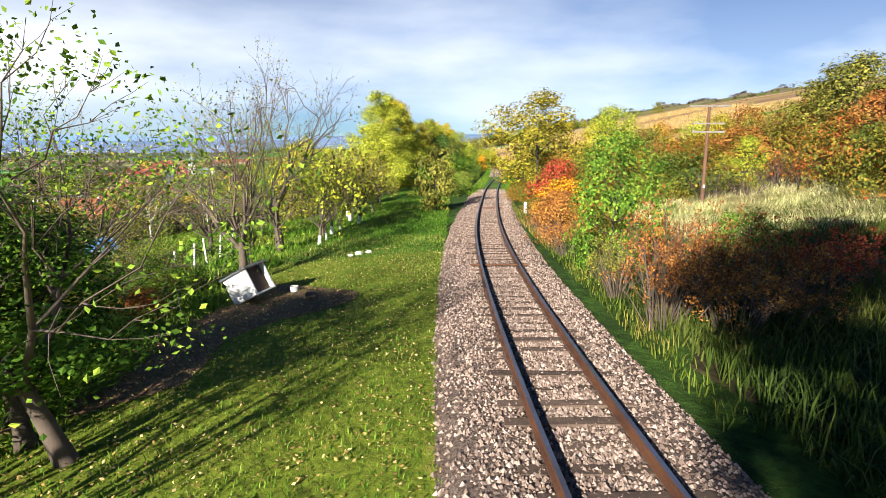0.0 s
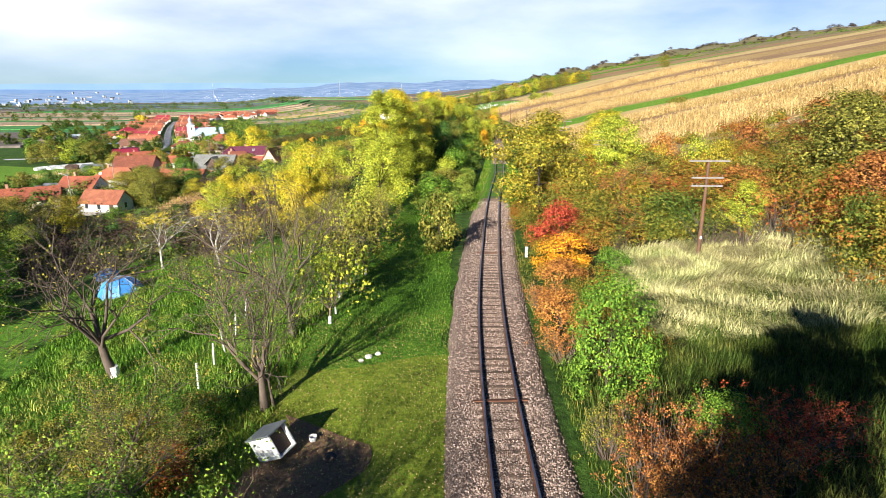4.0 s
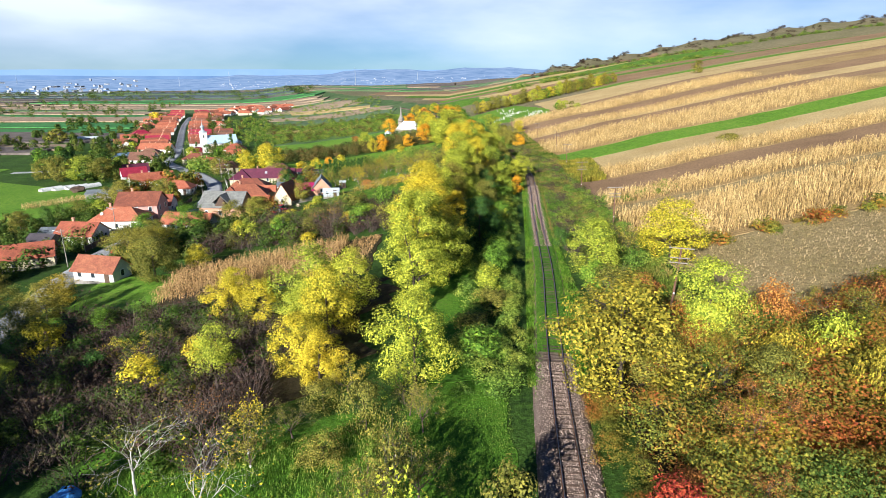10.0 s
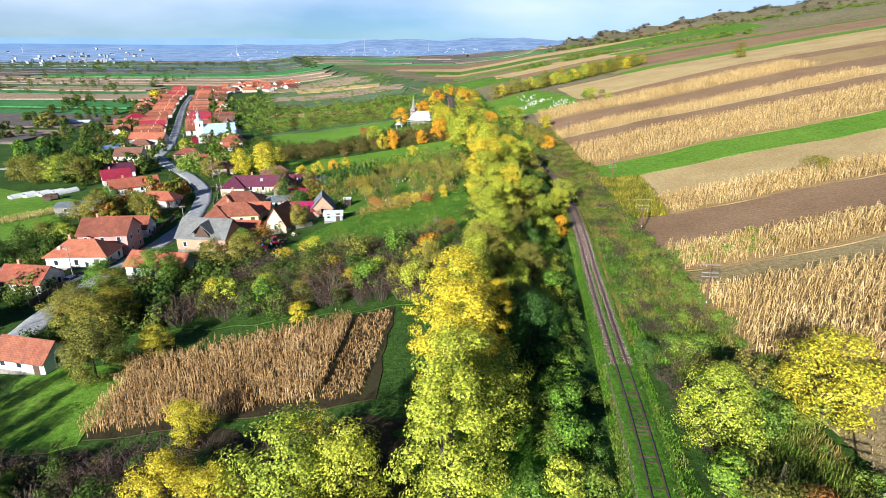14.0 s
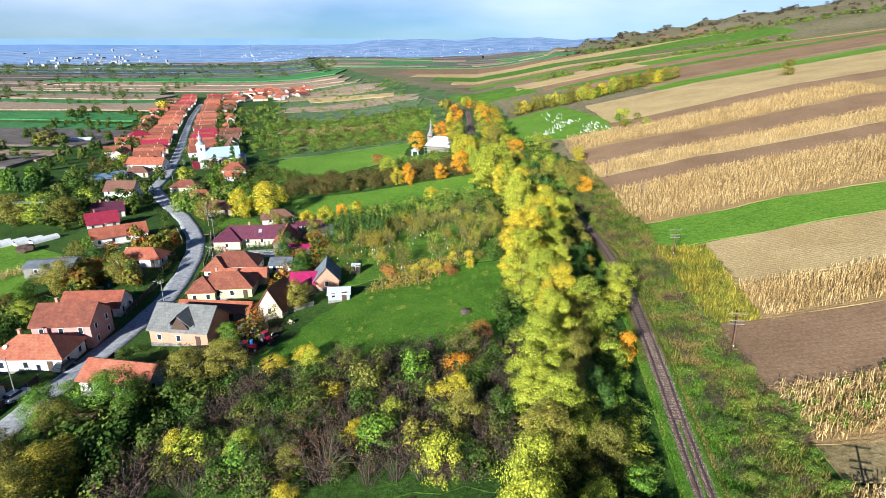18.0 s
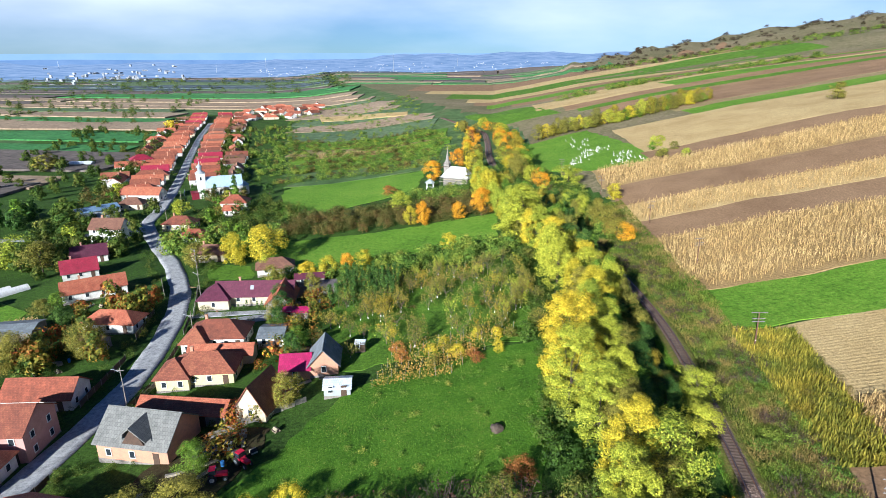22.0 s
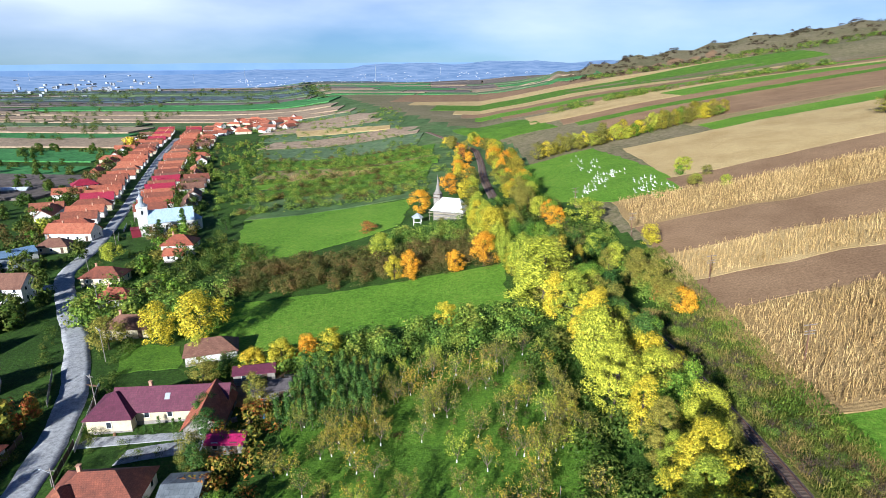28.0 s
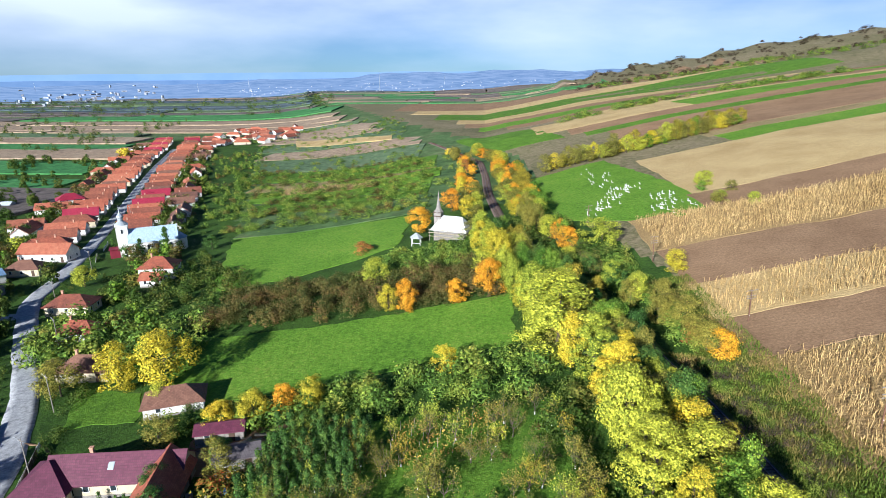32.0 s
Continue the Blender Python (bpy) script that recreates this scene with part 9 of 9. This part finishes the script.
# emission colour stands in for the blue distance haze over the hills
def hazy(name, near, far_, low, grain=0.004):
    m, n, l, b = nodes_of(name)
    pos = n.new("ShaderNodeNewGeometry").outputs["Position"]
    t = noise_of(n, l, pos, grain, 7, 0.7)
    r = ramp_of(n, (near, far_), (0.35, 0.65))
    l.new(t.outputs["Fac"], r.inputs["Fac"])
    e = n.new("ShaderNodeEmission")
    l.new(r.outputs["Color"], e.inputs["Color"])
    e.inputs["Strength"].default_value = low
    l.new(e.outputs[0], n["Material Output"].inputs["Surface"])
    return m


def ridge(radius, a0, a1, base, top, mat, seed, label):
    r = np.random.default_rng(seed)
    a = np.radians(np.linspace(a0, a1, 160))
    h = sum(r.uniform(0.3, 1.0) * np.sin(a * k * 7 + r.uniform(0, 6)) / k for k in range(1, 7))
    z = np.interp(np.degrees(a), top[0], top[1]) + 5 * h
    x, y = radius * np.sin(a), 120 + radius * np.cos(a)
    low, mid = np.c_[x, y, np.full_like(x, base)], np.c_[x * 1.01, y * 1.01, (z + base) / 2]
    v = np.concatenate([low, mid, np.c_[x * 1.03, y * 1.03, z]])
    k = np.arange(159)
    f = np.concatenate([np.stack([k, k + 1, k + 161, k + 160], 1), np.stack([k + 160, k + 161, k + 321, k + 320], 1)])
    return tagged(new("backdrop", mesh_np("backdrop", v, f, (mat,), smooth=True)), label, "hills", kind="structure")


ridge(4300, -75, 40, -40, ((-75, -30, -8, 10, 40), (34, 44, 56, 60, 50)), hazy("near_hills_haze_glow", (0.11, 0.20, 0.37), (0.16, 0.255, 0.43), 1.0), 3, "wooded foothills in glowing painted blue haze")
ridge(4600, -75, 40, -40, ((-75, -30, -8, 10, 40), (78, 84, 102, 94, 88)), hazy("far_hills_haze_glow", (0.19, 0.32, 0.54), (0.22, 0.35, 0.57), 1.0), 5, "horizon hills in glowing painted pale blue haze")

# the nearer hillside across the plain, a long slope of woods and plots
# its haze is painted in as a glowing blue colour
ha, hd = np.radians(np.linspace(-64, 34, 90)), np.linspace(2200, 3700, 26)
HA, HD = np.meshgrid(ha, hd)
HZ = hill_z(HA, HD)
v = np.stack([-20 + HD * np.sin(HA), 160 + HD * np.cos(HA), HZ], -1).reshape(-1, 3)
ii, jj = np.meshgrid(np.arange(89), np.arange(25))
q = (jj * 90 + ii).ravel()
tagged(new("backdrop", mesh_np("backdrop", v, np.stack([q, q + 1, q + 91, q + 90], 1), (hazy("plots_and_woods_haze_glow", (0.10, 0.175, 0.31), (0.21, 0.29, 0.44), 1.0, 0.012),), smooth=True)), "long hillside of woods, plots and houses in glowing painted haze", "hills", kind="structure")
